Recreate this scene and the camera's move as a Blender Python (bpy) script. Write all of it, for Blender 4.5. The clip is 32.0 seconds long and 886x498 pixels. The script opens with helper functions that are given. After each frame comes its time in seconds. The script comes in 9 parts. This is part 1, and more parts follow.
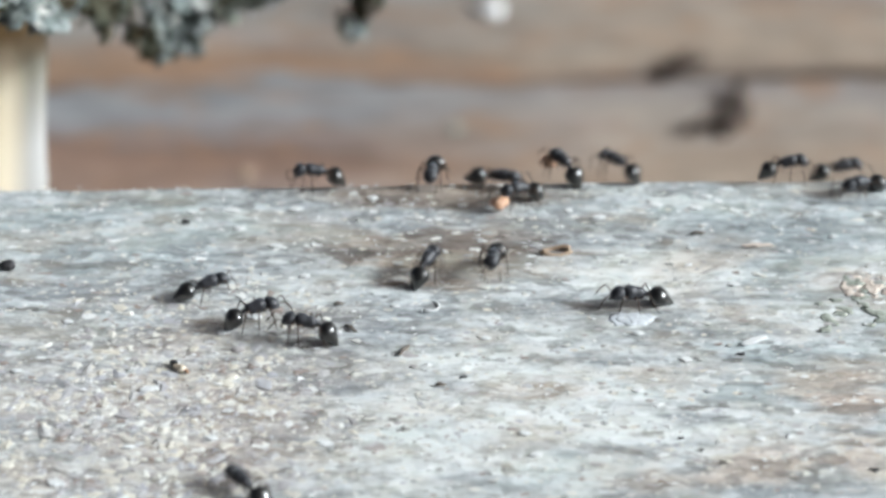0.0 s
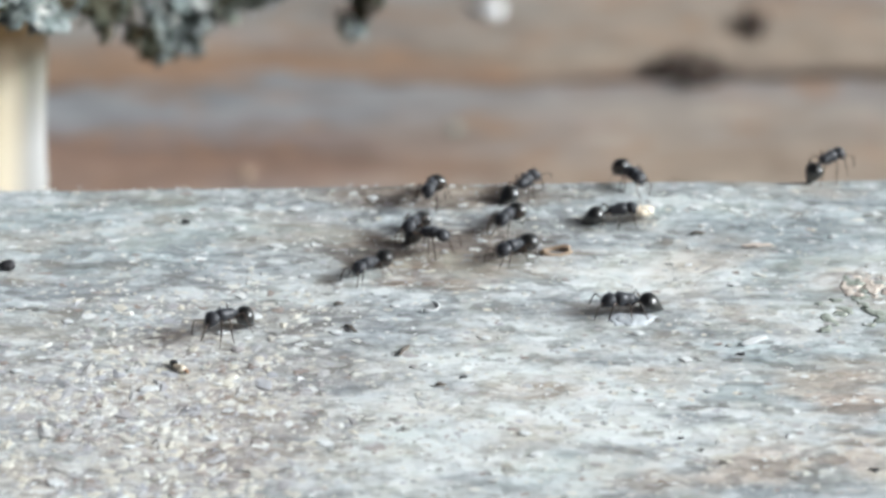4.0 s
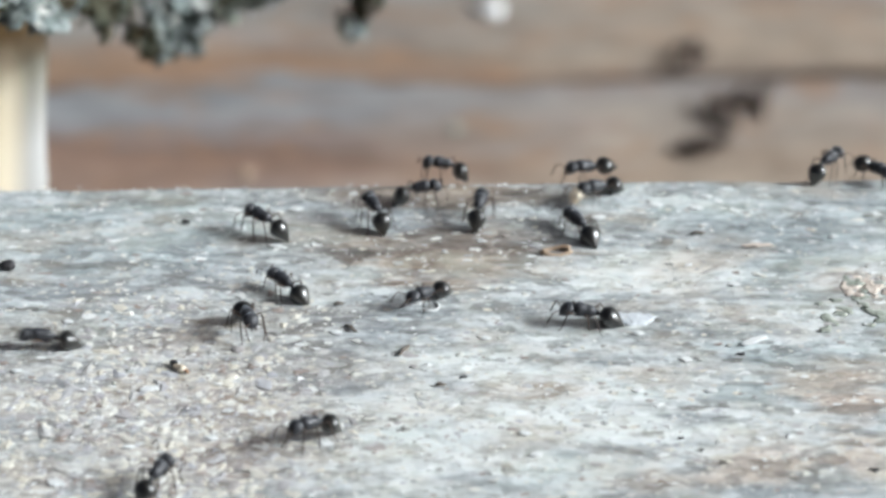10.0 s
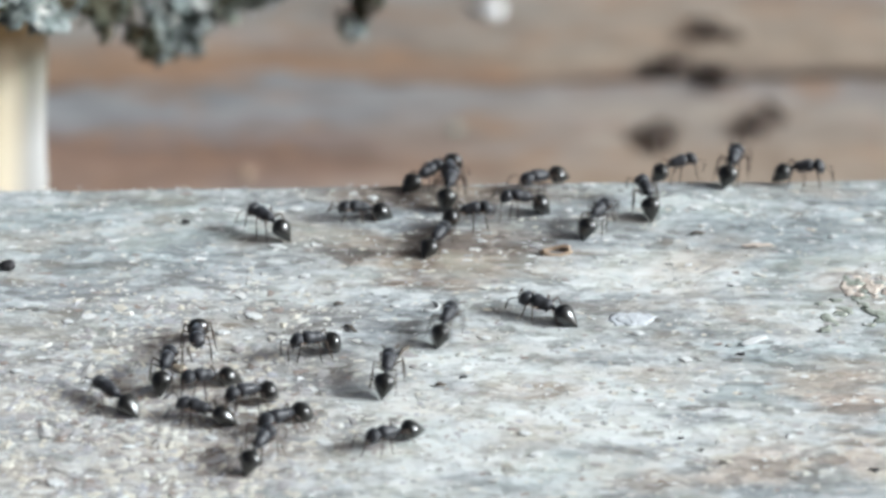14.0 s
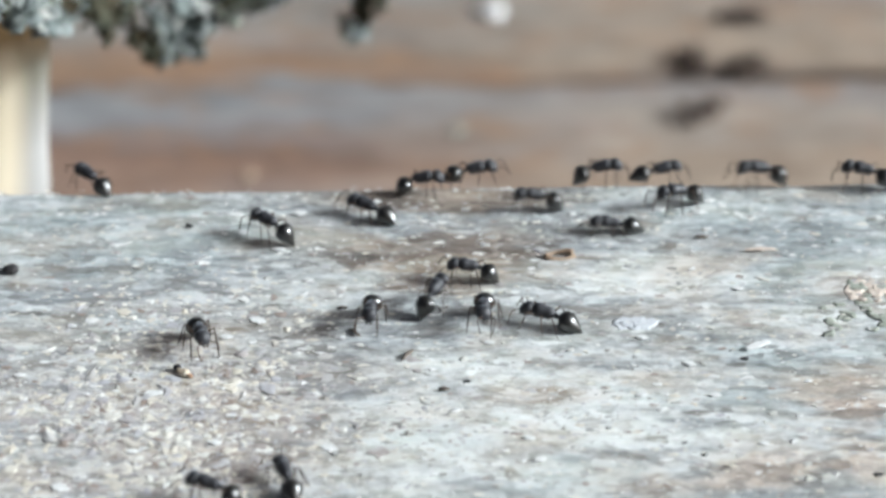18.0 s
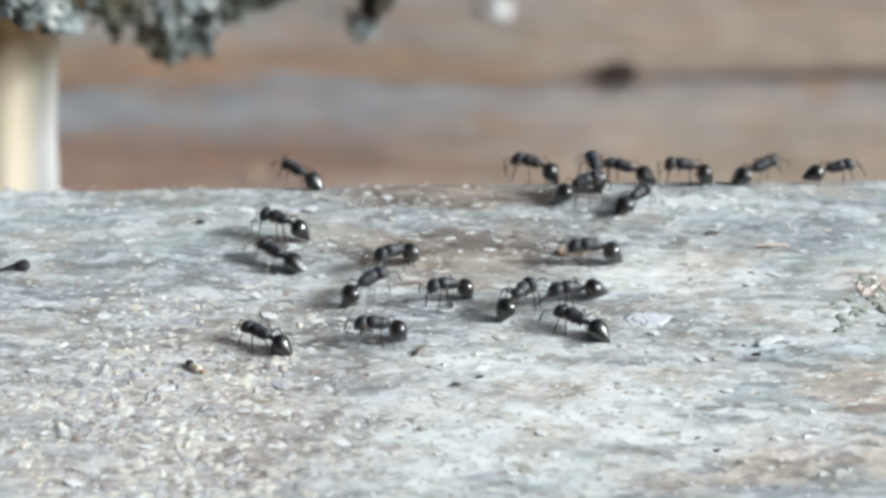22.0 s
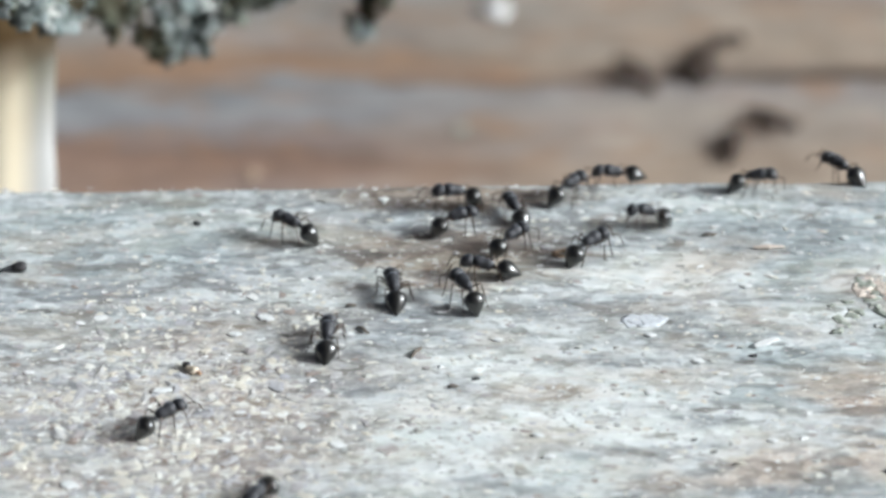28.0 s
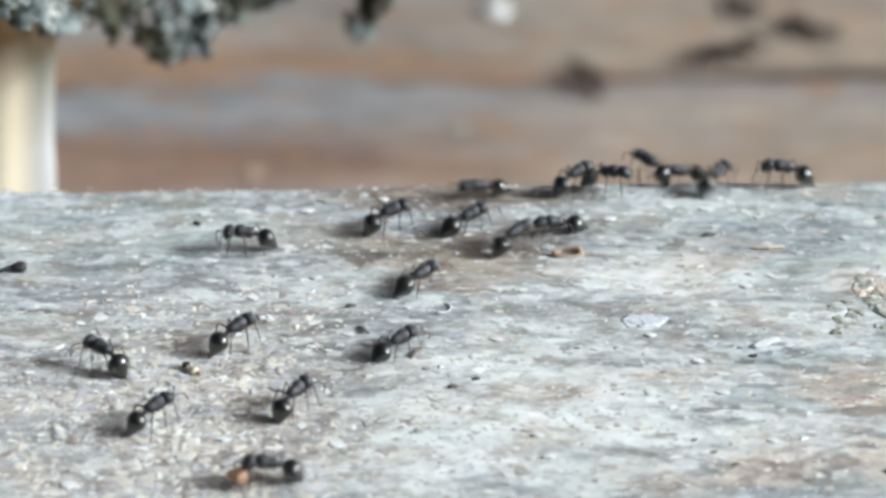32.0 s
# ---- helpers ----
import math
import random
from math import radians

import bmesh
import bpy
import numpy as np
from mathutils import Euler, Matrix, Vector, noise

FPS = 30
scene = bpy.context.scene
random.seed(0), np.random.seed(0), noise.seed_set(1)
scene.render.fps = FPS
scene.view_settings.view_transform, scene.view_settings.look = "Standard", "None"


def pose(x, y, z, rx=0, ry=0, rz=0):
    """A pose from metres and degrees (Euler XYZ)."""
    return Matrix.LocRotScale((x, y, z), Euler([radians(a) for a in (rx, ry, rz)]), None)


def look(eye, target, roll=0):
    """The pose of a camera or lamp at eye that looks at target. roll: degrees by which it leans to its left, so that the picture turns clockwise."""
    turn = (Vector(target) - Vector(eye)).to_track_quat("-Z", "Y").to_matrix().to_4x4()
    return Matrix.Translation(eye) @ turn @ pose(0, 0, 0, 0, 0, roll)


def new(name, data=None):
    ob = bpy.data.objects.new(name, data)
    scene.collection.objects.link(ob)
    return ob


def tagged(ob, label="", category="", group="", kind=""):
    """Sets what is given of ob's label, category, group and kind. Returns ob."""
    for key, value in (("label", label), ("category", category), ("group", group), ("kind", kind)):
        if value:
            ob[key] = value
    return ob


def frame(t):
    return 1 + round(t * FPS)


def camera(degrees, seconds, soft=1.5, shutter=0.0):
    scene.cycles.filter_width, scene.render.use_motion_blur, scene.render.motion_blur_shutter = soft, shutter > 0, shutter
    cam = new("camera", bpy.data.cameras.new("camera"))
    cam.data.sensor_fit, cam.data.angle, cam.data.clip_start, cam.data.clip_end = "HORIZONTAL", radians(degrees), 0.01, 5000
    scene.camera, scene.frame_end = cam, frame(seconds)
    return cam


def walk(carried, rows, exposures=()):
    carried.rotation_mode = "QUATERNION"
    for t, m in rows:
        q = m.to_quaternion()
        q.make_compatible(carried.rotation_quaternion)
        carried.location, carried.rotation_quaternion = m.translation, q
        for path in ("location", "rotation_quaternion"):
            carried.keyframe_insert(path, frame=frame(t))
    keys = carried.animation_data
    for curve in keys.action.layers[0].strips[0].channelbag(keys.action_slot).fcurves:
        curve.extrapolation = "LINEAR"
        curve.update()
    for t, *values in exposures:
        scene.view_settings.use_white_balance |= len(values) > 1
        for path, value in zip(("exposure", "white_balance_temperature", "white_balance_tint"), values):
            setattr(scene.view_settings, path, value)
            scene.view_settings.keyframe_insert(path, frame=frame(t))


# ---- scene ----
# All lengths below are in millimetres unless a line says otherwise; MM turns them into metres.
MM = 0.001
EXPOSURE = -0.31
KELVIN, TINT = 5640, 1
cam = camera(20.0, 32.0, soft=3.15, shutter=0.6)
cam.data.dof.use_dof = True
cam.data.dof.focus_distance = 0.182
cam.data.dof.aperture_fstop = 34.0
walk(cam, [
    (0.0, look((0.000000, -0.167403, 0.096650), (0.000000, 0.000000, 0.000000))),
    (17.0, look((0.000000, -0.167403, 0.096650), (0.000000, 0.000000, 0.000000))),
    (17.5, look((0.000000, -0.167370, 0.096707), (0.000000, 0.000033, 0.000057))),
    (18.0, look((-0.000254, -0.167245, 0.096923), (-0.000254, 0.000157, 0.000273))),
    (18.5, look((-0.000376, -0.167121, 0.097139), (-0.000376, 0.000282, 0.000489))),
    (19.0, look((-0.000376, -0.167027, 0.097302), (-0.000376, 0.000376, 0.000652))),
    (19.5, look((-0.000503, -0.167088, 0.097195), (-0.000503, 0.000315, 0.000545))),
    (20.0, look((-0.000564, -0.167088, 0.097195), (-0.000564, 0.000315, 0.000545))),
    (20.5, look((-0.000503, -0.167088, 0.097195), (-0.000503, 0.000315, 0.000545))),
    (21.0, look((-0.000503, -0.167182, 0.097032), (-0.000503, 0.000221, 0.000382))),
    (21.5, look((-0.000564, -0.167245, 0.096923), (-0.000564, 0.000157, 0.000273))),
    (22.0, look((-0.001129, -0.167403, 0.096650), (-0.001129, 0.000000, 0.000000))),
    (22.5, look((-0.001067, -0.167433, 0.096597), (-0.001067, -0.000031, -0.000053))),
    (23.0, look((-0.001006, -0.167403, 0.096650), (-0.001006, 0.000000, 0.000000))),
    (24.0, look((-0.001006, -0.167370, 0.096707), (-0.001006, 0.000033, 0.000057))),
    (25.5, look((-0.001006, -0.167370, 0.096707), (-0.001006, 0.000033, 0.000057))),
    (27.5, look((-0.001006, -0.167370, 0.096707), (-0.001006, 0.000033, 0.000057))),
    (28.0, look((-0.000879, -0.167339, 0.096760), (-0.000879, 0.000063, 0.000110))),
    (29.0, look((-0.000940, -0.167339, 0.096760), (-0.000940, 0.000063, 0.000110))),
    (32.0, look((-0.000879, -0.167339, 0.096760), (-0.000879, 0.000063, 0.000110))),
], exposures=[(0.0, EXPOSURE, KELVIN, TINT), (32.0, EXPOSURE, KELVIN, TINT)])

# ---- world and sun: bright hazy daylight from the right ----
SUN_ELEVATION, SUN_AZIMUTH = 26.0, 94.0      # azimuth clockwise from +y
world = bpy.data.worlds.new("sky")
scene.world = world
world.use_nodes = True
nt = world.node_tree
sky = nt.nodes.new("ShaderNodeTexSky")
sky.sky_type, sky.sun_disc = "NISHITA", False
sky.sun_elevation, sky.sun_rotation = radians(SUN_ELEVATION), radians(SUN_AZIMUTH)
sky.air_density, sky.dust_density, sky.ozone_density = 0.1, 10.0, 0.0
nt.nodes["Background"].inputs["Strength"].default_value = 0.14
nt.links.new(sky.outputs["Color"], nt.nodes["Background"].inputs["Color"])
sun = new("sun", bpy.data.lights.new("sun", "SUN"))
sun.data.energy, sun.data.angle, sun.data.color = 4.6, radians(13), (1.0, 0.985, 0.965)
se, sa = radians(SUN_ELEVATION), radians(SUN_AZIMUTH)
sun.matrix_world = look((math.cos(se) * math.sin(sa), math.cos(se) * math.cos(sa), math.sin(se)), (0, 0, 0))


# ---- materials ----
class Mat:
    """A node material with short-hand for the nodes used here; coordinates are the object's, in metres."""

    def __init__(self, name, rough=0.7, metal=0.0, spec=0.5, coords="Object"):
        self.m = bpy.data.materials.new(name)
        self.m.use_nodes = True
        self.t = self.m.node_tree
        self.b = self.t.nodes["Principled BSDF"]
        self.b.inputs["Roughness"].default_value = rough
        self.b.inputs["Metallic"].default_value = metal
        self.b.inputs["Specular IOR Level"].default_value = spec
        self.co = self.node("ShaderNodeTexCoord").outputs[coords]

    def node(self, kind, **values):
        n = self.t.nodes.new(kind)
        for key, v in values.items():
            n.inputs[key.replace("_", " ")].default_value = v
        return n

    def link(self, a, b):
        self.t.links.new(a, b)

    def noise(self, scale, stretch=(1, 1, 1), detail=4, rough=0.55):
        mp = self.node("ShaderNodeMapping", Scale=stretch)
        self.link(self.co, mp.inputs["Vector"])
        n = self.node("ShaderNodeTexNoise", Scale=scale, Detail=detail, Roughness=rough)
        self.link(mp.outputs["Vector"], n.inputs["Vector"])
        return n.outputs["Fac"]

    def voronoi(self, scale, stretch=(1, 1, 1)):
        mp = self.node("ShaderNodeMapping", Scale=stretch)
        self.link(self.co, mp.inputs["Vector"])
        n = self.node("ShaderNodeTexVoronoi", Scale=scale)
        self.link(mp.outputs["Vector"], n.inputs["Vector"])
        return n.outputs["Distance"]

    def cells(self, scale, stretch=(1, 1, 1), wobble=0.35):
        """A random value for each cell of a ragged mosaic."""
        mp = self.node("ShaderNodeMapping", Scale=stretch)
        self.link(self.co, mp.inputs["Vector"])
        w = self.node("ShaderNodeTexNoise", Scale=scale * 1.3, Detail=3)
        self.link(mp.outputs["Vector"], w.inputs["Vector"])
        push = self.node("ShaderNodeVectorMath")
        push.operation = "MULTIPLY_ADD"
        self.link(w.outputs["Color"], push.inputs[0])
        push.inputs[1].default_value = (wobble * 2 / scale,) * 3
        self.link(mp.outputs["Vector"], push.inputs[2])
        n = self.node("ShaderNodeTexVoronoi", Scale=scale)
        self.link(push.outputs["Vector"], n.inputs["Vector"])
        sep = self.node("ShaderNodeSeparateColor")
        self.link(n.outputs["Color"], sep.inputs["Color"])
        return sep.outputs["Red"]

    def ramp(self, fac, stops):
        r = self.node("ShaderNodeValToRGB")
        el = r.color_ramp.elements
        while len(el) < len(stops):
            el.new(0.5)
        for e, (p, c) in zip(el, stops):
            e.position = p
            e.color = (*c, 1) if len(c) == 3 else c
        self.link(fac, r.inputs["Fac"])
        return r.outputs["Color"]

    def gray(self, fac, lo, hi):
        return self.ramp(fac, [(lo, (0, 0, 0)), (hi, (1, 1, 1))])

    def mix(self, fac, a, b, how="MIX"):
        n = self.t.nodes.new("ShaderNodeMix")
        n.data_type, n.blend_type = "RGBA", how
        for key, v in ((0, fac), (6, a), (7, b)):
            if isinstance(v, (int, float)):
                n.inputs[key].default_value = v
            elif isinstance(v, tuple):
                n.inputs[key].default_value = (*v, 1)
            else:
                self.link(v, n.inputs[key])
        return n.outputs[2]

    def attribute(self, name):
        n = self.node("ShaderNodeAttribute")
        n.attribute_name = name
        return n.outputs["Fac"]

    def island(self):
        return self.node("ShaderNodeNewGeometry").outputs["Random Per Island"]

    def each(self):
        return self.node("ShaderNodeObjectInfo").outputs["Random"]

    def color(self, c):
        if isinstance(c, tuple):
            self.b.inputs["Base Color"].default_value = (*c, 1)
        else:
            self.link(c, self.b.inputs["Base Color"])
        return self

    def rough(self, fac):
        self.link(fac, self.b.inputs["Roughness"])
        return self

    def bump(self, fac, strength, depth):
        n = self.node("ShaderNodeBump", Strength=strength, Distance=depth)
        self.link(fac, n.inputs["Height"])
        self.link(n.outputs["Normal"], self.b.inputs["Normal"])
        return self


def weathered_wood():
    """Grey sun-bleached softwood: raised grain, lichen film, bleached and dirty flecks."""
    m = Mat("weathered_wood", rough=0.85, spec=0.2)
    grain = m.noise(800, (0.22, 1, 1), 6, 0.66)
    fine = m.noise(2600, (0.45, 1, 1), 3, 0.6)
    mottle = m.noise(1300, (0.7, 1, 1), 6, 0.74)
    blotch = m.noise(240, (0.4, 1, 1), 4, 0.6)
    patch = m.noise(95, (0.45, 1, 1), 5, 0.62)
    c = m.ramp(grain, [(0.26, (0.23, 0.235, 0.235)), (0.40, (0.34, 0.355, 0.36)), (0.53, (0.45, 0.47, 0.475)), (0.70, (0.62, 0.64, 0.645))])
    c = m.mix(m.gray(patch, 0.35, 0.52), m.mix(0.35, c, (0.25, 0.265, 0.285)), c)
    c = m.mix(m.gray(patch, 0.52, 0.70), c, m.mix(0.65, c, (0.70, 0.71, 0.69)))
    c = m.mix(m.gray(blotch, 0.50, 0.72), c, m.mix(0.6, c, (0.30, 0.27, 0.22)))
    c = m.mix(m.attribute("crust"), c, m.mix(0.45, m.ramp(m.noise(520, (0.45, 1, 1), 6, 0.72), [(0.33, (0.46, 0.46, 0.44)), (0.46, (0.72, 0.745, 0.72)), (0.60, (0.91, 0.925, 0.90))]), m.ramp(m.cells(1300, (0.6, 0.8, 1), 0.6), [(0.0, (0.50, 0.47, 0.43)), (0.4, (0.70, 0.72, 0.71)), (0.7, (0.81, 0.83, 0.79)), (1.0, (0.92, 0.92, 0.89))])))
    # dark brown for stains, and for shade painted along the trail and far edge
    c = m.mix(m.attribute("stain_shade"), c, m.ramp(m.noise(420, (0.3, 1, 1), 5), [(0.33, (0.13, 0.105, 0.09)), (0.62, (0.33, 0.275, 0.23))]))
    c = m.mix(m.attribute("film"), c, m.mix(0.38, c, m.ramp(m.noise(300, (0.45, 1, 1), 4), [(0.35, (0.26, 0.32, 0.335)), (0.65, (0.50, 0.565, 0.57))])))
    granule = m.cells(1750, (0.85, 0.62, 1), 0.5)
    sandy = m.ramp(granule, [(0.0, (0.30, 0.25, 0.21)), (0.14, (0.44, 0.39, 0.35)), (0.36, (0.50, 0.50, 0.52)), (0.58, (0.60, 0.59, 0.56)), (0.76, (0.76, 0.72, 0.62)), (0.90, (0.93, 0.92, 0.88))])
    sandy = m.mix(0.42, sandy, m.ramp(m.noise(300, (0.6, 1, 1), 4), [(0.38, (0.22, 0.22, 0.25)), (0.51, (0.42, 0.40, 0.385)), (0.66, (0.72, 0.66, 0.55))]))
    sandy = m.mix(0.14, sandy, (0.20, 0.17, 0.17))
    c = m.mix(m.attribute("sand"), c, sandy)
    c = m.mix(m.attribute("warm"), c, m.mix(0.48, c, m.ramp(m.noise(350, (0.4, 1, 1), 5, 0.65), [(0.35, (0.40, 0.27, 0.19)), (0.65, (0.66, 0.54, 0.43))])))
    scale_cell = m.cells(1500, (0.40, 0.8, 1), 0.55)
    c = m.mix(0.60, c, m.ramp(scale_cell, [(0.0, (0.22, 0.20, 0.18)), (0.25, (0.40, 0.40, 0.40)), (0.6, (0.55, 0.55, 0.55)), (0.9, (0.82, 0.83, 0.81))]), "OVERLAY")
    c = m.mix(0.52, c, m.ramp(mottle, [(0.30, (0.14, 0.14, 0.13)), (0.5, (0.5, 0.5, 0.5)), (0.70, (0.86, 0.87, 0.86))]), "OVERLAY")
    c = m.mix(0.2, c, m.ramp(fine, [(0.35, (0.2, 0.2, 0.2)), (0.65, (0.8, 0.8, 0.8))]), "OVERLAY")
    tint = m.noise(150, (0.5, 1, 1), 4, 0.65)
    c = m.mix(m.gray(tint, 0.50, 0.66), c, m.mix(0.34, c, (0.52, 0.40, 0.27)))
    c = m.mix(m.gray(m.noise(130, (0.4, 1, 1), 4, 0.65), 0.54, 0.68), c, m.mix(0.34, c, (0.44, 0.53, 0.52)))
    c = m.mix(m.gray(m.noise(210, (0.5, 1, 1), 4, 0.65), 0.55, 0.70), c, m.mix(0.2, c, (0.62, 0.60, 0.44)))
    bright = m.mix(1.0, m.ramp(m.voronoi(950, (0.5, 0.9, 1)), [(0.14, (1, 1, 1)), (0.22, (0, 0, 0))]), m.gray(m.noise(420, (0.5, 1, 1), 3), 0.52, 0.60), "MULTIPLY")
    c = m.mix(bright, c, (0.80, 0.81, 0.79))
    dirt = m.mix(1.0, m.ramp(m.voronoi(900, (0.30, 1, 1)), [(0.08, (1, 1, 1)), (0.22, (0, 0, 0))]), m.gray(m.noise(330, (0.6, 1, 1), 3), 0.54, 0.62), "MULTIPLY")
    c = m.mix(dirt, c, m.mix(0.6, c, (0.13, 0.115, 0.095)))
    m.color(c)
    m.bump(m.mix(0.5, m.mix(0.5, grain, fine), mottle), 0.5, 0.00028)
    return m.m


def board_wood():
    """Grain bands along x, browner on one half of the boards and more tan on the other."""
    m = Mat("stained_board_wood", rough=0.85, spec=0.15)
    xyz = m.node("ShaderNodeSeparateXYZ")
    m.link(m.co, xyz.inputs["Vector"])

    def span(axis, lo, hi, wander):
        n = m.node("ShaderNodeMapRange", From_Min=lo, From_Max=hi)
        n.clamp = axis == "X"
        m.link(xyz.outputs[axis], n.inputs["Value"])
        along = n.outputs["Result"]
        if axis == "Y":                            # the bands go to and fro over the whole deck
            fold = m.node("ShaderNodeMath")
            fold.operation = "PINGPONG"
            m.link(along, fold.inputs[0])
            fold.inputs[1].default_value = 1.0
            along = fold.outputs[0]
        a = m.node("ShaderNodeMath")
        a.operation = "MULTIPLY_ADD"
        m.link(wander, a.inputs[0])
        a.inputs[1].default_value = 0.55
        m.link(along, a.inputs[2])
        s = m.node("ShaderNodeMath")
        s.operation = "SUBTRACT"
        m.link(a.outputs[0], s.inputs[0])
        s.inputs[1].default_value = 0.275
        return s.outputs[0]

    streak = m.noise(48, (0.26, 1.0, 1), 6, 0.66)
    y = span("Y", 0.159, 0.240, streak)
    brown = m.ramp(y, [(0.0, (0.33, 0.235, 0.185)), (0.10, (0.275, 0.185, 0.138)), (0.22, (0.205, 0.134, 0.102)), (0.32, (0.250, 0.218, 0.208)), (0.39, (0.292, 0.290, 0.297)), (0.462, (0.272, 0.268, 0.270)), (0.492, (0.270, 0.180, 0.124)), (0.585, (0.277, 0.188, 0.128)), (0.70, (0.262, 0.234, 0.207)), (0.85, (0.268, 0.256, 0.238)), (1.0, (0.287, 0.272, 0.250))])
    tan = m.ramp(y, [(0.0, (0.39, 0.315, 0.245)), (0.15, (0.37, 0.295, 0.23)), (0.33, (0.37, 0.320, 0.275)), (0.46, (0.34, 0.305, 0.285)), (0.52, (0.277, 0.217, 0.173)), (0.62, (0.330, 0.266, 0.206)), (0.78, (0.338, 0.277, 0.221)), (1.0, (0.323, 0.270, 0.225))])
    away = m.node("ShaderNodeMath")
    away.operation = "ABSOLUTE"
    m.link(xyz.outputs["X"], away.inputs[0])
    beyond = m.node("ShaderNodeMapRange", From_Min=0.06, From_Max=0.16)
    m.link(away.outputs[0], beyond.inputs["Value"])
    side = m.mix(beyond.outputs["Result"], m.gray(span("X", -0.023, 0.035, m.noise(22, (0.5, 1, 1), 3)), 0.1, 0.9), m.gray(m.noise(6, (0.6, 2.2, 1), 4), 0.42, 0.60))
    c = m.mix(side, brown, tan)
    c = m.mix(m.gray(m.noise(39, (0.3, 1.4, 1), 4), 0.55, 0.75), c, m.mix(0.5, c, (0.315, 0.300, 0.300)))
    c = m.mix(m.gray(m.noise(52, (0.4, 1.2, 1), 4), 0.60, 0.75), c, m.mix(0.5, c, (0.225, 0.128, 0.075)))
    c = m.mix(m.gray(m.noise(95, (0.5, 1, 1), 4, 0.6), 0.52, 0.70), c, m.mix(0.4, c, (0.34, 0.19, 0.105)))
    c = m.mix(m.gray(m.noise(78, (0.45, 1, 1), 4, 0.6), 0.55, 0.72), c, m.mix(0.5, c, (0.15, 0.105, 0.08)))
    c = m.mix(m.gray(m.noise(65, (0.4, 1, 1), 4, 0.6), 0.56, 0.72), c, m.mix(0.45, c, (0.40, 0.37, 0.36)))
    c = m.mix(0.5, c, m.ramp(m.noise(130, (0.7, 1, 1), 5, 0.65), [(0.32, (0.30, 0.28, 0.27)), (0.5, (0.5, 0.5, 0.5)), (0.68, (0.72, 0.71, 0.69))]), "OVERLAY")
    c = m.mix(m.gray(m.noise(147, (0.6, 1, 1), 4, 0.6), 0.56, 0.68), c, m.mix(0.5, c, (0.36, 0.21, 0.12)))
    m.color(c)
    m.bump(m.noise(434, (0.1, 1, 1), 4), 0.5, 0.0004)
    return m.m


def plain(name, dark, light, scale, rough, stretch=(1, 1, 1), bump=0.0003, spec=0.4):
    m = Mat(name, rough=rough, spec=spec)
    n = m.noise(scale, stretch, 5)
    m.color(m.ramp(n, [(0.3, dark), (0.7, light)]))
    m.bump(n, 0.5, bump)
    return m.m


def pieces(name, stops, scale=1200, rough=0.8):
    m = Mat(name, rough=rough, spec=0.3)
    c = m.ramp(m.island(), stops)
    m.color(m.mix(m.gray(m.noise(scale, (1, 1, 1), 4), 0.3, 0.7), m.mix(0.25, c, (0.16, 0.13, 0.10)), c))
    m.bump(m.noise(scale * 2), 0.4, 0.0001)
    return m.m


def peeled_wood():
    """Cream wood, greyer along one flank, darker there higher up, and brown at the top."""
    m = Mat("peeled_stick_wood", rough=0.6, spec=0.3)
    n = m.noise(260, (1, 1, 0.08), 5)
    c = m.ramp(n, [(0.3, (0.77, 0.655, 0.45)), (0.7, (0.86, 0.78, 0.64))])
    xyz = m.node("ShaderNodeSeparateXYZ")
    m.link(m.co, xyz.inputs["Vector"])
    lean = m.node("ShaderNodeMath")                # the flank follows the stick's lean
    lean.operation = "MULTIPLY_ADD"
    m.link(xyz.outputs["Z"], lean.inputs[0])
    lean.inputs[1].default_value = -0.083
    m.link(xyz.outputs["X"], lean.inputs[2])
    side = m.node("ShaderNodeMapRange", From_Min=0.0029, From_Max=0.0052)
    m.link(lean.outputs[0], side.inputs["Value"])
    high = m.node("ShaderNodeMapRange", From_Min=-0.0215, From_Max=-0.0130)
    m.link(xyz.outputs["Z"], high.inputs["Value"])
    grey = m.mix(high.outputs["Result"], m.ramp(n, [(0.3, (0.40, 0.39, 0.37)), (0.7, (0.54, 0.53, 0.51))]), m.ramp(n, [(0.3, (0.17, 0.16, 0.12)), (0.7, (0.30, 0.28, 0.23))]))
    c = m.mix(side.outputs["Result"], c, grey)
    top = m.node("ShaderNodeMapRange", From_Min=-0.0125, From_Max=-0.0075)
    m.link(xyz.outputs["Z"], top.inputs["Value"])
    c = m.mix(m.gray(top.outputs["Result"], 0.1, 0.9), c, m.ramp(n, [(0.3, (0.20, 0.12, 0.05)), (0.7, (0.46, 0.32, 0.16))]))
    m.color(c)
    m.bump(n, 0.4, 0.0003)
    return m.m


WOOD, BOARD = weathered_wood(), board_wood()
SOIL = plain("dry_soil", (0.05, 0.04, 0.03), (0.16, 0.125, 0.09), 60, 0.95, bump=0.004)
STICK = peeled_wood()
BARK = plain("grey_bark", (0.05, 0.045, 0.04), (0.20, 0.18, 0.16), 500, 0.9)
LICHEN_BIT = plain("olive_lichen_crumb", (0.26, 0.28, 0.23), (0.47, 0.49, 0.42), 1800, 0.9, bump=0.0004)
GRAIN = pieces("mixed_sand_grains", [(0.0, (0.34, 0.27, 0.23)), (0.10, (0.46, 0.41, 0.38)), (0.30, (0.54, 0.54, 0.57)), (0.50, (0.64, 0.62, 0.58)), (0.72, (0.78, 0.73, 0.62)), (0.88, (0.86, 0.84, 0.77)), (1.0, (0.94, 0.94, 0.92))], 2200)
TWIG = plain("brown_twig", (0.10, 0.08, 0.065), (0.27, 0.23, 0.19), 700, 0.9)
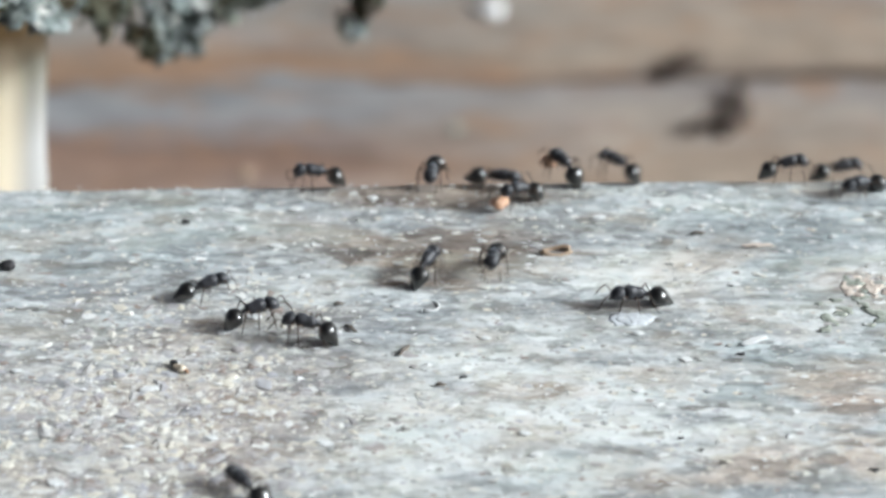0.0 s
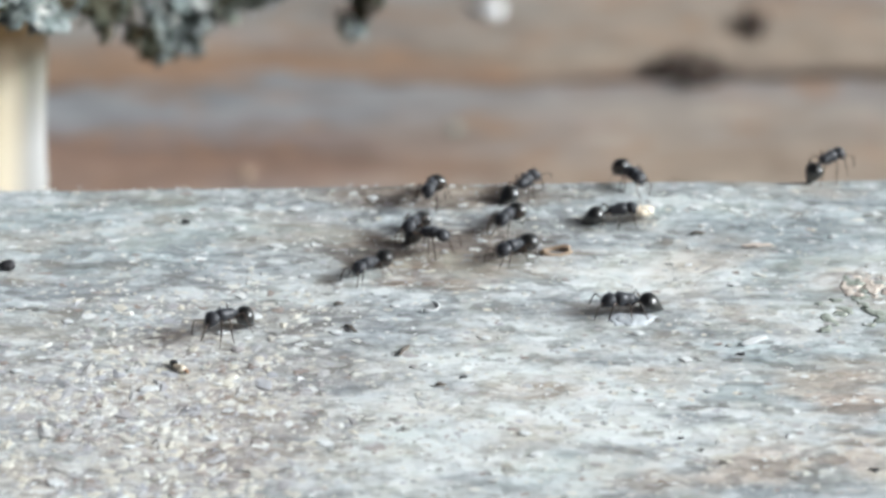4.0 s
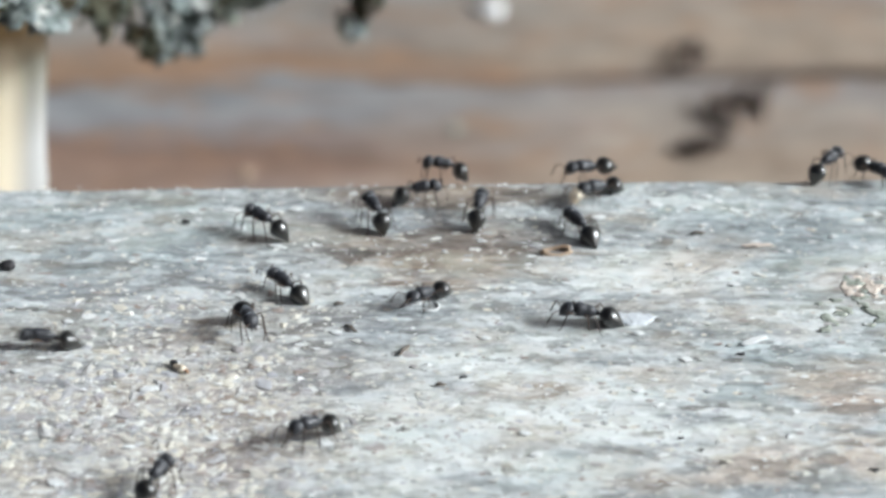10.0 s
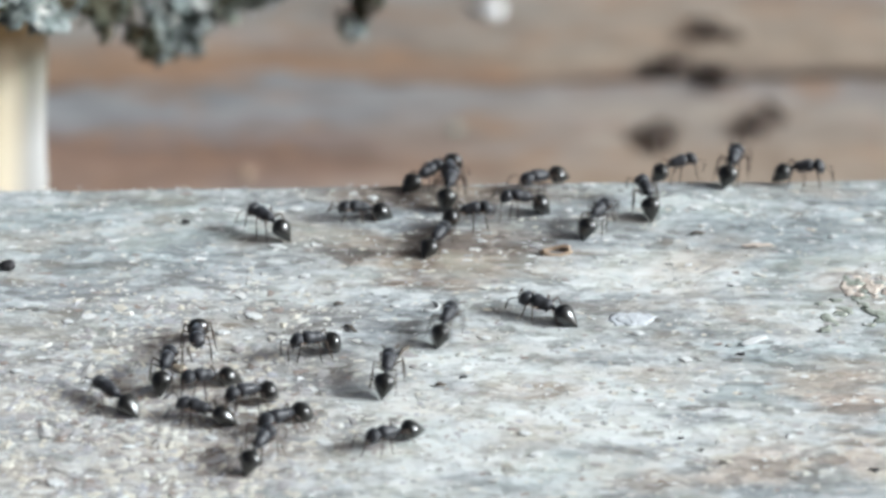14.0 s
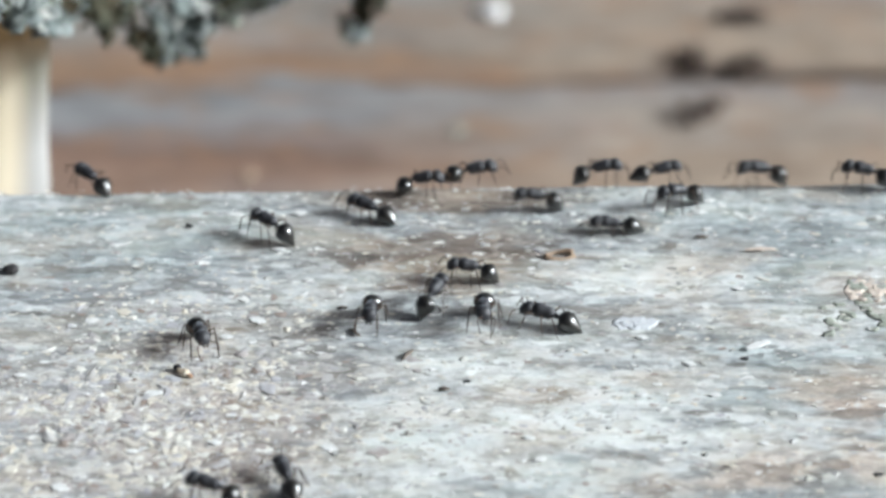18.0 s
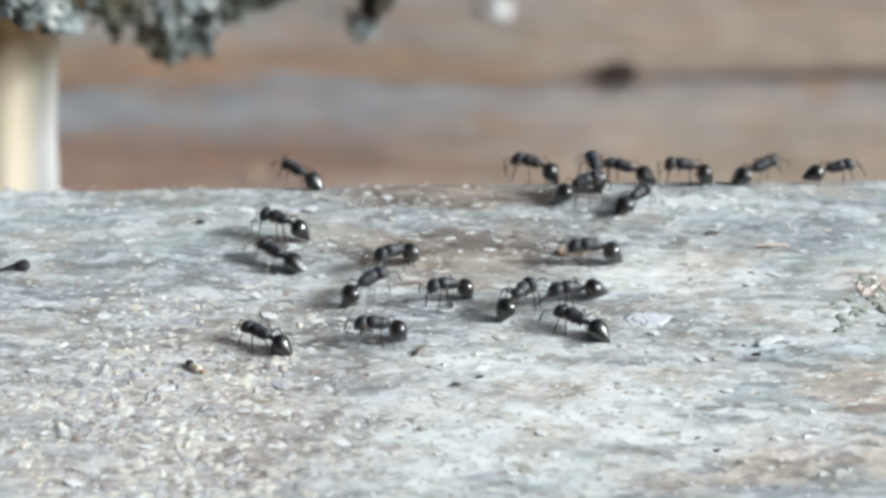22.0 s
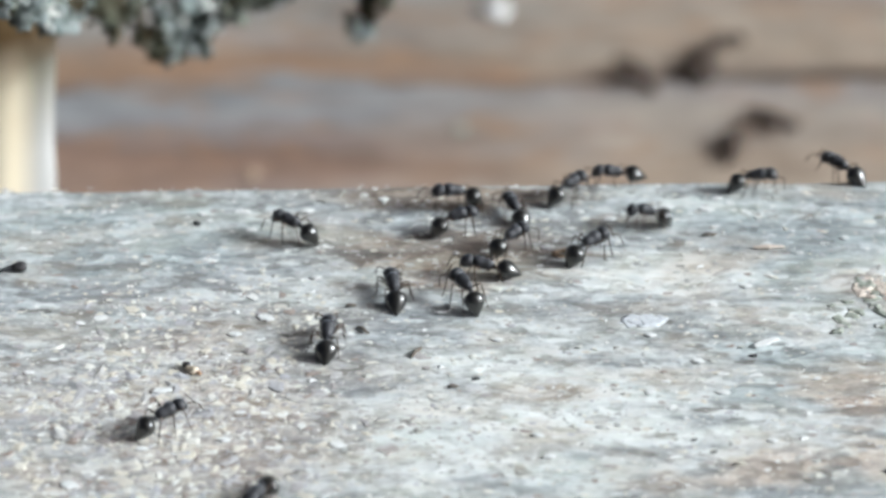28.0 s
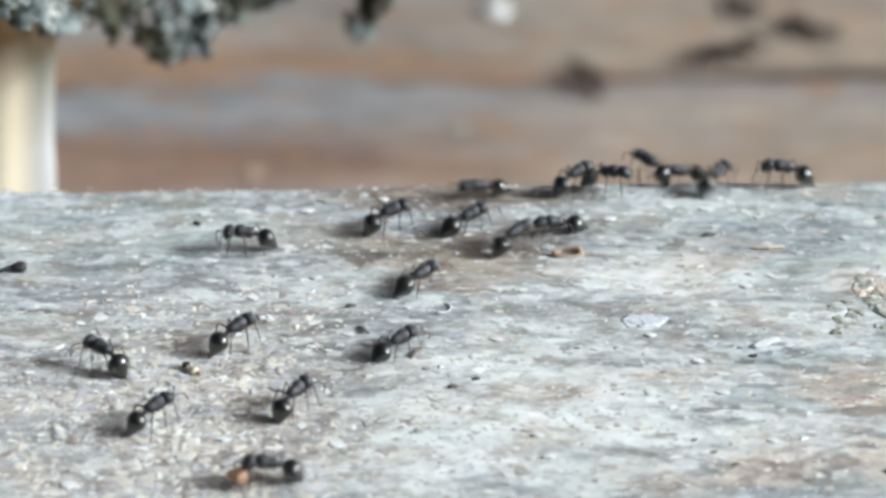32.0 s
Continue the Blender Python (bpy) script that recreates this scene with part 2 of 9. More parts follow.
GRANULE = pieces("pale_crust_granules", [(0.0, (0.36, 0.35, 0.32)), (0.25, (0.52, 0.53, 0.52)), (0.6, (0.68, 0.68, 0.63)), (0.85, (0.80, 0.79, 0.71)), (1.0, (0.90, 0.90, 0.88))], 2000)
FLAKE = plain("bleached_flake", (0.74, 0.74, 0.72), (0.90, 0.90, 0.89), 1400, 0.6)
CHALK = plain("translucent_white_crust", (0.60, 0.62, 0.65), (0.80, 0.82, 0.84), 1500, 0.4)
HUSK = plain("tan_husk", (0.26, 0.175, 0.115), (0.54, 0.41, 0.29), 900, 0.6)
PALE_WOOD = plain("pale_plant_crumb", (0.60, 0.50, 0.42), (0.84, 0.75, 0.66), 1500, 0.85, bump=0.0004)
DARK_BIT = plain("dark_debris", (0.015, 0.014, 0.018), (0.06, 0.055, 0.055), 900, 0.6)
CRUMB = plain("orange_food_crumb", (0.52, 0.26, 0.14), (0.78, 0.52, 0.36), 1500, 0.5)
PALE_CRUMB = plain("pale_larva_skin", (0.66, 0.53, 0.38), (0.82, 0.74, 0.60), 1200, 0.45)


def chitin(name, base, tint, rough, coat):
    m = Mat(name, rough=rough, spec=0.55)
    m.color(m.mix(m.gray(m.noise(1400, (1, 1, 1), 4), 0.35, 0.7), base, tint))
    m.bump(m.noise(9000, (1, 1, 1), 2), 0.12, 0.00002)
    m.b.inputs["Coat Weight"].default_value = coat
    m.b.inputs["Coat Roughness"].default_value = 0.13
    return m.m


GASTER = chitin("glossy_black_chitin", (0.006, 0.006, 0.006), (0.016, 0.014, 0.010), 0.30, 1.0)
BODY = chitin("dull_black_chitin", (0.014, 0.014, 0.017), (0.040, 0.039, 0.046), 0.56, 0.12)
BODY_SHEEN = BODY.node_tree.nodes["Principled BSDF"].inputs
BODY_SHEEN["Sheen Weight"].default_value = 0.3          # the fine grey down on head and thorax
BODY_SHEEN["Sheen Roughness"].default_value = 0.4
BODY_SHEEN["Sheen Tint"].default_value = (0.8, 0.88, 1.0, 1.0)
DECK_BODY = chitin("dark_brown_chitin", (0.035, 0.020, 0.012), (0.085, 0.050, 0.028), 0.6, 0.0)
LEG = chitin("brown_leg_chitin", (0.035, 0.022, 0.015), (0.10, 0.060, 0.038), 0.4, 0.1)


# ---- mesh helpers ----
def mesh_of(name, verts, faces, mat, smooth=True):
    me = bpy.data.meshes.new(name)
    me.from_pydata([tuple(c * MM for c in v) for v in verts], [], faces)
    me.materials.append(mat)
    if smooth:
        me.shade_smooth()
    me.update()
    return me


def part(name, me, parent=None, at=(0, 0, 0), turn=(0, 0, 0), label="", size=1.0):
    """One mesh object, under a thing or a part if one is given; at in mm, turn in degrees."""
    ob = new(name, me)
    ob.matrix_basis = pose(*(c * MM for c in at), *turn) @ Matrix.Diagonal((size, size, size, 1))
    ob.parent = parent
    return tagged(ob, label)


def joined(lists):
    verts, faces = [], []
    for v, f in lists:
        k = len(verts)
        verts += [tuple(p) for p in v]
        faces += [tuple(i + k for i in g) for g in f]
    return verts, faces


def loft(rings, seg=12):
    """A closed tube through rings of (centre, half-width, half-height), each in the plane across the way."""
    pts = [Vector(r[0]) for r in rings]
    verts, faces = [], []
    for i, (c, w, h) in enumerate(rings):
        way = (pts[min(i + 1, len(pts) - 1)] - pts[max(i - 1, 0)]).normalized()
        side = way.cross(Vector((0, 0, 1)))
        side = side.normalized() if side.length > 1e-4 else Vector((0, 1, 0))
        up = side.cross(way)
        for k in range(seg):
            a = 2 * math.pi * k / seg
            verts.append(tuple(pts[i] + side * (w * math.cos(a)) + up * (h * math.sin(a))))
    for i in range(len(rings) - 1):
        for k in range(seg):
            a, b = i * seg + k, i * seg + (k + 1) % seg
            faces.append((a, b, b + seg, a + seg))
    faces.append(tuple(range(seg))[::-1])
    faces.append(tuple(range((len(rings) - 1) * seg, len(rings) * seg)))
    return verts, faces


def pebble(rng, r, flat=0.7, rough=0.25, rings=4, seg=7, long=1.0):
    """An uneven lump about r mm in half-width, as verts and faces."""
    verts, faces = [], []
    ph = [rng.uniform(0, 6.28) for _ in range(4)]
    for i in range(rings + 1):
        th = math.pi * i / rings
        for k in range(seg if 0 < i < rings else 1):
            a = 2 * math.pi * k / seg
            s = 1 + rough * (math.sin(2 * a + ph[0] + th) * 0.5 + math.sin(3 * a + ph[1]) * 0.4 + math.sin(2 * th + ph[2]) * 0.3) + rng.uniform(-rough, rough) * 0.35
            verts.append((r * long * s * math.sin(th) * math.cos(a), r * s * math.sin(th) * math.sin(a), r * flat * s * math.cos(th)))
    def at(i, k):
        return 0 if i == 0 else (1 + (rings - 1) * seg if i == rings else 1 + (i - 1) * seg + k % seg)
    for i in range(rings):
        for k in range(seg):
            q = (at(i, k), at(i + 1, k), at(i + 1, k + 1), at(i, k + 1))
            q = tuple(dict.fromkeys(q))
            if len(q) > 2:
                faces.append(q)
    return verts, faces


class Field:
    """Smooth fractal noise over the plane, about -1 to 1, from a seed."""

    def __init__(self, seed):
        self.g = np.random.RandomState(seed).uniform(-1, 1, (256, 256))

    def one(self, x, y):
        i, j = np.floor(x).astype(int), np.floor(y).astype(int)
        u, v = x - i, y - j
        u, v = u * u * (3 - 2 * u), v * v * (3 - 2 * v)
        g, i0, j0, i1, j1 = self.g, i % 256, j % 256, (i + 1) % 256, (j + 1) % 256
        return (g[i0, j0] * (1 - u) + g[i1, j0] * u) * (1 - v) + (g[i0, j1] * (1 - u) + g[i1, j1] * u) * v

    def __call__(self, x, y, wx, wy, octaves=3):
        total, amp = 0.0, 1.0
        for o in range(octaves):
            total = total + amp * self.one(x / wx * 2 ** o + 37.3 * o, y / wy * 2 ** o + 11.9 * o)
            amp *= 0.5
        return total / 1.6


F1, F2, F3, F4 = Field(1), Field(2), Field(3), Field(4)
DECK = -84.0                                       # top of the boards below
EDGE = 11.0                                        # the beam's far edge at x = 0


def edge_y(x):
    """The far edge runs slightly oblique and is worn."""
    return EDGE + 0.0255 * x + 0.22 * F4(np.asarray(x, float), 0 * np.asarray(x, float) + 3, 9.0, 1.0)


def relief(x, y):
    """Height of the weathered top, in mm: raised grain, shallow hollows, a few open checks."""
    x, y = np.asarray(x, float), np.asarray(y, float)
    ys = y + 0.5 * F1(x, y, 22, 14, 2)
    z = 0.10 * F1(x, ys, 9.0, 0.75) + 0.05 * F2(x, ys, 3.0, 0.30, 2) + 0.22 * F3(x, y, 17, 9, 2)
    check = np.abs(F2(x, ys, 34.0, 2.6, 2))
    return z - 0.30 * np.clip(1 - check / 0.035, 0, 1) * np.clip(F3(x, ys, 12, 5, 1) + 0.25, 0, 1)


def blot(x, y, cx, cy, rx, ry):
    """1 inside an ellipse, falling to 0 outside, with a ragged rim."""
    d = np.hypot((x - cx) / rx, (y - cy) / ry) + 0.55 * F2(x, y, 6, 1.8) + 0.25 * F1(x, y, 1.4, 0.5)
    return np.clip(1.6 - 1.5 * d, 0, 1)


def crust_at(x, y):
    """How far the pale mineral and lichen crust covers the timber."""
    return 0.95 * blot(x, y, 16.5, -3.6, 9.6, 3.9) + 0.95 * blot(x, y, 7.7, -21.9, 14.1, 8.5) + 0.50 * blot(x, y, 21.1, -24.7, 7.7, 4.1) + 0.60 * blot(x, y, 21.3, 6.8, 10.8, 2.8) + 0.45 * blot(x, y, -7.8, -4.2, 10.2, 4.6) + 0.40 * blot(x, y, 2.5, -31.3, 9.3, 3.2) + 0.75 * blot(x, y, 1.0, -15.8, 7.5, 3.4) + 0.80 * blot(x, y, -3.0, -26.0, 8.0, 6.0) + 0.50 * blot(x, y, 25.6, -9.9, 6.6, 4.0) + 0.65 * blot(x, y, 5.5, -13.0, 8.0, 3.2)


# ---- the large structure ----
def build_beam():
    """The weathered timber on which the insects run."""
    xs = np.concatenate([np.linspace(-700, -50, 60, endpoint=False), np.arange(-50, 50, 0.24), np.linspace(50, 700, 60)])
    t = np.concatenate([np.linspace(-90, -50, 24, endpoint=False), np.arange(-50, -0.9, 0.2)])
    nx = len(xs)
    rows, flat = [], []
    for v in t:                                    # distance from the far edge, negative on the top
        y = edge_y(xs) + np.where(v > -40, v, v + 0 * xs)
        rows.append(np.stack([xs, y, relief(xs, y)], 1))
    top = len(rows)
    base = rows[-1]
    for k in range(1, 8):                          # the worn far arris and the back face
        a = radians(90 * k / 7)
        rows.append(np.stack([xs, base[:, 1] + 0.9 * math.sin(a), base[:, 2] * (1 - k / 9) - 0.9 * (1 - math.cos(a))], 1))
    for z in (-6, -20, DECK):
        rows.append(np.stack([xs, rows[-1][:, 1] * 0 + base[:, 1] + 0.9, 0 * xs + z], 1))
    rows.append(np.stack([xs, 0 * xs - 80, 0 * xs + DECK], 1))
    rows[0][:, 1] = -80.0
    pts = np.concatenate(rows)
    n = len(rows)
    i, j = np.meshgrid(np.arange(n - 1), np.arange(nx - 1), indexing="ij")
    a = (i * nx + j).ravel()
    faces = np.stack([a, a + 1, a + nx + 1, a + nx], 1).tolist()
    last = (n - 1) * nx
    faces += [(k + 1, k, last + k, last + k + 1) for k in range(nx - 1)]
    faces += [[r * nx for r in range(n)][::-1], [r * nx + nx - 1 for r in range(n)]]
    me = mesh_of("timber_beam", pts.tolist(), faces, WOOD)
    x, y = pts[:, 0], pts[:, 1]
    crust = crust_at(x, y)
    # stains, with the ants' shadows on the trail and the edge's shade painted in
    stain_shade = 0.20 * blot(x, y, -16.0, 8.4, 18.9, 1.5) + 0.30 * blot(x, y, 20.1, 8.7, 13.5, 1.1) + 0.45 * blot(x, y, -9.3, 1.0, 9.2, 5.3) + 0.40 * blot(x, y, -10.9, -10.7, 6.2, 2.8) + 0.90 * blot(x, y, 0.2, -1.2, 9.6, 4.6) + 0.95 * blot(x, y, -1.1, 8.2, 10.4, 2.4) + 0.35 * blot(x, y, -9.8, -17.2, 8.0, 4.1) + 0.60 * blot(x, y, 2.1, 8.7, 9.0, 2.3) + 0.40 * blot(x, y, -13.2, -26.0, 6.5, 4.1) + 0.50 * blot(x, y, 27.9, -20.5, 5.5, 2.9) + 0.45 * blot(x, y, 22.5, -29.4, 6.4, 2.6) + 0.40 * blot(x, y, -21.9, -12.2, 4.9, 1.7) + 0.12 * blot(x, y, 9.4, -8.7, 3.8, 1.1) + 0.15 * blot(x, y, -23.9, 6.3, 11.2, 2.8) + 0.40 * blot(x, y, 10.9, 3.6, 12.4, 2.7) + 0.35 * blot(x, y, 4.6, -19.7, 6.3, 2.2)
    # tan patches; the left ones also paint in brown shade beside the ants
    warm = 0.90 * blot(x, y, 27.6, -19.7, 4.8, 3.3) + 0.80 * blot(x, y, 21.4, -28.7, 4.2, 3.6) + 0.80 * blot(x, y, 28.5, -27.4, 2.7, 4.0) + 0.25 * blot(x, y, 11.5, -8.7, 3.3, 1.4) + 0.60 * blot(x, y, 13.7, -31.3, 4.5, 1.9) + 0.60 * blot(x, y, 30.4, -5.0, 2.5, 2.1) + 0.40 * blot(x, y, -12.4, -19.7, 5.9, 2.9) + 0.50 * blot(x, y, -19.7, -13.8, 5.3, 1.9) + 0.60 * blot(x, y, 1.5, -3.3, 6.9, 2.5) + 0.50 * blot(x, y, 7.0, -19.7, 5.9, 1.4) + 0.50 * blot(x, y, -27.1, -30.7, 3.4, 1.9) + 0.55 * blot(x, y, -16.0, -27.0, 7.0, 5.0) + 0.35 * blot(x, y, -20.0, -20.0, 6.0, 3.0) + 0.50 * blot(x, y, 22.3, -9.9, 2.9, 1.6) + 0.50 * blot(x, y, 19.6, -2.5, 3.9, 1.2)
    sand = 0.75 * np.clip(1.25 - np.hypot((x + 20) / 16.0, (y + 24) / 17.0) + 0.45 * F3(x, y, 5, 3), 0, 1)
    film = blot(x, y, -26.0, 3.0, 20.0, 8.0) + blot(x, y, 24.0, 5.5, 18.0, 6.0) + 0.6 * blot(x, y, 26.0, -15.5, 9.0, 4.0)
    for name, v in (("crust", crust), ("stain_shade", stain_shade), ("warm", warm), ("sand", sand), ("film", film)):
        me.attributes.new(name, "FLOAT", "POINT").data.foreach_set("value", np.clip(v, 0, 0.95).astype(np.float32))
    return tagged(new("timber_beam", me), "weathered grey timber beam with raised grain and pale crust", "wooden beam", kind="structure")


def build_ground():
    me = mesh_of("ground", [(-4e5, -4e5, DECK - 30), (4e5, -4e5, DECK - 30), (4e5, 4e5, DECK - 30), (-4e5, 4e5, DECK - 30)], [(0, 1, 2, 3)], SOIL)
    return tagged(new("ground", me), "dry brown soil under the boards", "ground", kind="structure")


def deck_edge(x, k):
    """Where the k-th joint of the deck runs; the joints open towards +x."""
    return 200.3 + 109.5 * k + 0.052 * x


def board(near, far, seed):
    """A deck board between two edge lines, with rounded and slightly wavy arrises."""
    xs = np.concatenate([np.linspace(-1200, -60, 30, endpoint=False), np.linspace(-60, 60, 70, endpoint=False), np.linspace(60, 1200, 30)])
    field = Field(seed)
    prof = [(18.0, -24), (7.0, -8.0), (0.0, -1.0), (0.3, -0.35), (1.0, 0)]     # undercut below a sharp arris, shaped to keep the joint in shade
    verts, faces = [], []
    for x in xs:
        w = float(field(np.array([x]), np.array([1.0]), 35, 9, 3)[0])
        v = float(field(np.array([x]), np.array([60.0]), 35, 9, 3)[0])
        a, c = near(x) + 0.12 * w, far(x) + 0.12 * v
        ring = [(a + d, z) for d, z in prof] + [(a + (c - a) * u, 0.5 * w * math.sin(9 * u)) for u in (0.3, 0.5, 0.7)] + [(c - d, z) for d, z in reversed(prof)]
        verts += [(x, y, DECK + z) for y, z in ring]
    k = len(ring)
    for i in range(len(xs) - 1):
        for j in range(k):
            p, q = i * k + j, i * k + (j + 1) % k
            faces.append((p, p + k, q + k, q))
    faces += [tuple(range(k))[::-1], tuple(range((len(xs) - 1) * k, len(xs) * k))]
    return verts, faces


def build_deck():
    deck = tagged(new("deck"), "deck of brown-stained weathered boards below the timber", "deck", kind="structure")
    for k in range(-8, 13):
        def near(x, k=k):
            return deck_edge(x, k - 1) + 0.3 + max(0.0, 0.020 * min(x, 58))
        def far(x, k=k):
            return deck_edge(x, k) - 0.3 - max(0.0, 0.020 * min(x, 58))
        v, f = board(near, far, 40 + k)
        part("board", mesh_of("board", v, f, BOARD), deck)
    for x in (-1100, -380, 380, 1100):
        v = [(x + dx, y, DECK + z) for dx in (-30, 30) for y, z in ((-780, -24.2), (1500, -24.2), (1500, -31), (-780, -31))]
        part("joist", mesh_of("joist", v, [(0, 1, 2, 3), (7, 6, 5, 4), (0, 4, 5, 1), (1, 5, 6, 2), (2, 6, 7, 3), (3, 7, 4, 0)], BOARD, False), deck)
    return deck


build_beam()
build_ground()
build_deck()


# ---- the peeled stick, its twig and the lichen ----
BACK = 58.0                                        # the stick and its lichen stand this far back


def build_stick():
    stick = tagged(new("peeled_stick"), "upright cream-coloured peeled stick standing on the boards", "stick")
    verts, seg, n = [], 36, 30
    for i in range(n):
        z = DECK + 88 * i / (n - 1)
        w = 4.75 + 0.10 * math.sin(z * 0.4) + 0.05 * math.sin(z * 1.9)
        for k in range(seg):                       # a rounded square across, one flat side turned forward
            a = 2 * math.pi * k / seg
            q = w * (abs(math.cos(a)) ** 3.4 + abs(math.sin(a)) ** 3.4) ** (-1 / 3.4)
            b = a + radians(37)
            verts.append((0.083 * (z + 12) + q * math.cos(b), 0.06 * math.sin(z * 0.3) + q * math.sin(b), z))
    faces = [(i * seg + k, i * seg + (k + 1) % seg, (i + 1) * seg + (k + 1) % seg, (i + 1) * seg + k) for i in range(n - 1) for k in range(seg)]
    faces += [tuple(range(seg))[::-1], tuple(range((n - 1) * seg, n * seg))]
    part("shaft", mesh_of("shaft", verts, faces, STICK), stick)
    stick.matrix_basis = pose(-45.0 * MM, (BACK + 2) * MM, 0)
    rings = [((x, 0.4 * math.sin(x * 0.3), 0.5 * math.sin(x * 0.21 + 1)), 1.3 - 0.012 * (x + 40), 1.25 - 0.012 * (x + 40)) for x in range(-20, 36, 3)]
    part("side_twig", mesh_of("side_twig", *loft(rings, 14), BARK), stick, (45.0, -8.0, 8.5), (0, 0, 33), label="thin grey bark-covered side twig")
    part("stub", mesh_of("stub", *loft([((0.5, 0, -3), 2.9, 2.9), ((1.0, 0.2, 1), 2.4, 2.4), ((1.4, 0.3, 5.4), 1.7, 1.7)], 18), BARK), stick)
    return stick


def lobe_mesh(rng):
    """A curled, ruffled lichen lobe with some thickness."""
    n, seg, r = 4, 15, 1.0
    k1, p1, curl = rng.choice([3, 4, 5]), rng.uniform(0, 6.28), rng.uniform(-0.15, 0.55)
    top = [(0.0, 0.0, 0.0)]
    for i in range(1, n + 1):
        for k in range(seg):
            a = 2 * math.pi * k / seg
            q = r * i / n * (1 + 0.30 * (i / n) * math.sin(k1 * a + p1) + 0.16 * (i / n) * math.sin(7 * a + 2 * p1))
            top.append((q * math.cos(a), q * math.sin(a), curl * q * q + 0.28 * (i / n) ** 2 * math.sin((k1 + 1) * a + p1) + rng.uniform(-0.05, 0.05)))
    m = len(top)
    verts = top + [(x * 0.97, y * 0.97, z - 0.13) for x, y, z in top]
    faces = []
    for k in range(seg):
        k2 = (k + 1) % seg
        faces += [(0, 1 + k, 1 + k2), (m, m + 1 + k2, m + 1 + k)]
        for i in range(n - 1):
            a, b = 1 + i * seg + k, 1 + i * seg + k2
            faces += [(a, a + seg, b + seg, b), (m + b, m + b + seg, m + a + seg, m + a)]
        a, b = 1 + (n - 1) * seg + k, 1 + (n - 1) * seg + k2
        faces.append((a, m + a, m + b, b))
    return verts, faces


def lichen_lobe_material(name, stops):
    m = Mat(name, rough=0.85, spec=0.2)
    c = m.ramp(m.each(), stops)
    m.color(m.mix(m.gray(m.noise(1600, (1, 1, 1), 4), 0.35, 0.65), m.mix(0.35, c, (0.10, 0.12, 0.09)), c))
    m.bump(m.noise(3000), 0.5, 0.0002)
    return m.m


def build_lichen():
    rng = random.Random(5)
    pale = lichen_lobe_material("pale_lichen", [(0.0, (0.11, 0.12, 0.115)), (0.45, (0.25, 0.285, 0.28)), (0.80, (0.43, 0.46, 0.45)), (1.0, (0.66, 0.65, 0.60))])
    # olive lobes; the near-black stops paint in the shade of the hollows
    dark = lichen_lobe_material("olive_and_shaded_lichen", [(0.0, (0.020, 0.018, 0.010)), (0.35, (0.060, 0.042, 0.022)), (0.7, (0.08, 0.082, 0.055)), (1.0, (0.26, 0.27, 0.23))])
    kinds = [[mesh_of("lobe", *lobe_mesh(rng), mat) for _ in range(8)] for mat in (pale, dark)]
    tone = Field(77)

    def lobe_at(x, z):
        """Pale and olive lobes grow in clusters; the darkest fill in shaded pockets."""
        v = float(tone(np.array([x]), np.array([z]), 5.0, 3.4, 2)[0])
        v += 0.55 * math.exp(-((x + 32) / 3) ** 2) - 0.4 * math.exp(-((x + 26) / 3) ** 2)
        return rng.choice(kinds[1 if v + rng.uniform(-0.3, 0.3) - 0.1 * (x < -37) > -0.05 else 0])

    hang = [(-49.9, -5.6), (-43.6, -6.0), (-42.0, -7.6), (-39.9, -8.6), (-36.7, -6.8), (-34.8, -7.6), (-33.0, -9.2), (-30.8, -10.4), (-27.2, -12.2), (-24.6, -11.8), (-22.5, -8.8), (-19.6, -6.5), (-16.8, -5.3), (-13.4, -1.7)]

    def lowest(x):
        for (a, za), (b, zb) in zip(hang, hang[1:]):
            if a <= x <= b:
                return za + (zb - za) * (x - a) / (b - a)
        return 2.0

    eye = Vector((0, -167.4, 96.65))

    def hung(x, z, dy):
        """The growth slants away: near at the stick, farther along the twig; and how large it is there."""
        k = 0.86 + 0.20 * min(max((x + 44) / 17, 0), 1) + 0.06 * min(max((x + 27) / 18, 0), 1)
        return tuple(eye + k * (Vector((x, BACK + dy, z)) - eye)), k

    clump = tagged(new("lichen_clump"), "ruffled pale grey-green lichen hanging round the stick", "lichen")
    spray = tagged(new("lichen_spray"), "drooping teal-grey and olive lichen on the twig", "lichen")
    for i in range(560):
        x = rng.uniform(-49, -15)
        lo = lowest(x)
        z = min(lo + 0.7 + abs(rng.gauss(0, 0.45)) * (3.0 - lo), 5.5)
        at, k = hung(x, z, rng.uniform(-2.6, 2.6))
        part("lobe", lobe_at(x, z), clump if x < -33 else spray, at, (rng.uniform(20, 160), rng.uniform(-60, 60), rng.uniform(0, 360)), size=k * rng.uniform(0.55, 1.45))
    tuft = tagged(new("lichen_tuft"), "small dark green-grey lichen tuft under the twig", "lichen")
    growth = ((40, (-8.6, -6.2), (-6.9, -2.0), 1, (0.5, 1.1)), (22, (-9.8, -7.8), (-9.4, -7.2), 0, (0.35, 0.7)), (12, (-10.3, -9.5), (-9.9, -6.5), 1, (0.3, 0.55)))
    for n, xs, zs, kind, sizes in growth:
        for _ in range(n):
            at, k = hung(rng.uniform(*xs), rng.uniform(*zs), rng.uniform(-1, 1))
            part("lobe", rng.choice(kinds[kind]), tuft, at, (rng.uniform(40, 140), rng.uniform(-60, 60), rng.uniform(0, 360)), size=k * rng.uniform(*sizes))


# ---- loose bits on the timber ----
def ground_z(x, y):
    return float(relief(np.array([x]), np.array([y]))[0])


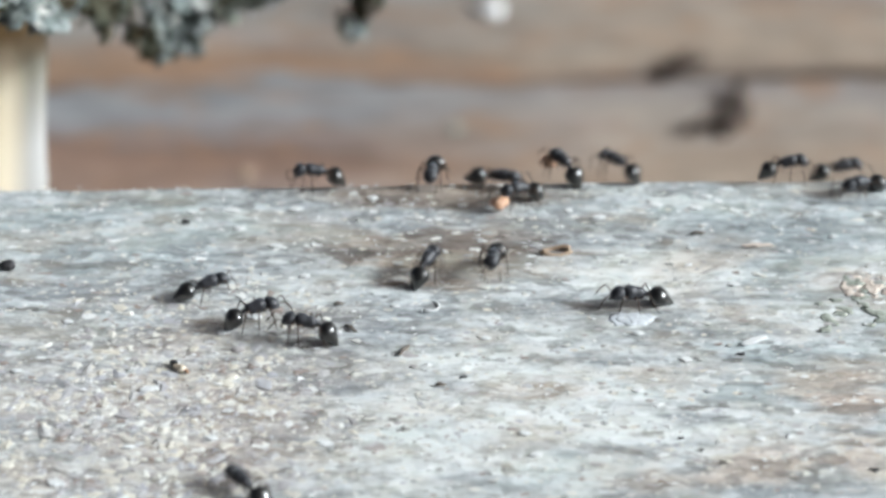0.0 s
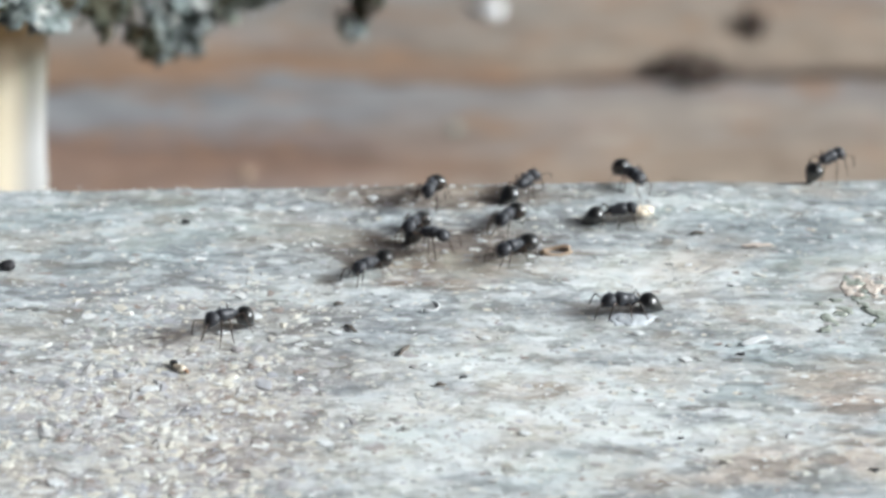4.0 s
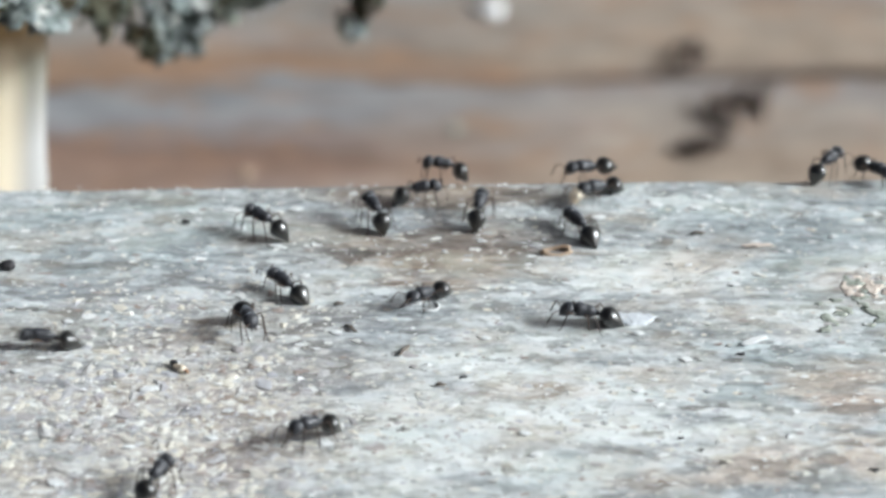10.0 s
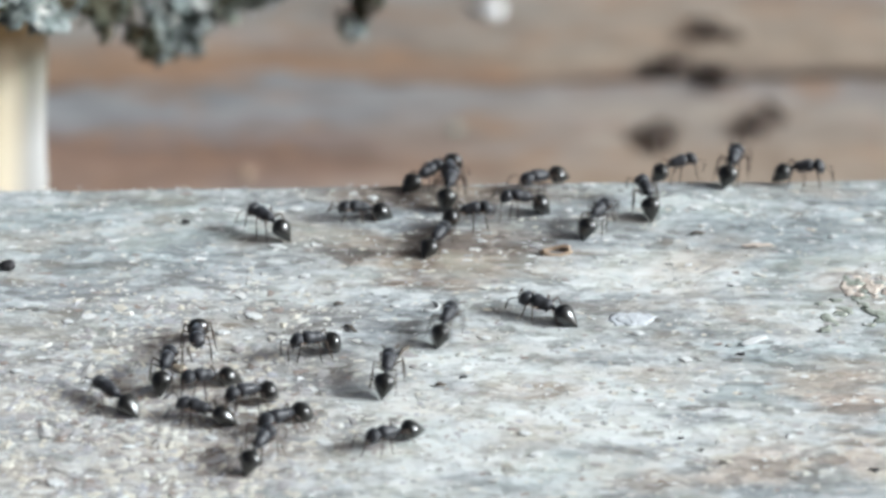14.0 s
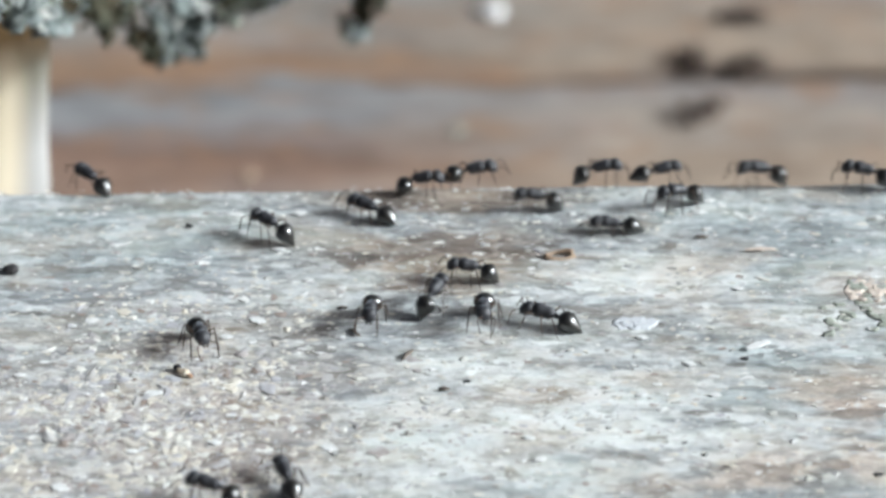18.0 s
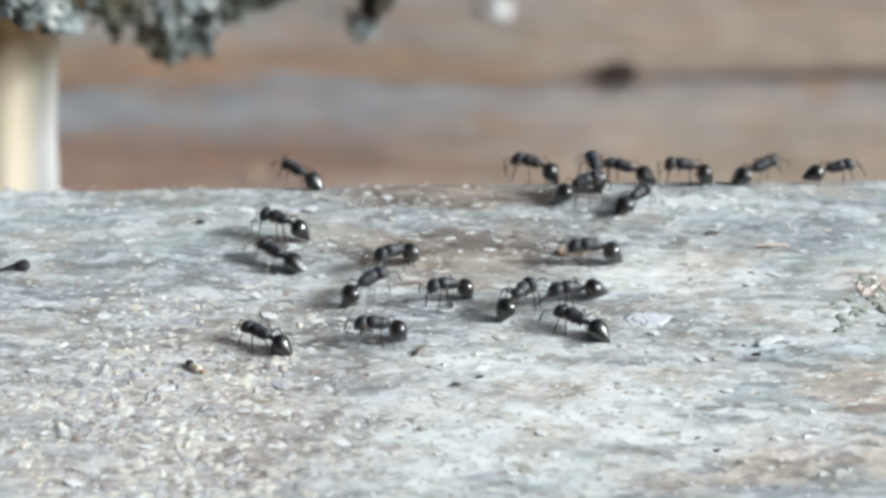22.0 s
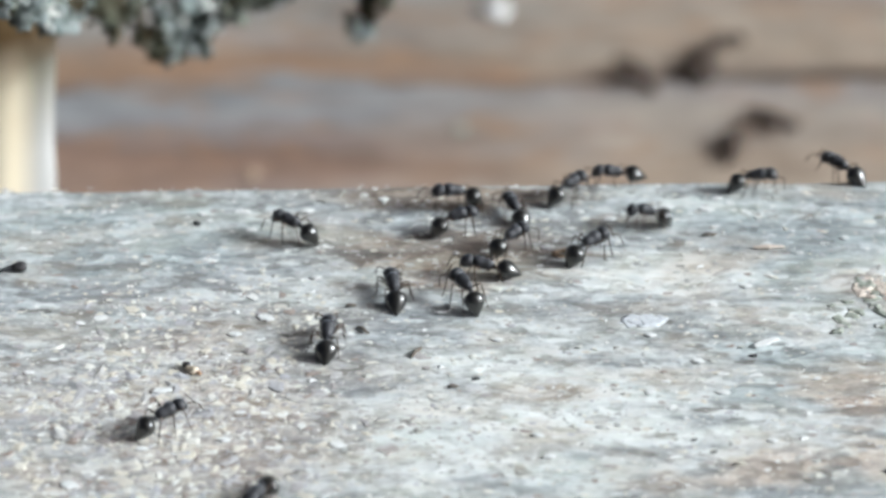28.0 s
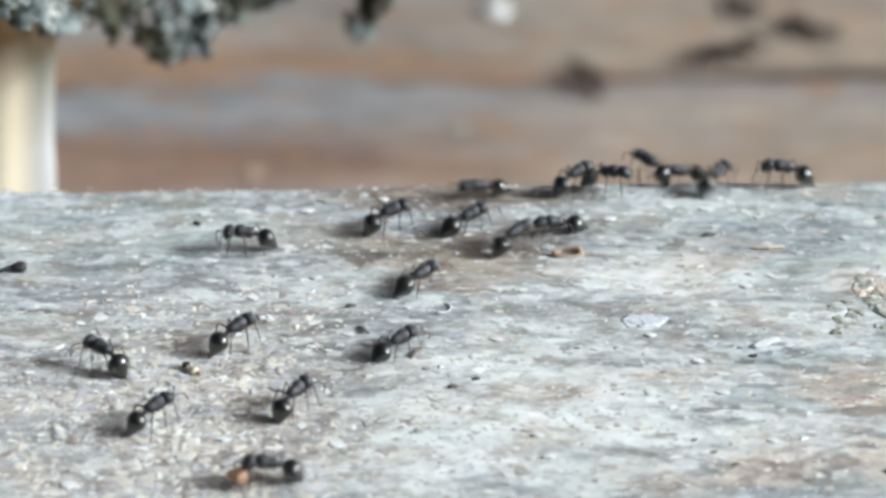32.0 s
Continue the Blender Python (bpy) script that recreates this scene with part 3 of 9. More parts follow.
def lump(name, me, x, y, turn=(0, 0, 0), lift=0.0, label="", category=""):
    z = max(ground_z(x + dx, y + dy) for dx in (-0.5, 0, 0.5) for dy in (-0.4, 0, 0.4))
    ob = part(name, me, None, (x, y, 0.6 * z + 0.4 * ground_z(x, y) + lift), turn)
    return tagged(ob, label, category)


def flake_mesh(rng, length, width, thick, mat):
    """An irregular bent chip."""
    n, verts, faces = 9, [], []
    for i in range(n):
        u = i / (n - 1)
        w = width * 0.5 * math.sin(math.pi * min(max(u, 0.06), 0.94)) ** 0.6 * rng.uniform(0.75, 1.15)
        x, z = length * (u - 0.5), 0.25 * thick + 0.35 * thick * math.sin(3 * u)
        verts += [(x, -w, z), (x, w, z + rng.uniform(0, 0.3) * thick), (x, w * 0.9, z + thick), (x, -w * 0.9, z + thick)]
    for i in range(n - 1):
        for k in range(4):
            a, b = 4 * i + k, 4 * i + (k + 1) % 4
            faces.append((a, b, b + 4, a + 4))
    faces += [(3, 2, 1, 0), tuple(4 * (n - 1) + k for k in range(4))]
    return mesh_of("chip", verts, faces, mat, False)


def ring_mesh(rx, ry, r, mat, gap=0.0):
    rings = []
    for i in range(22):
        a = radians(gap / 2 + (360 - gap) * i / 21)
        w = r * (0.8 + 0.3 * math.sin(2.3 * a))
        rings.append(((rx * math.cos(a), ry * math.sin(a), w * 0.8), w, w))
    return mesh_of("ring", *loft(rings, 7), mat)


def stuff(name, lists, mat, label, category):
    v, f = joined(lists)
    return tagged(new(name, mesh_of(name, v, f, mat, False)), label, category, kind="stuff")


def build_debris():
    rng = random.Random(11)
    lump("wood_chip", flake_mesh(rng, 2.1, 0.7, 0.12, FLAKE), 22.52, -13.40, (0, 0, 30), 0.1, "thin bleached white wood chip lying on the timber", "wood chip")
    crust = tagged(new("white_crust"), "lumpy translucent white crust stuck to the timber", "crust")
    for i in range(34):
        a, d = rng.uniform(0, 6.28), math.sqrt(rng.random())
        dx, dy, r = 1.45 * d * math.cos(a), 0.75 * d * math.sin(a), rng.uniform(0.28, 0.6) * (1.2 - 0.5 * d)
        part("crust_piece", mesh_of("crust_piece", *pebble(rng, r, 0.10, 0.35, 6, 13, 1.3), CHALK), crust, (dx, dy, 0.0), (rng.uniform(-6, 6), rng.uniform(-6, 6), rng.uniform(-40, 40)))
    x, y = 13.80, -10.44
    crust.matrix_basis = pose(x * MM, y * MM, ground_z(x, y) * MM, 0, 0, 4)
    lump("seed_husk", ring_mesh(1.1, 0.45, 0.22, HUSK, 40), 8.72, -0.52, (8, 0, 10), 0, "curled tan seed husk lying on the timber", "husk")
    lump("husk_ring", ring_mesh(0.75, 0.8, 0.09, FLAKE, 70), -1.04, -8.77, (6, 0, 200), 0, "small pale curled husk lying on the timber", "husk")
    lump("tan_splinter", flake_mesh(rng, 2.4, 0.5, 0.12, PALE_WOOD), 24.21, 0.35, (0, 0, 4), 0, "thin tan wood splinter lying on the timber", "splinter")
    tan = tagged(new("tan_crumb"), "lumpy tan crumb of plant matter on the timber", "crumb")
    for i in range(56):
        dx, dy, r = 0.9 + rng.gauss(0, 1.0), 0.3 + rng.gauss(0, 0.75), rng.uniform(0.22, 0.5)
        part("crumb_piece", mesh_of("crumb_piece", *pebble(rng, r, 0.16, 0.5, 6, 10, 1.25), LICHEN_BIT if rng.random() < 0.14 else PALE_WOOD), tan, (dx, dy, 0.0), (rng.uniform(-8, 8), rng.uniform(-8, 8), rng.uniform(0, 180)))
    x, y = 31.47, -6.01
    tan.matrix_basis = pose(x * MM, y * MM, ground_z(x, y) * MM)
    green = ((29.14, -7.64, 0.50), (29.72, -8.93, 0.42), (30.61, -7.32, 0.40), (28.27, -10.36, 0.50), (27.94, -11.62, 0.42), (29.22, -9.49, 0.36), (31.97, -9.49, 0.60), (32.42, -10.36, 0.55), (31.24, -11.07, 0.35), (27.88, -8.29, 0.30), (30.71, -5.43, 0.42), (31.14, -8.29, 0.40), (30.45, -4.85, 0.45))
    for x, y, r in green:
        lump("lichen_crumb", mesh_of("lichen_crumb", *pebble(rng, r * 0.85, 0.10, 0.7, 6, 13, rng.uniform(0.9, 1.6)), LICHEN_BIT), x, y, (0, 0, rng.uniform(0, 180)), 0.01, "olive green lichen crumb on the timber", "lichen")["group"] = "lichen crumbs by the tan lump"
    bit = tagged(new("dark_seed"), "dark seed with a thin stalk lying on the timber", "seed")
    part("seed_body", mesh_of("seed_body", *pebble(rng, 0.5, 0.8, 0.15, 8, 12, 1.15), DARK_BIT), bit, (0, 0, 0.38))
    part("stalk", mesh_of("stalk", *loft([((-0.5, 0, 0.5), 0.12, 0.12), ((-1.6, -0.2, 0.25), 0.1, 0.1), ((-2.8, -0.1, 0.15), 0.07, 0.07)], 7), DARK_BIT), bit)
    x, y = -32.96, -3.17
    bit.matrix_basis = pose(x * MM, y * MM, ground_z(x, y) * MM, 0, 0, 8)
    crumb = tagged(new("food_crumb"), "pinkish crumb with a dark spot lying among the grains", "crumb")
    part("crumb_body", mesh_of("crumb_body", *pebble(rng, 0.34, 0.6, 0.6, 5, 9, 1.5), PALE_CRUMB), crumb, (0.25, -0.1, 0.2))
    part("crumb_bit", mesh_of("crumb_bit", *pebble(rng, 0.2, 0.7, 0.5, 5, 9), CRUMB), crumb, (0.75, -0.55, 0.15))
    part("dark_spot", mesh_of("dark_spot", *pebble(rng, 0.30, 0.9, 0.2, 5, 9), DARK_BIT), crumb, (-0.2, 0.35, 0.25))
    x, y = -18.92, -16.95
    crumb.matrix_basis = pose(x * MM, y * MM, ground_z(x, y) * MM)
    for x, y, length, turn in ((-2.76, -14.70, 1.6, 62), (-6.67, -11.86, 1.3, -50), (-7.69, -8.53, 0.8, 10), (-0.16, -19.37, 0.8, 3), (19.81, 2.28, 1.2, 10)):
        lump("twig_bit", mesh_of("twig_bit", *loft([((-length / 2, 0, 0.12), 0.10, 0.09), ((-length * 0.1, 0.08, 0.2), 0.15, 0.13), ((length * 0.3, -0.05, 0.16), 0.11, 0.1), ((length / 2, 0.05, 0.12), 0.05, 0.05)], 7), TWIG), x, y, (0, 0, turn), 0, "tiny dark brown twig fragment on the timber", "twig")
    for x, y, r in ((20.03, 6.35, 0.55), (20.99, 8.02, 0.40), (-13.88, -9.89, 0.60), (-15.98, -12.24, 0.45), (-15.82, 3.00, 0.42), (-7.80, -5.43, 0.30), (-19.79, 5.62, 0.35), (-16.93, 6.17, 0.35), (-21.28, -26.71, 0.40), (0.63, -21.88, 0.35), (6.31, -27.92, 0.40), (3.11, -13.02, 0.35), (17.42, -15.68, 0.40), (-8.01, -26.38, 0.55), (14.21, -12.40, 0.40), (-15.73, -25.70, 0.40), (-25.61, -31.00, 0.60), (-5.58, 8.02, 0.40), (-11.58, 6.35, 0.50), (30.26, 1.66, 0.30), (-10.41, -4.18, 0.35), (-7.77, -12.24, 0.35), (-3.51, -8.69, 0.30), (21.54, -26.04, 0.35), (13.71, -19.74, 0.35), (5.63, -25.36, 0.40), (21.89, -5.43, 0.40), (18.86, -19.74, 0.40), (-30.20, -17.55, 0.35), (-20.57, -19.74, 0.60), (12.27, 4.98, 0.50), (16.85, 6.81, 0.55)):
        lump("pale_chip", flake_mesh(rng, r * 2.2, r * 1.6, 0.07, FLAKE), x, y, (0, 0, rng.uniform(-25, 25)), 0, "small bleached chip on the weathered timber", "wood chip")["group"] = "pale chips on the timber"
    for x, y, r in ((1.44, -18.28, 0.17), (28.79, -29.70, 0.20), (16.18, -25.90, 0.13), (21.41, -15.00, 0.20), (-20.10, 4.07, 0.25), (17.39, -27.38, 0.12)):
        lump("dark_crumb", mesh_of("dark_crumb", *pebble(rng, r, 0.5, 0.4, 5, 9, 1.5), DARK_BIT), x, y, (0, 0, rng.uniform(-20, 20)), r * 0.2, "small dark crumb of dirt on the timber", "crumb")["group"] = "dark crumbs on the timber"


def build_grains():
    rng = random.Random(21)
    nr = np.random.RandomState(3)
    sets = {"grains": [], "specks": []}
    n = 60000
    xs, ys = nr.uniform(-40, 2, n), nr.uniform(-40, 2, n)
    dense = np.clip(1.25 - np.hypot((xs + 20) / 16.0, (ys + 24) / 17.0) + 0.55 * F3(xs, ys, 6, 4), 0, 1) ** 1.6
    keep = nr.uniform(0, 1, n) < dense * 0.24
    xs, ys = xs[keep], ys[keep]
    zs = relief(xs, ys)
    for x, y, z in zip(xs, ys, zs):
        r = min(0.10 + rng.expovariate(9), 0.50)
        v, f = pebble(rng, r, rng.uniform(0.10, 0.26), 0.5, 3, 7, rng.uniform(0.9, 1.7))
        a = rng.uniform(0, 6.28)
        ca, sa_ = math.cos(a), math.sin(a)
        sets["grains"].append(([(x + p * ca - q * sa_, y + p * sa_ + q * ca, z + s - 0.015) for p, q, s in v], f))
    n = 3200
    xs, ys = nr.uniform(-40, 40, n), nr.uniform(-40, EDGE - 0.5, n)
    ys = np.minimum(ys, edge_y(xs) - 0.2)
    zs = relief(xs, ys)
    for x, y, z in zip(xs, ys, zs):
        r = min(0.07 + rng.expovariate(18), 0.26)
        v, f = pebble(rng, r, rng.uniform(0.12, 0.28), 0.45, 3, 5, rng.uniform(1.0, 2.4))
        sets["specks"].append(([(x + p, y + q, z + s + r * 0.03) for p, q, s in v], f))
    n = 420
    xs, ys = nr.uniform(-36, 36, n), nr.uniform(-36, EDGE - 0.6, n)
    zs = relief(xs, ys)
    sets["flecks"] = []
    for x, y, z in zip(xs, ys, zs):
        r = min(0.06 + rng.expovariate(14), 0.34)
        v, f = pebble(rng, r, rng.uniform(0.15, 0.3), 0.6, 3, 7, rng.uniform(1.0, 2.0))
        sets["flecks"].append(([(x + p, y + q, z + s + 0.03) for p, q, s in v], f))
    n = 14000
    xs, ys = nr.uniform(-36, 36, n), nr.uniform(-38, EDGE - 0.8, n)
    keep = nr.uniform(0, 1, n) < 0.06 + 0.5 * np.clip(crust_at(xs, ys), 0, 1) * np.clip(0.55 + 0.9 * F1(xs, ys, 4.0, 2.0), 0, 1)
    xs, ys = xs[keep], ys[keep]
    sets["granules"] = []
    for x, y, z in zip(xs, ys, relief(xs, ys)):
        r = min(0.07 + rng.expovariate(16), 0.27)
        v, f = pebble(rng, r, rng.uniform(0.15, 0.4), 0.55, 3, 6, rng.uniform(0.9, 1.8))
        sets["granules"].append(([(x + p, y + q, z + s + 0.01) for p, q, s in v], f))
    stuff("crust_granules", sets["granules"], GRANULE, "pale cream and white crust granules stuck to the timber", "crust")
    stuff("white_flecks", sets["flecks"], FLAKE, "tiny bleached white flecks strewn over the timber", "dust")
    stuff("sand_grains", sets["grains"], GRAIN, "scattered tan and white sand grains on the timber", "sand")
    stuff("wood_specks", sets["specks"], GRAIN, "pale specks and fibres strewn over the timber", "dust")


def build_deck_spots():
    """Pale lichen dots on the boards behind."""
    rng = random.Random(8)
    for x, y, r in ((7.89, 227.6, 2.9), (1.9, 183.0, 1.3), (-29.9, 168.5, 1.4)):
        ob = part("lichen_dot", mesh_of("lichen_dot", *pebble(rng, r, 0.35, 0.35, 6, 11), FLAKE if r > 2 else LICHEN_BIT if r < 1.4 else HUSK), None, (x, y, DECK), (0, 0, 0))
        tagged(ob, "round pale lichen dot on the brown board", "lichen", "lichen dots on the boards")


# ---- the ants ----
def ball(c, r, seg=12, n=8, tip=1.0):
    """A rounded body along x: c the centre, r the half-axes; tip below 1 draws the rear end out."""
    rings = []
    for i in range(n + 1):
        u = -1 + 2 * i / n
        s = math.sqrt(max(0.0, 1 - u * u)) * (tip + (1 - tip) * (u + 1) / 2 if tip < 1 else 1)
        rings.append(((c[0] + r[0] * u, c[1], c[2]), max(r[1] * s, 0.012), max(r[2] * s, 0.012)))
    return loft(rings, seg)


ANT_MESH = {}
DECK_ANT_MESH = {}
LOW = 0.15                                          # and a crouching one this much lower
TALL = 0.50                                         # an ant on stretched legs stands this much higher


def grow(rings, along, across):
    return [((c[0] * along, c[1], c[2]), w * across, h * across) for c, w, h in rings]


def ant_meshes():
    M = ANT_MESH
    M["head"] = mesh_of("head", *loft(grow([((-0.45, 0, 0), 0.10, 0.10), ((-0.40, 0, 0.02), 0.30, 0.27), ((-0.25, 0, 0.04), 0.43, 0.37), ((0, 0, 0.03), 0.46, 0.38), ((0.25, 0, -0.02), 0.41, 0.32), ((0.45, 0, -0.07), 0.31, 0.22), ((0.55, 0, -0.10), 0.18, 0.12)], 1.14, 1.34), 16), BODY)
    M["thorax"] = mesh_of("thorax", *loft(grow([((1.28, 0, 1.34), 0.10, 0.10), ((1.20, 0, 1.37), 0.20, 0.20), ((0.98, 0, 1.42), 0.34, 0.33), ((0.72, 0, 1.42), 0.33, 0.34), ((0.50, 0, 1.37), 0.29, 0.31), ((0.36, 0, 1.33), 0.27, 0.29), ((0.16, 0, 1.30), 0.28, 0.30), ((-0.08, 0, 1.26), 0.26, 0.29), ((-0.26, 0, 1.14), 0.20, 0.22), ((-0.36, 0, 1.04), 0.09, 0.10)], 0.95, 1.65), 14), BODY)
    M["petiole"] = mesh_of("petiole", *loft([((-0.28, 0, 1.05), 0.11, 0.12), ((-0.44, 0, 1.08), 0.13, 0.18), ((-0.54, 0, 1.14), 0.16, 0.28), ((-0.64, 0, 1.06), 0.13, 0.17), ((-0.80, 0, 1.02), 0.10, 0.10)], 10), BODY)
    M["gaster"] = mesh_of("gaster", *loft(grow([((0.04, 0, 0), 0.08, 0.08), ((-0.05, 0, 0.02), 0.28, 0.26), ((-0.20, 0, 0.04), 0.52, 0.47), ((-0.42, 0, 0.05), 0.68, 0.60), ((-0.66, 0, 0.03), 0.72, 0.63), ((-0.94, 0, -0.01), 0.64, 0.56), ((-1.24, 0, -0.06), 0.48, 0.42), ((-1.54, 0, -0.11), 0.29, 0.26), ((-1.78, 0, -0.15), 0.12, 0.11), ((-1.90, 0, -0.17), 0.03, 0.03)], 1.10, 1.18), 18), GASTER)
    bands = []
    for x, w, h, dz in ((-0.56, 0.705, 0.618, 0.040), (-1.00, 0.610, 0.534, -0.02), (-1.36, 0.404, 0.356, -0.08)):
        bands.append(loft(grow([((x + 0.03, 0, dz), w - 0.02, h - 0.02), ((x, 0, dz), w + 0.008, h + 0.008), ((x - 0.03, 0, dz), w - 0.03, h - 0.03)], 1.10, 1.18), 18))
    M["gaster_band"] = mesh_of("gaster_band", *joined(bands), BODY)
    M["eye"] = mesh_of("eye", *ball((0, 0, 0), (0.11, 0.06, 0.10), 8, 6), GASTER)
    M["mandible"] = mesh_of("mandible", *loft([((0, 0, 0), 0.09, 0.07), ((0.16, 0.06, -0.04), 0.08, 0.05), ((0.30, -0.02, -0.08), 0.04, 0.03)], 7), LEG)
    for s, side in ((1, "left"), (-1, "right")):
        M["antenna_" + side] = mesh_of("antenna", *loft([((0, 0, 0), 0.035, 0.035), ((0.28, s * 0.34, 0.22), 0.042, 0.042), ((0.50, s * 0.58, 0.30), 0.045, 0.045), ((0.66, s * 0.62, 0.22), 0.042, 0.042), ((0.95, s * 0.60, -0.08), 0.048, 0.048), ((1.25, s * 0.52, -0.40), 0.05, 0.05), ((1.38, s * 0.48, -0.52), 0.02, 0.02)], 6), LEG)
        for k, (knee, foot) in enumerate((((0.55, 0.70, 0.40), (1.05, 0.98, -1.08)), ((0.08, 0.90, 0.46), (-0.05, 1.28, -1.02)), ((-0.62, 0.72, 0.52), (-1.35, 1.10, -0.98)))):
            kx, ky, kz = knee
            fx, fy, fz = foot
            mid = (kx + (fx - kx) * 0.62, ky + (fy - ky) * 0.62, kz + (fz - kz) * 0.72)
            rings = [((0, 0, 0), 0.11, 0.11), ((0.10 * kx, s * 0.16, -0.10), 0.10, 0.10), ((0.5 * kx, s * 0.55 * ky, 0.55 * kz), 0.085, 0.085), ((kx, s * ky, kz), 0.06, 0.06), ((kx + 0.08 * (fx - kx), s * (ky + 0.10 * (fy - ky)), kz - 0.10), 0.055, 0.055), ((mid[0], s * mid[1], mid[2]), 0.06, 0.06), ((mid[0] + 0.15 * (fx - mid[0]), s * (mid[1] + 0.2 * (fy - mid[1])), mid[2] + 0.25 * (fz - mid[2])), 0.035, 0.035), ((fx - 0.06 * (1 if k < 2 else -1), s * fy * 0.97, fz), 0.028, 0.028), ((fx + 0.16 * (1 if k < 2 else -1), s * (fy + 0.06), fz + 0.01), 0.015, 0.015)]
            low = [((c[0], c[1], c[2] + (LOW * (c[2] - kz) / (fz - kz) if i > 3 else 0)), 0.85 * w, 0.85 * h) for i, (c, w, h) in enumerate(rings)]
            M["leg_%s_%d" % (side, k)] = mesh_of("leg", *loft(low, 6), LEG)
            tall = [((c[0], c[1], c[2] - (TALL * (c[2] - kz) / (fz - kz) if i > 3 else 0)), 0.85 * w, 0.85 * h) for i, (c, w, h) in enumerate(rings)]
            M["tall_%s_%d" % (side, k)] = mesh_of("leg", *loft(tall, 6), LEG)
    for key, me in M.items():
        DECK_ANT_MESH[key] = me.copy()
        DECK_ANT_MESH[key].materials[0] = DECK_BODY


LEG_ROOT = ((0.92, 0.17, 1.14), (0.42, 0.17, 1.06), (0.02, 0.16, 1.02))
LEGS = {}
FEELERS = {}


def build_ant(rng, carries="", big=1.0, high=False):
    """One ant that faces +x, its origin on the ground below its waist."""
    label = "small dark brown ant on the brown deck boards" if big > 1 else "small black ant with glossy pointed abdomen on weathered timber"
    if carries:
        label = "small black ant carrying a %s over the timber" % ("pale larva" if carries == "p" else "orange food crumb")
    ant = tagged(new("ant"), label, "ant", "ants on the trail")
    ant.scale = (big * rng.uniform(0.88, 1.0),) * 3
    M = DECK_ANT_MESH if big > 1 else ANT_MESH
    nod = rng.uniform(22, 46) if high else rng.uniform(8, 26)
    lift = TALL if high else -LOW
    FEELERS[ant] = []
    head = part("head", M["head"], ant, (1.62, 0, 1.40 + lift), (0, nod, rng.uniform(-14, 14)))
    for s in (1, -1):
        part("eye", M["eye"], head, (0.04, s * 0.555, 0.14), (0, 0, 0))
        jaw = part("mandible", M["mandible"], head, (0.50, s * 0.14, -0.14))
        side = "left" if s > 0 else "right"
        feeler = part("antenna", M["antenna_" + side], head, (0.42, s * 0.17, 0.16), (0, rng.uniform(-18, 14), s * rng.uniform(-14, 24)))
        FEELERS[ant].append(feeler)
    FEELERS[ant].append(head)
    part("thorax", M["thorax"], ant, (0, 0, lift))
    part("petiole", M["petiole"], ant, (0, 0, lift))
    droop = rng.choice([40, 45, 49, 52]) if high else rng.choice([12, 17, 22, 27])
    gaster = part("gaster", M["gaster"], ant, (-0.74, 0, 1.10 + lift), (0, -droop, rng.uniform(-8, 8)), "glossy black drop-shaped abdomen")
    part("gaster_band", M["gaster_band"], gaster)
    legs = []
    for s, side in ((1, "left"), (-1, "right")):
        for k, (x, y, z) in enumerate(LEG_ROOT):
            legs.append((part("leg", M["%s_%s_%d" % ("tall" if high else "leg", side, k)], ant, (x, s * y, z + lift), (0, 0, rng.uniform(-7, 7))), s, k))
    if carries:
        v = pebble(rng, 0.72 if carries == "c" else 0.58, 0.8, 0.3, 7, 11, 1.0 if carries == "c" else 1.9)
        part("carried_crumb", mesh_of("carried_crumb", *v, CRUMB if carries == "c" else PALE_CRUMB), ant, (2.45, 0.1, 0.85), (0, 20, 30), "orange crumb" if carries == "c" else "pale cream larva")
    LEGS[ant] = legs
    return ant


def frame_of(x_axis, up, at):
    side = up.cross(x_axis).normalized()
    ahead = side.cross(up).normalized()
    return Matrix.Translation(at) @ Matrix((ahead, side, up)).transposed().to_4x4()


def stand(x, y, heading):
    """An ant's pose at (x, y) mm; past the far edge y runs on down the timber's back face."""
    a, e = radians(heading), float(edge_y(np.array([x]))[0])
    over = (y - e - 0.75) / 1.4
    if over <= 0:
        return frame_of(Vector((math.cos(a), math.sin(a), 0)), Vector((0, 0, 1)), Vector((x, y, ground_z(x, y) - 0.03)) * MM)
    bend = min(over, 1.0) * math.pi / 2
    up = Vector((0, math.sin(bend), math.cos(bend)))
    fall = Vector((0, math.cos(bend), -math.sin(bend)))
    at = Vector((x, e + 0.9 * math.sin(bend), -0.9 * (1 - math.cos(bend)) - max(0.0, y - e - 2.15)))
    return frame_of(Vector((math.cos(a), 0, 0)) + fall * math.sin(a), up, at * MM)


def below(x, y, heading):
    """An ant's pose on the deck boards."""
    a = radians(heading)
    return frame_of(Vector((math.cos(a), math.sin(a), 0)), Vector((0, 0, 1)), Vector((x, y, DECK)) * MM)


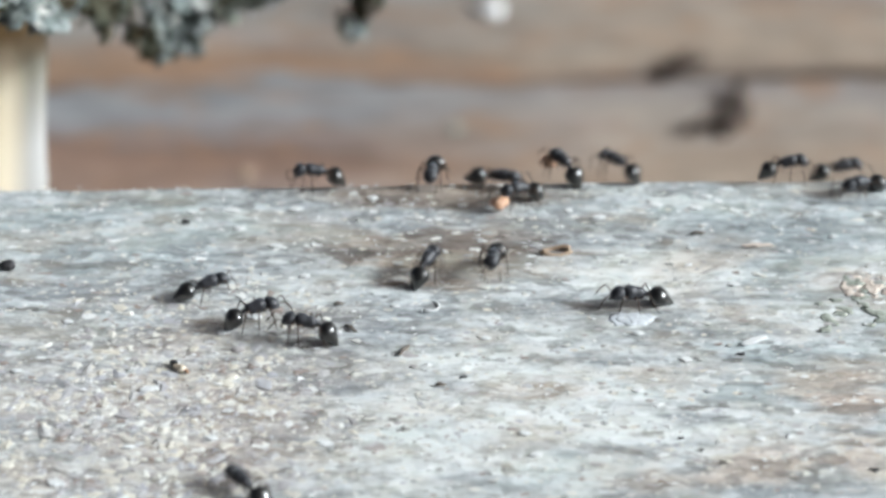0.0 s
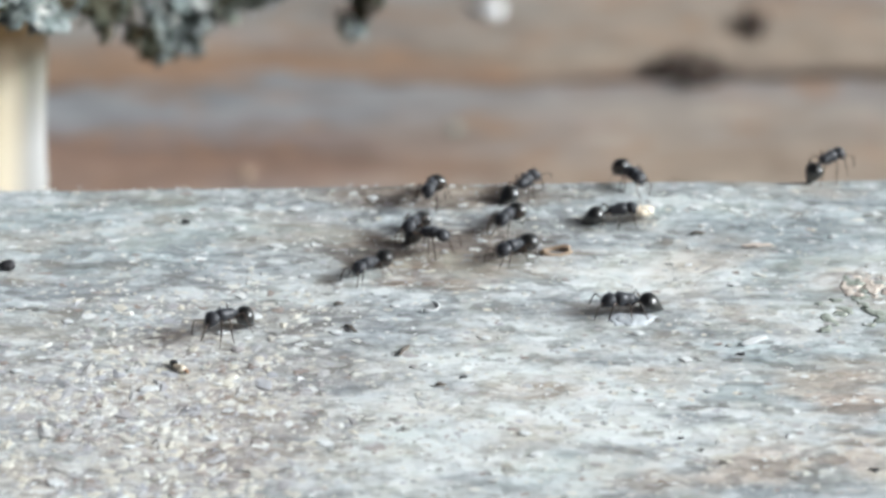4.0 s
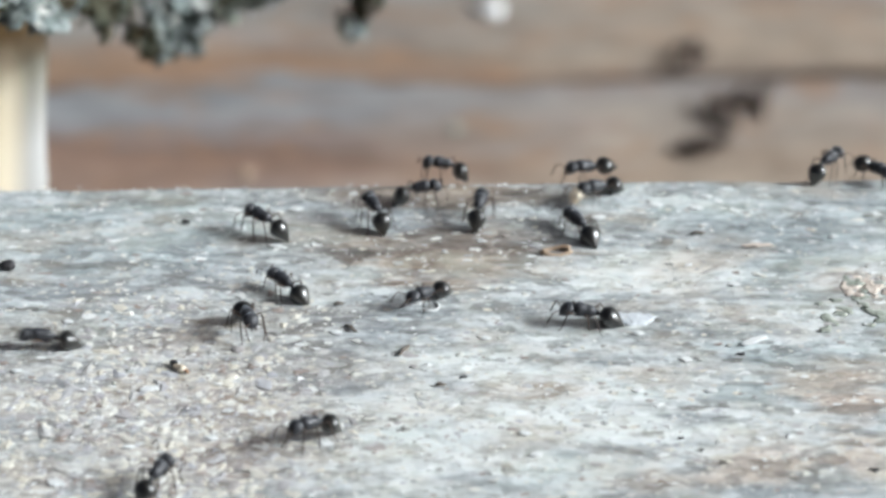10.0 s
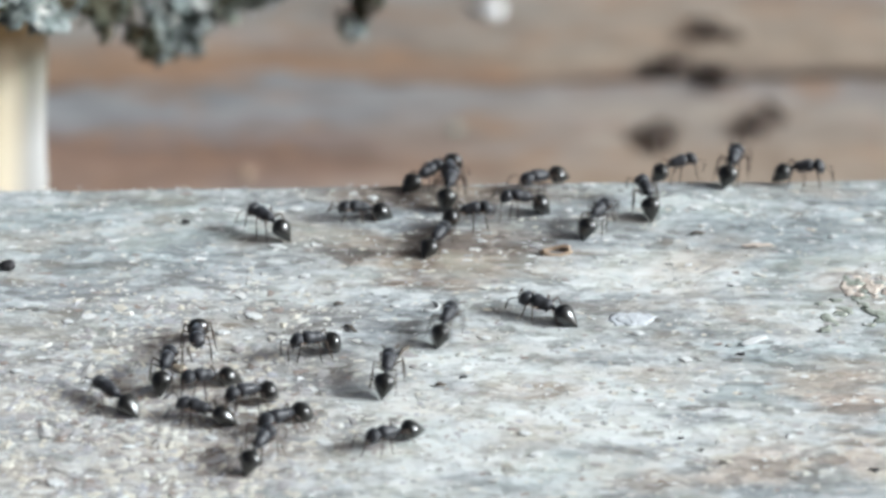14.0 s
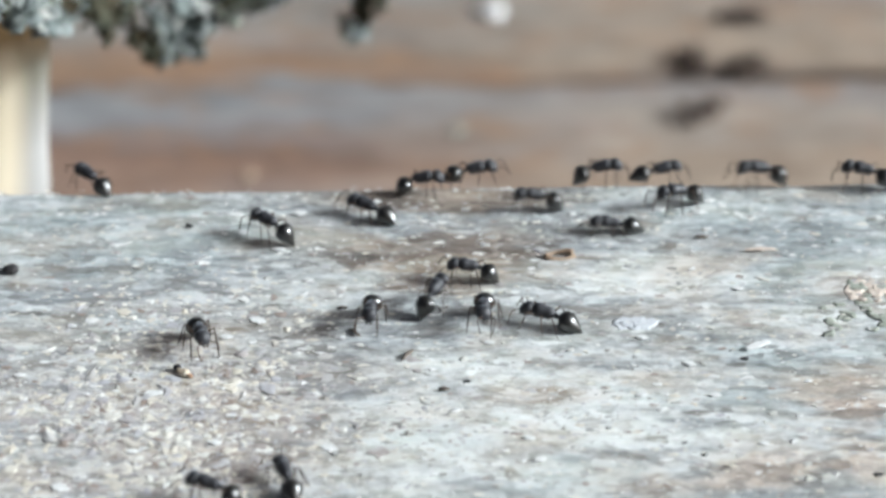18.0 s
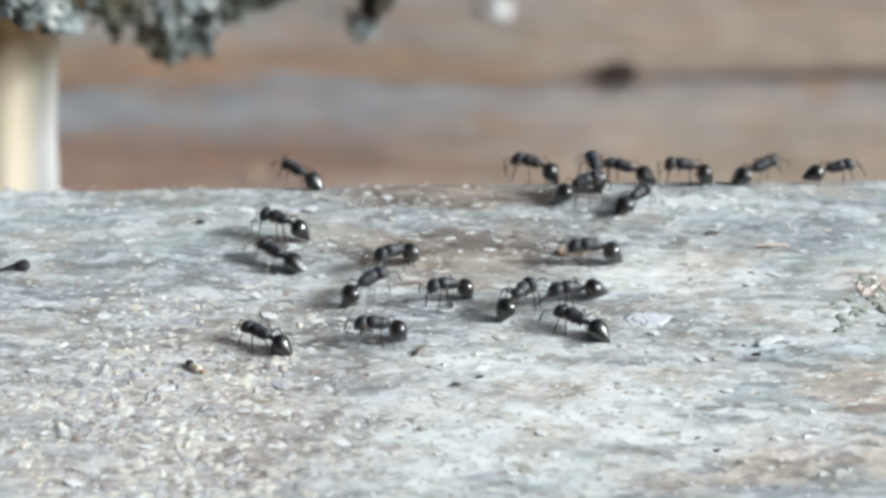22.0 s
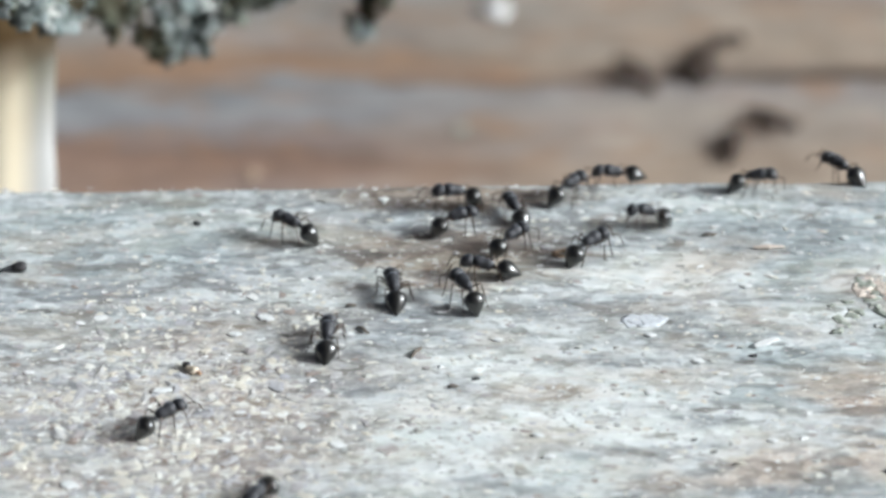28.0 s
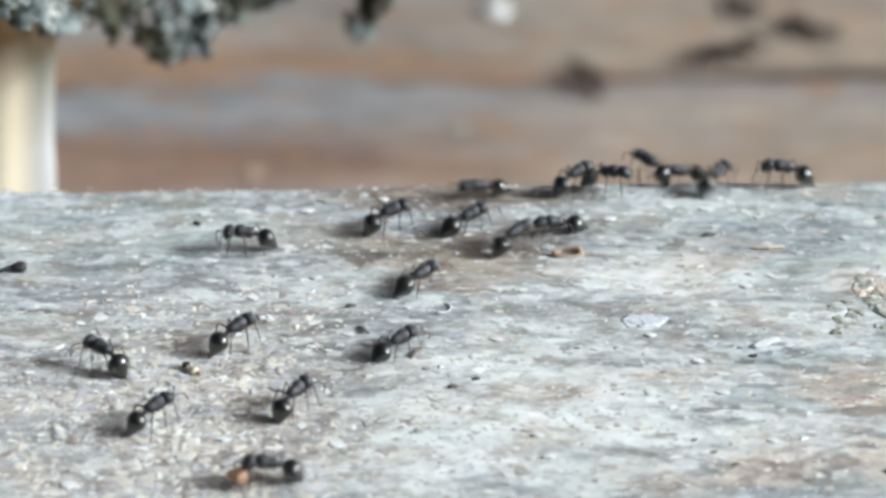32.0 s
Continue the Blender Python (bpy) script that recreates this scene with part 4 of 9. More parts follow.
def gait(ant, rows, reach=17):
    """Swing the legs in alternating tripods while the ant is on its way."""
    steps = []
    for (t0, x0, y0, h0), (t1, x1, y1, h1) in zip(rows, rows[1:]):
        far = math.hypot(x1 - x0, y1 - y0)
        if far < 1.2 or t1 - t0 > 3.2:
            continue
        n = max(2, min(int(far / 1.3), int((t1 - t0) * 14)))
        steps += [(t0 + (t1 - t0) * i / n, (-1) ** (i + len(steps))) for i in range(n)] + [(t1, 0)]
    for leg, s, k in LEGS[ant]:
        base = leg.matrix_basis.copy()
        phase = s * (1 if k % 2 == 0 else -1)
        keys = {0.0: 0, 32.0: 0}
        keys.update({round(t, 3): phase * v for t, v in steps if 0 <= t <= 32})
        at, turn = base.to_translation(), base.to_euler()
        walk(leg, [(t, Matrix.LocRotScale(at, Euler((turn.x - s * radians(4 * abs(v)), turn.y, turn.z + s * radians(reach * v))), None)) for t, v in sorted(keys.items())])


def feel(ant, rng):
    """The head sways a little and the antennae beat about."""
    for k, ob in enumerate(FEELERS[ant]):
        base = ob.matrix_basis.copy()
        at, turn = base.to_translation(), base.to_euler()
        wide, step = (5, 0.7) if k == 2 else (15, 0.4)
        t, rows = 0.0, []
        while t < 32.0:
            rows.append((round(t, 2), Matrix.LocRotScale(at, Euler((turn.x, turn.y + radians(rng.uniform(-wide, wide) * 0.7), turn.z + radians(rng.uniform(-wide, wide)))), None)))
            t += step * rng.uniform(0.6, 1.5)
        walk(ob, rows + [(32.0, base)] if 32.0 - rows[-1][0] > 0.05 else rows[:-1] + [(32.0, base)])


build_stick()
build_lichen()
build_debris()
build_grains()
build_deck_spots()
ant_meshes()


ANT_RNG = random.Random(17)
CARRIERS = {3: 'c', 4: 'c', 16: 'c', 21: 'p', 24: 'p', 29: 'p', 37: 'p', 38: 'c', 39: 'p', 40: 'c', 41: 'p'}
ANTS = [build_ant(ANT_RNG, CARRIERS.get(k, ""), 1.0 if k < 42 else 1.4, k < 42 and k * 37 % 20 < 13) for k in range(72)]


def errand(rows, start, end, rng):
    """Between start and end an ant that keeps about its place runs a loop along the trail instead."""
    first = max((r for r in rows if r[0] <= start + 0.01), default=None)
    last = min((r for r in rows if r[0] >= end - 0.01), default=None)
    if not first or not last or start - first[0] > 0.3 or last[0] - end > 0.3 or max(first[2], last[2]) > 11.3:
        return rows
    far, turned = math.hypot(last[1] - first[1], last[2] - first[2]), abs(last[3] - first[3])
    if far > 9 or (far < 1.5 and turned < 20) or rng.random() < 0.35:
        return rows
    reach = rng.uniform(8, 14) * (1 if first[2] + last[2] < -14 else -1)
    wide = rng.choice([-1, 1]) * rng.uniform(1.5, 3.5)
    loop = []
    for i in range(13):
        u = i / 12
        out, off = reach * (1 - math.cos(2 * math.pi * u)) / 2, wide * math.sin(2 * math.pi * u)
        loop.append((first[1] + (last[1] - first[1]) * u + 0.45 * out + 0.89 * off, first[2] + (last[2] - first[2]) * u + 0.89 * out - 0.45 * off))
    made, h = [first], first[3]
    for i in range(1, 12):
        want = math.degrees(math.atan2(loop[i + 1][1] - loop[i - 1][1], loop[i + 1][0] - loop[i - 1][0]))
        turn = (want - h + 180) % 360 - 180
        h += max(-75, min(75, turn))
        made.append((first[0] + (last[0] - first[0]) * i / 12, *loop[i], h))
    turn = (last[3] - h + 180) % 360 - 180
    t, x, y, _ = made.pop()
    made += [(t + (last[0] - t) * j / 3, x + (last[1] - x) * j / 3, y + (last[2] - y) * j / 3, h + turn * j / 3) for j in range(3)]
    return [r for r in rows if r[0] < first[0]] + made + [r for r in rows if r[0] >= last[0]]


ERRANDS = random.Random(31)


def run(k, rows):
    """Key one ant along rows of (seconds, x, y, heading)."""
    rows = [r for r in rows if 0 <= r[0] <= 32]
    for start, end in ((3.5, 5.5), (14.5, 16.5), (25.5, 27.5)):
        rows = errand(rows, start, end, ERRANDS)
    rows = [(0.0, *rows[0][1:])] * (rows[0][0] > 0) + rows + [(32.0, *rows[-1][1:])] * (rows[-1][0] < 32)
    walk(ANTS[k], [(t, stand(x, y, h)) for t, x, y, h in rows])
    gait(ANTS[k], rows)


def cross(k, rows):
    """The same for an ant on the deck boards."""
    rows = [r for r in rows if 0 <= r[0] <= 32]
    rows = [(0.0, *rows[0][1:])] * (rows[0][0] > 0) + rows + [(32.0, *rows[-1][1:])] * (rows[-1][0] < 32)
    follow = [(t, x + 3.0 * math.sin(0.9 * t + k), y + 4.5 * math.cos(0.7 * t + 2 * k), h + 30 * math.sin(2.4 * k)) for t, x, y, h in rows]
    third = [(t, x - 2.5 * math.sin(0.8 * t + 2 * k), y - 3.5 * math.cos(0.9 * t + k), h - 40 * math.cos(1.7 * k)) for t, x, y, h in rows]
    for ant, way in ((ANTS[k], rows), (ANTS[k + 10], follow), (ANTS[k + 20], third)):      # they go in threes
        walk(ant, [(t, below(x, y, h)) for t, x, y, h in way])
        gait(ant, way)


def motions():
    run(0, [(0.00, -9.9, 9.8, -175), (0.25, -12.6, 10.2, 179), (0.50, -15.4, 10.2, -177), (0.85, -21.0, 17.3, 129), (2.81, -11.5, 17.3, 180), (4.77, -1.9, 17.3, -129), (5.13, -7.8, 9.5, -173), (5.50, -13.7, 2.1, 143), (6.00, -13.7, 2.2, 141), (6.50, -13.7, 2.2, 141), (7.00, -13.7, 2.2, 141), (7.50, -13.7, 2.2, 141), (8.00, -13.7, 2.2, 141), (8.50, -13.7, 2.2, 141), (9.00, -13.7, 2.0, 143), (9.50, -13.7, 2.0, 143), (10.00, -13.7, 2.0, 143), (10.50, -13.7, 2.0, 143), (11.00, -13.7, 2.0, 143), (11.50, -13.5, 1.1, 166), (12.00, -13.4, 2.0, 143), (12.50, -13.5, 2.0, 145), (13.00, -13.4, 1.8, 147), (13.50, -13.5, 2.0, 145), (14.00, -13.5, 2.1, 141), (14.50, -13.6, 2.1, 143), (16.50, -13.6, 2.0, 143), (17.00, -13.5, 2.0, 141), (17.50, -13.5, 2.1, 141), (18.00, -13.5, 2.0, 143), (18.50, -13.6, 2.0, 140), (19.00, -13.4, 2.4, 139), (19.50, -13.1, 1.9, 163), (20.00, -13.2, 1.5, 159), (20.50, -13.4, 1.7, 160), (21.00, -13.3, 1.7, 155), (21.50, -13.2, 1.8, 152), (22.00, -13.4, 1.7, 157), (22.50, -13.3, 1.4, 154), (23.00, -13.3, 1.3, 158), (23.50, -13.3, 1.4, 158), (24.00, -13.4, 1.4, 153), (24.50, -13.4, 1.4, 153), (25.00, -13.4, 1.3, 155), (25.50, -13.4, 1.3, 155), (27.50, -12.1, 1.2, 152), (28.00, -12.3, 1.5, 148), (28.50, -12.4, 1.5, 152), (29.00, -12.8, 1.2, 158), (29.50, -14.1, 0.4, 173), (30.00, -14.1, 0.4, 173), (30.50, -14.0, 0.4, 173), (31.00, -15.8, 0.1, 180), (31.50, -16.0, 0.2, 178), (32.00, -15.7, -0.0, -177)])
    run(1, [(0.00, -0.8, 11.2, -98), (0.50, -0.9, 11.2, -90), (1.00, -0.8, 11.4, -95), (1.50, -0.8, 11.4, -95), (2.00, -1.4, 10.9, -97), (2.25, 1.4, 6.8, -60), (2.50, 3.6, 2.3, -47), (2.75, 4.5, 7.0, -3), (3.00, 5.3, 11.7, 41), (3.25, 9.7, 11.9, -1), (3.50, 14.2, 11.6, -50), (4.50, 15.1, 8.9, -74), (5.00, 15.4, 7.5, -119), (5.50, 15.7, 6.1, -165), (5.75, 11.0, 0.9, -136), (6.00, 5.6, -3.6, -150), (6.25, 3.6, -5.4, -142), (6.50, 1.3, -6.9, -150), (7.00, 1.4, -5.7, -165), (7.25, -1.5, -8.0, -145), (7.50, -4.6, -10.0, -148), (7.75, -6.9, -15.1, -118), (8.00, -9.9, -19.9, -135), (8.25, -8.6, -22.1, -64), (8.38, -8.1, -23.3, -111), (8.50, -7.6, -24.5, -158), (8.75, -9.5, -24.5, 177), (9.00, -11.4, -24.3, -136), (9.25, -11.5, -29.0, -96), (9.50, -12.3, -33.7, -167), (9.91, -19.0, -42.0, -129), (10.99, -12.0, -42.0, -180), (12.08, -5.1, -42.0, 129), (12.50, -11.9, -33.4, -162), (12.62, -13.0, -31.3, -201), (12.75, -14.1, -29.2, 119), (13.00, -16.5, -25.0, 90), (13.25, -18.2, -23.9, 147), (13.50, -19.9, -22.8, 143), (13.75, -21.4, -22.1, 157), (14.00, -22.8, -21.6, 137), (14.48, -44.0, -21.6, 180)])
    run(2, [(0.00, 4.2, 10.0, -19), (0.40, 10.7, 18.1, 51), (0.61, 13.6, 18.1, -9), (0.81, 16.5, 18.1, -69), (1.02, 19.4, 18.2, -129), (1.50, 6.0, 1.5, -167), (1.62, 6.8, 2.7, -125), (1.75, 7.5, 4.0, -83), (1.88, 8.2, 5.3, -42), (2.00, 9.0, 6.6, 0), (2.25, 11.5, 8.8, 45), (2.50, 13.7, 11.2, -29), (2.75, 17.2, 9.1, -28), (3.00, 20.9, 7.4, 34), (3.25, 23.7, 9.3, 38), (3.50, 26.3, 11.5, 18), (3.85, 32.0, 18.7, 51), (4.73, 22.7, 18.6, 0), (5.60, 13.3, 18.5, -51), (6.00, 19.8, 10.4, -9), (6.40, 26.2, 18.5, 51), (6.79, 28.6, 18.7, 0), (7.19, 31.0, 18.9, -51), (7.34, 33.5, 15.8, -11), (7.50, 36.0, 12.6, 30), (7.81, 41.0, 18.9, 51), (8.43, 33.1, 18.7, -9), (9.05, 25.2, 18.5, -69), (9.67, 17.2, 18.3, -129), (10.00, 11.8, 11.5, -159), (10.50, 10.5, 11.2, -165), (10.75, 6.8, 11.1, 177), (11.00, 3.2, 11.6, -171), (11.25, 1.7, 11.1, -166), (11.50, 0.2, 10.8, 180), (11.75, -2.7, 7.4, -134), (12.00, -5.9, 4.5, -171), (12.50, -5.6, 4.7, 161), (13.00, -4.8, 4.3, 143), (13.12, -4.2, 5.8, 104), (13.25, -3.6, 7.4, 65), (13.50, -2.0, 10.3, 69), (14.00, -1.5, 10.4, 44), (14.50, -1.7, 11.7, 64), (16.50, -1.6, 10.9, 74), (16.78, -0.4, 18.0, 80), (17.73, 8.6, 18.1, 156), (18.68, 17.6, 18.3, -129), (19.00, 12.4, 11.7, 180), (19.25, 6.4, 10.6, -168), (19.50, 0.6, 9.2, -173), (19.94, -6.5, 18.0, 129), (20.73, -3.5, 17.8, 183), (21.52, -0.4, 17.7, -123), (21.76, -7.0, 7.6, -173), (22.00, -13.6, -2.5, 138), (22.25, -15.2, 4.2, 104), (22.38, -16.1, 7.5, 60), (22.50, -17.0, 10.8, 15), (22.83, -11.6, 17.6, 51), (23.72, -7.4, 17.8, -6), (24.60, -3.3, 18.0, -64), (24.80, -1.0, 13.4, -7), (25.00, 1.2, 8.8, 50), (25.25, 4.3, 9.8, 19), (25.50, 7.3, 11.0, 12), (26.00, 7.7, 9.9, -27), (26.50, 8.1, 8.9, -66), (27.00, 8.6, 7.9, -108), (27.50, 9.1, 6.9, -151), (27.75, 5.5, 1.6, -121), (28.00, 2.5, -4.0, 168), (28.50, 3.2, -2.3, -144), (28.75, 3.4, -0.7, -185), (29.00, 3.7, 1.0, 134), (29.12, 1.5, -1.3, 181), (29.25, -0.6, -3.6, -131), (29.50, -4.5, -8.5, -83), (29.75, -4.9, -17.4, -90), (30.00, -4.4, -26.3, -117), (30.25, -5.6, -27.7, -129), (30.50, -6.7, -29.2, 173), (30.75, -7.8, -27.4, 124), (31.00, -9.0, -25.7, 64), (31.25, -10.6, -22.1, 116), (31.50, -12.5, -18.7, 118), (31.75, -7.3, -12.3, 54), (32.00, -2.8, -5.5, 45)])
    run(3, [(0.00, 6.3, 7.0, -150), (0.50, 7.1, 6.3, -156), (0.98, -1.8, 17.8, 129)])
    run(4, [(0.00, 9.9, 11.1, 122), (0.12, 8.1, 8.6, 178), (0.25, 6.4, 6.4, -126), (0.50, 3.3, 1.6, -168), (0.75, -1.1, -3.9, -125), (1.00, -4.8, -10.0, -162), (1.25, -6.7, -17.3, -101), (1.50, -7.7, -24.8, -145), (1.98, -22.0, -42.7, -129)])
    run(5, [(0.00, 14.3, 11.2, 143), (0.34, 8.8, 18.0, 129), (0.78, 10.7, 18.1, 69), (1.22, 12.7, 18.1, 9), (1.66, 14.6, 18.2, -51), (2.00, 20.1, 11.3, 0), (2.25, 23.5, 11.2, 4), (2.50, 26.9, 11.7, 13), (2.75, 28.6, 11.0, -16), (2.88, 29.5, 10.9, -93), (3.00, 30.4, 10.7, -170), (3.25, 30.5, 11.2, -244), (3.50, 30.6, 11.7, 42), (5.50, 31.1, 11.6, 30), (6.00, 31.2, 11.6, 34), (6.50, 31.2, 11.6, 34), (7.00, 31.2, 11.6, 34), (7.50, 31.1, 11.6, 38), (8.00, 31.1, 11.6, 34), (8.50, 31.0, 11.6, 36), (9.00, 30.9, 11.6, 34), (9.50, 30.9, 11.6, 36), (10.00, 30.9, 11.6, 45), (10.50, 30.2, 11.8, 99), (10.76, 29.6, 18.4, 96), (11.14, 24.7, 18.2, 163), (11.52, 19.9, 18.0, -129), (12.00, 12.0, 7.7, -143), (12.25, 8.3, 4.9, -140), (12.50, 4.9, 1.8, -153), (13.00, 6.6, 1.6, -151), (13.25, 6.2, -2.2, -93), (13.38, 6.2, -4.0, -134), (13.50, 6.2, -5.9, -174), (13.75, -1.6, -10.3, -148), (14.00, -9.0, -15.3, -156), (14.12, -7.6, -11.7, -112), (14.25, -6.1, -8.1, -69), (14.38, -4.7, -4.5, -25), (14.50, -3.3, -0.9, 19), (15.00, -3.7, 1.6, 60), (15.50, -4.1, 4.1, 101), (16.50, -5.3, 9.0, 141), (16.75, -5.3, 9.0, 198), (17.00, -5.3, 8.9, -105), (17.50, -5.7, 8.4, -155), (17.62, -4.8, 8.5, -117), (17.75, -4.0, 8.7, -78), (17.88, -3.1, 8.9, -39), (18.00, -2.2, 9.1, 0), (18.25, 0.1, 7.5, -31), (18.50, 2.6, 6.1, -13), (18.75, 3.6, 3.2, -68), (19.00, 4.9, 0.4, -92), (19.25, 2.5, -0.9, -148), (19.50, 0.3, -2.5, -157), (20.00, -0.3, -2.9, -147), (20.25, -2.7, -9.1, -109), (20.50, -4.6, -15.5, -148), (20.75, -8.9, -17.5, -153), (20.88, -10.9, -18.6, -229), (21.00, -12.9, -19.8, 54), (21.25, -10.4, -18.3, 32), (21.38, -9.2, -17.5, 71), (21.50, -8.0, -16.7, 110), (21.75, -6.7, -15.1, 53), (21.88, -6.1, -14.2, 120), (22.00, -5.5, -13.4, -172), (22.25, -8.7, -19.3, -116), (22.50, -11.4, -25.5, -151), (23.00, -13.3, -26.5, -102), (23.48, -15.5, -42.7, -98), (23.67, -15.8, -42.7, -155), (23.86, -16.2, -42.7, -213), (24.05, -16.6, -42.7, 90), (24.50, -16.6, -31.1, 90), (24.65, -16.6, -35.0, 30), (24.80, -16.6, -38.8, -30), (24.95, -16.6, -42.7, -90), (27.23, -9.5, -42.7, -161), (29.52, -2.4, -42.7, 129), (30.00, -11.2, -31.7, -156), (30.25, -14.7, -32.6, -169), (30.50, -18.3, -33.0, 157), (30.75, -18.6, -30.7, 94), (31.00, -18.6, -28.4, 51), (31.25, -16.4, -26.2, 40), (31.50, -13.9, -24.4, 115), (31.75, -12.7, -23.3, 39), (32.00, -11.3, -22.3, 53)])
    run(6, [(0.00, 27.4, 11.1, 8), (0.12, 26.4, 11.0, 53), (0.25, 25.4, 10.9, 98), (0.38, 24.5, 10.8, 142), (0.50, 23.5, 10.7, -173), (0.75, 20.6, 11.1, 173), (1.00, 17.8, 11.4, 118), (1.25, 13.8, 11.4, -179), (1.50, 9.8, 11.3, 159), (1.83, 4.5, 17.9, 129), (2.51, 2.2, 17.8, 198), (3.20, -0.1, 17.6, -92), (3.50, -0.3, 9.4, -93), (4.50, -1.4, 7.3, -114), (5.50, -2.2, 5.2, -130), (5.75, -3.3, 1.0, -102), (6.00, -3.9, -3.2, -161), (6.25, -6.0, -11.7, -101), (6.50, -7.2, -20.4, -134), (6.75, -9.8, -23.2, -130), (7.00, -12.0, -26.2, -95), (7.25, -12.1, -27.7, -90), (7.50, -12.1, -29.3, -45), (7.62, -13.1, -29.8, -98), (7.75, -14.2, -30.3, -152), (8.00, -16.3, -31.6, -123), (8.46, -20.7, -42.7, -111), (9.65, -19.2, -42.7, -169), (10.83, -17.7, -42.7, -226), (12.02, -16.2, -42.7, 77), (12.50, -12.8, -28.1, 69), (12.75, -14.0, -24.3, 106), (13.00, -15.0, -20.4, 85), (13.25, -13.5, -18.5, 51), (13.50, -12.0, -16.7, 72), (13.75, -5.9, -14.5, 18), (14.00, 0.2, -12.7, 73), (14.25, 3.9, -5.8, 60), (14.50, 8.1, 0.8, 47), (15.50, 9.7, 5.5, 70), (16.00, 10.6, 7.8, 138), (16.50, 11.5, 10.4, -153), (16.75, 8.5, 6.0, -128), (17.00, 5.2, 2.1, -144), (17.25, 4.8, 0.1, -104), (17.50, 4.2, -1.8, -163), (17.75, 3.2, -3.2, -131), (18.00, 2.0, -4.4, 178), (18.25, 0.7, -6.7, -121), (18.50, -0.6, -8.8, -84), (18.75, -2.9, -15.5, -110), (19.00, -5.5, -22.1, -82), (19.25, -6.6, -24.7, -114), (19.50, -7.8, -27.2, -146), (19.75, -10.9, -30.3, -138), (20.00, -14.2, -33.1, -150), (20.50, -12.0, -28.4, 142), (20.75, -11.8, -27.9, 94), (21.00, -11.6, -27.5, 46), (21.24, -7.1, -35.1, -7), (21.48, -2.7, -42.7, -60), (22.16, 2.8, -42.7, -117), (22.84, 8.4, -42.7, -174), (23.52, 13.9, -42.7, 129), (24.00, -2.9, -21.7, 180), (24.25, -6.3, -23.3, -154), (24.50, -9.7, -25.1, -130), (24.75, -11.3, -29.6, -109), (25.00, -12.8, -34.2, -156), (25.42, -19.6, -42.7, -129), (26.79, -19.3, -42.7, -181), (28.15, -19.1, -42.7, -233), (29.52, -18.8, -42.7, 75), (30.00, -14.7, -27.4, 66), (30.25, -15.4, -25.0, 102), (30.50, -15.7, -22.5, 96), (30.62, -14.5, -22.3, 50), (30.75, -13.3, -22.1, 5), (31.00, -10.9, -22.1, 3), (31.25, -9.8, -17.6, 73), (31.50, -8.2, -13.2, 36), (31.75, -2.3, -6.2, 46), (32.00, 4.4, -0.1, 46)])
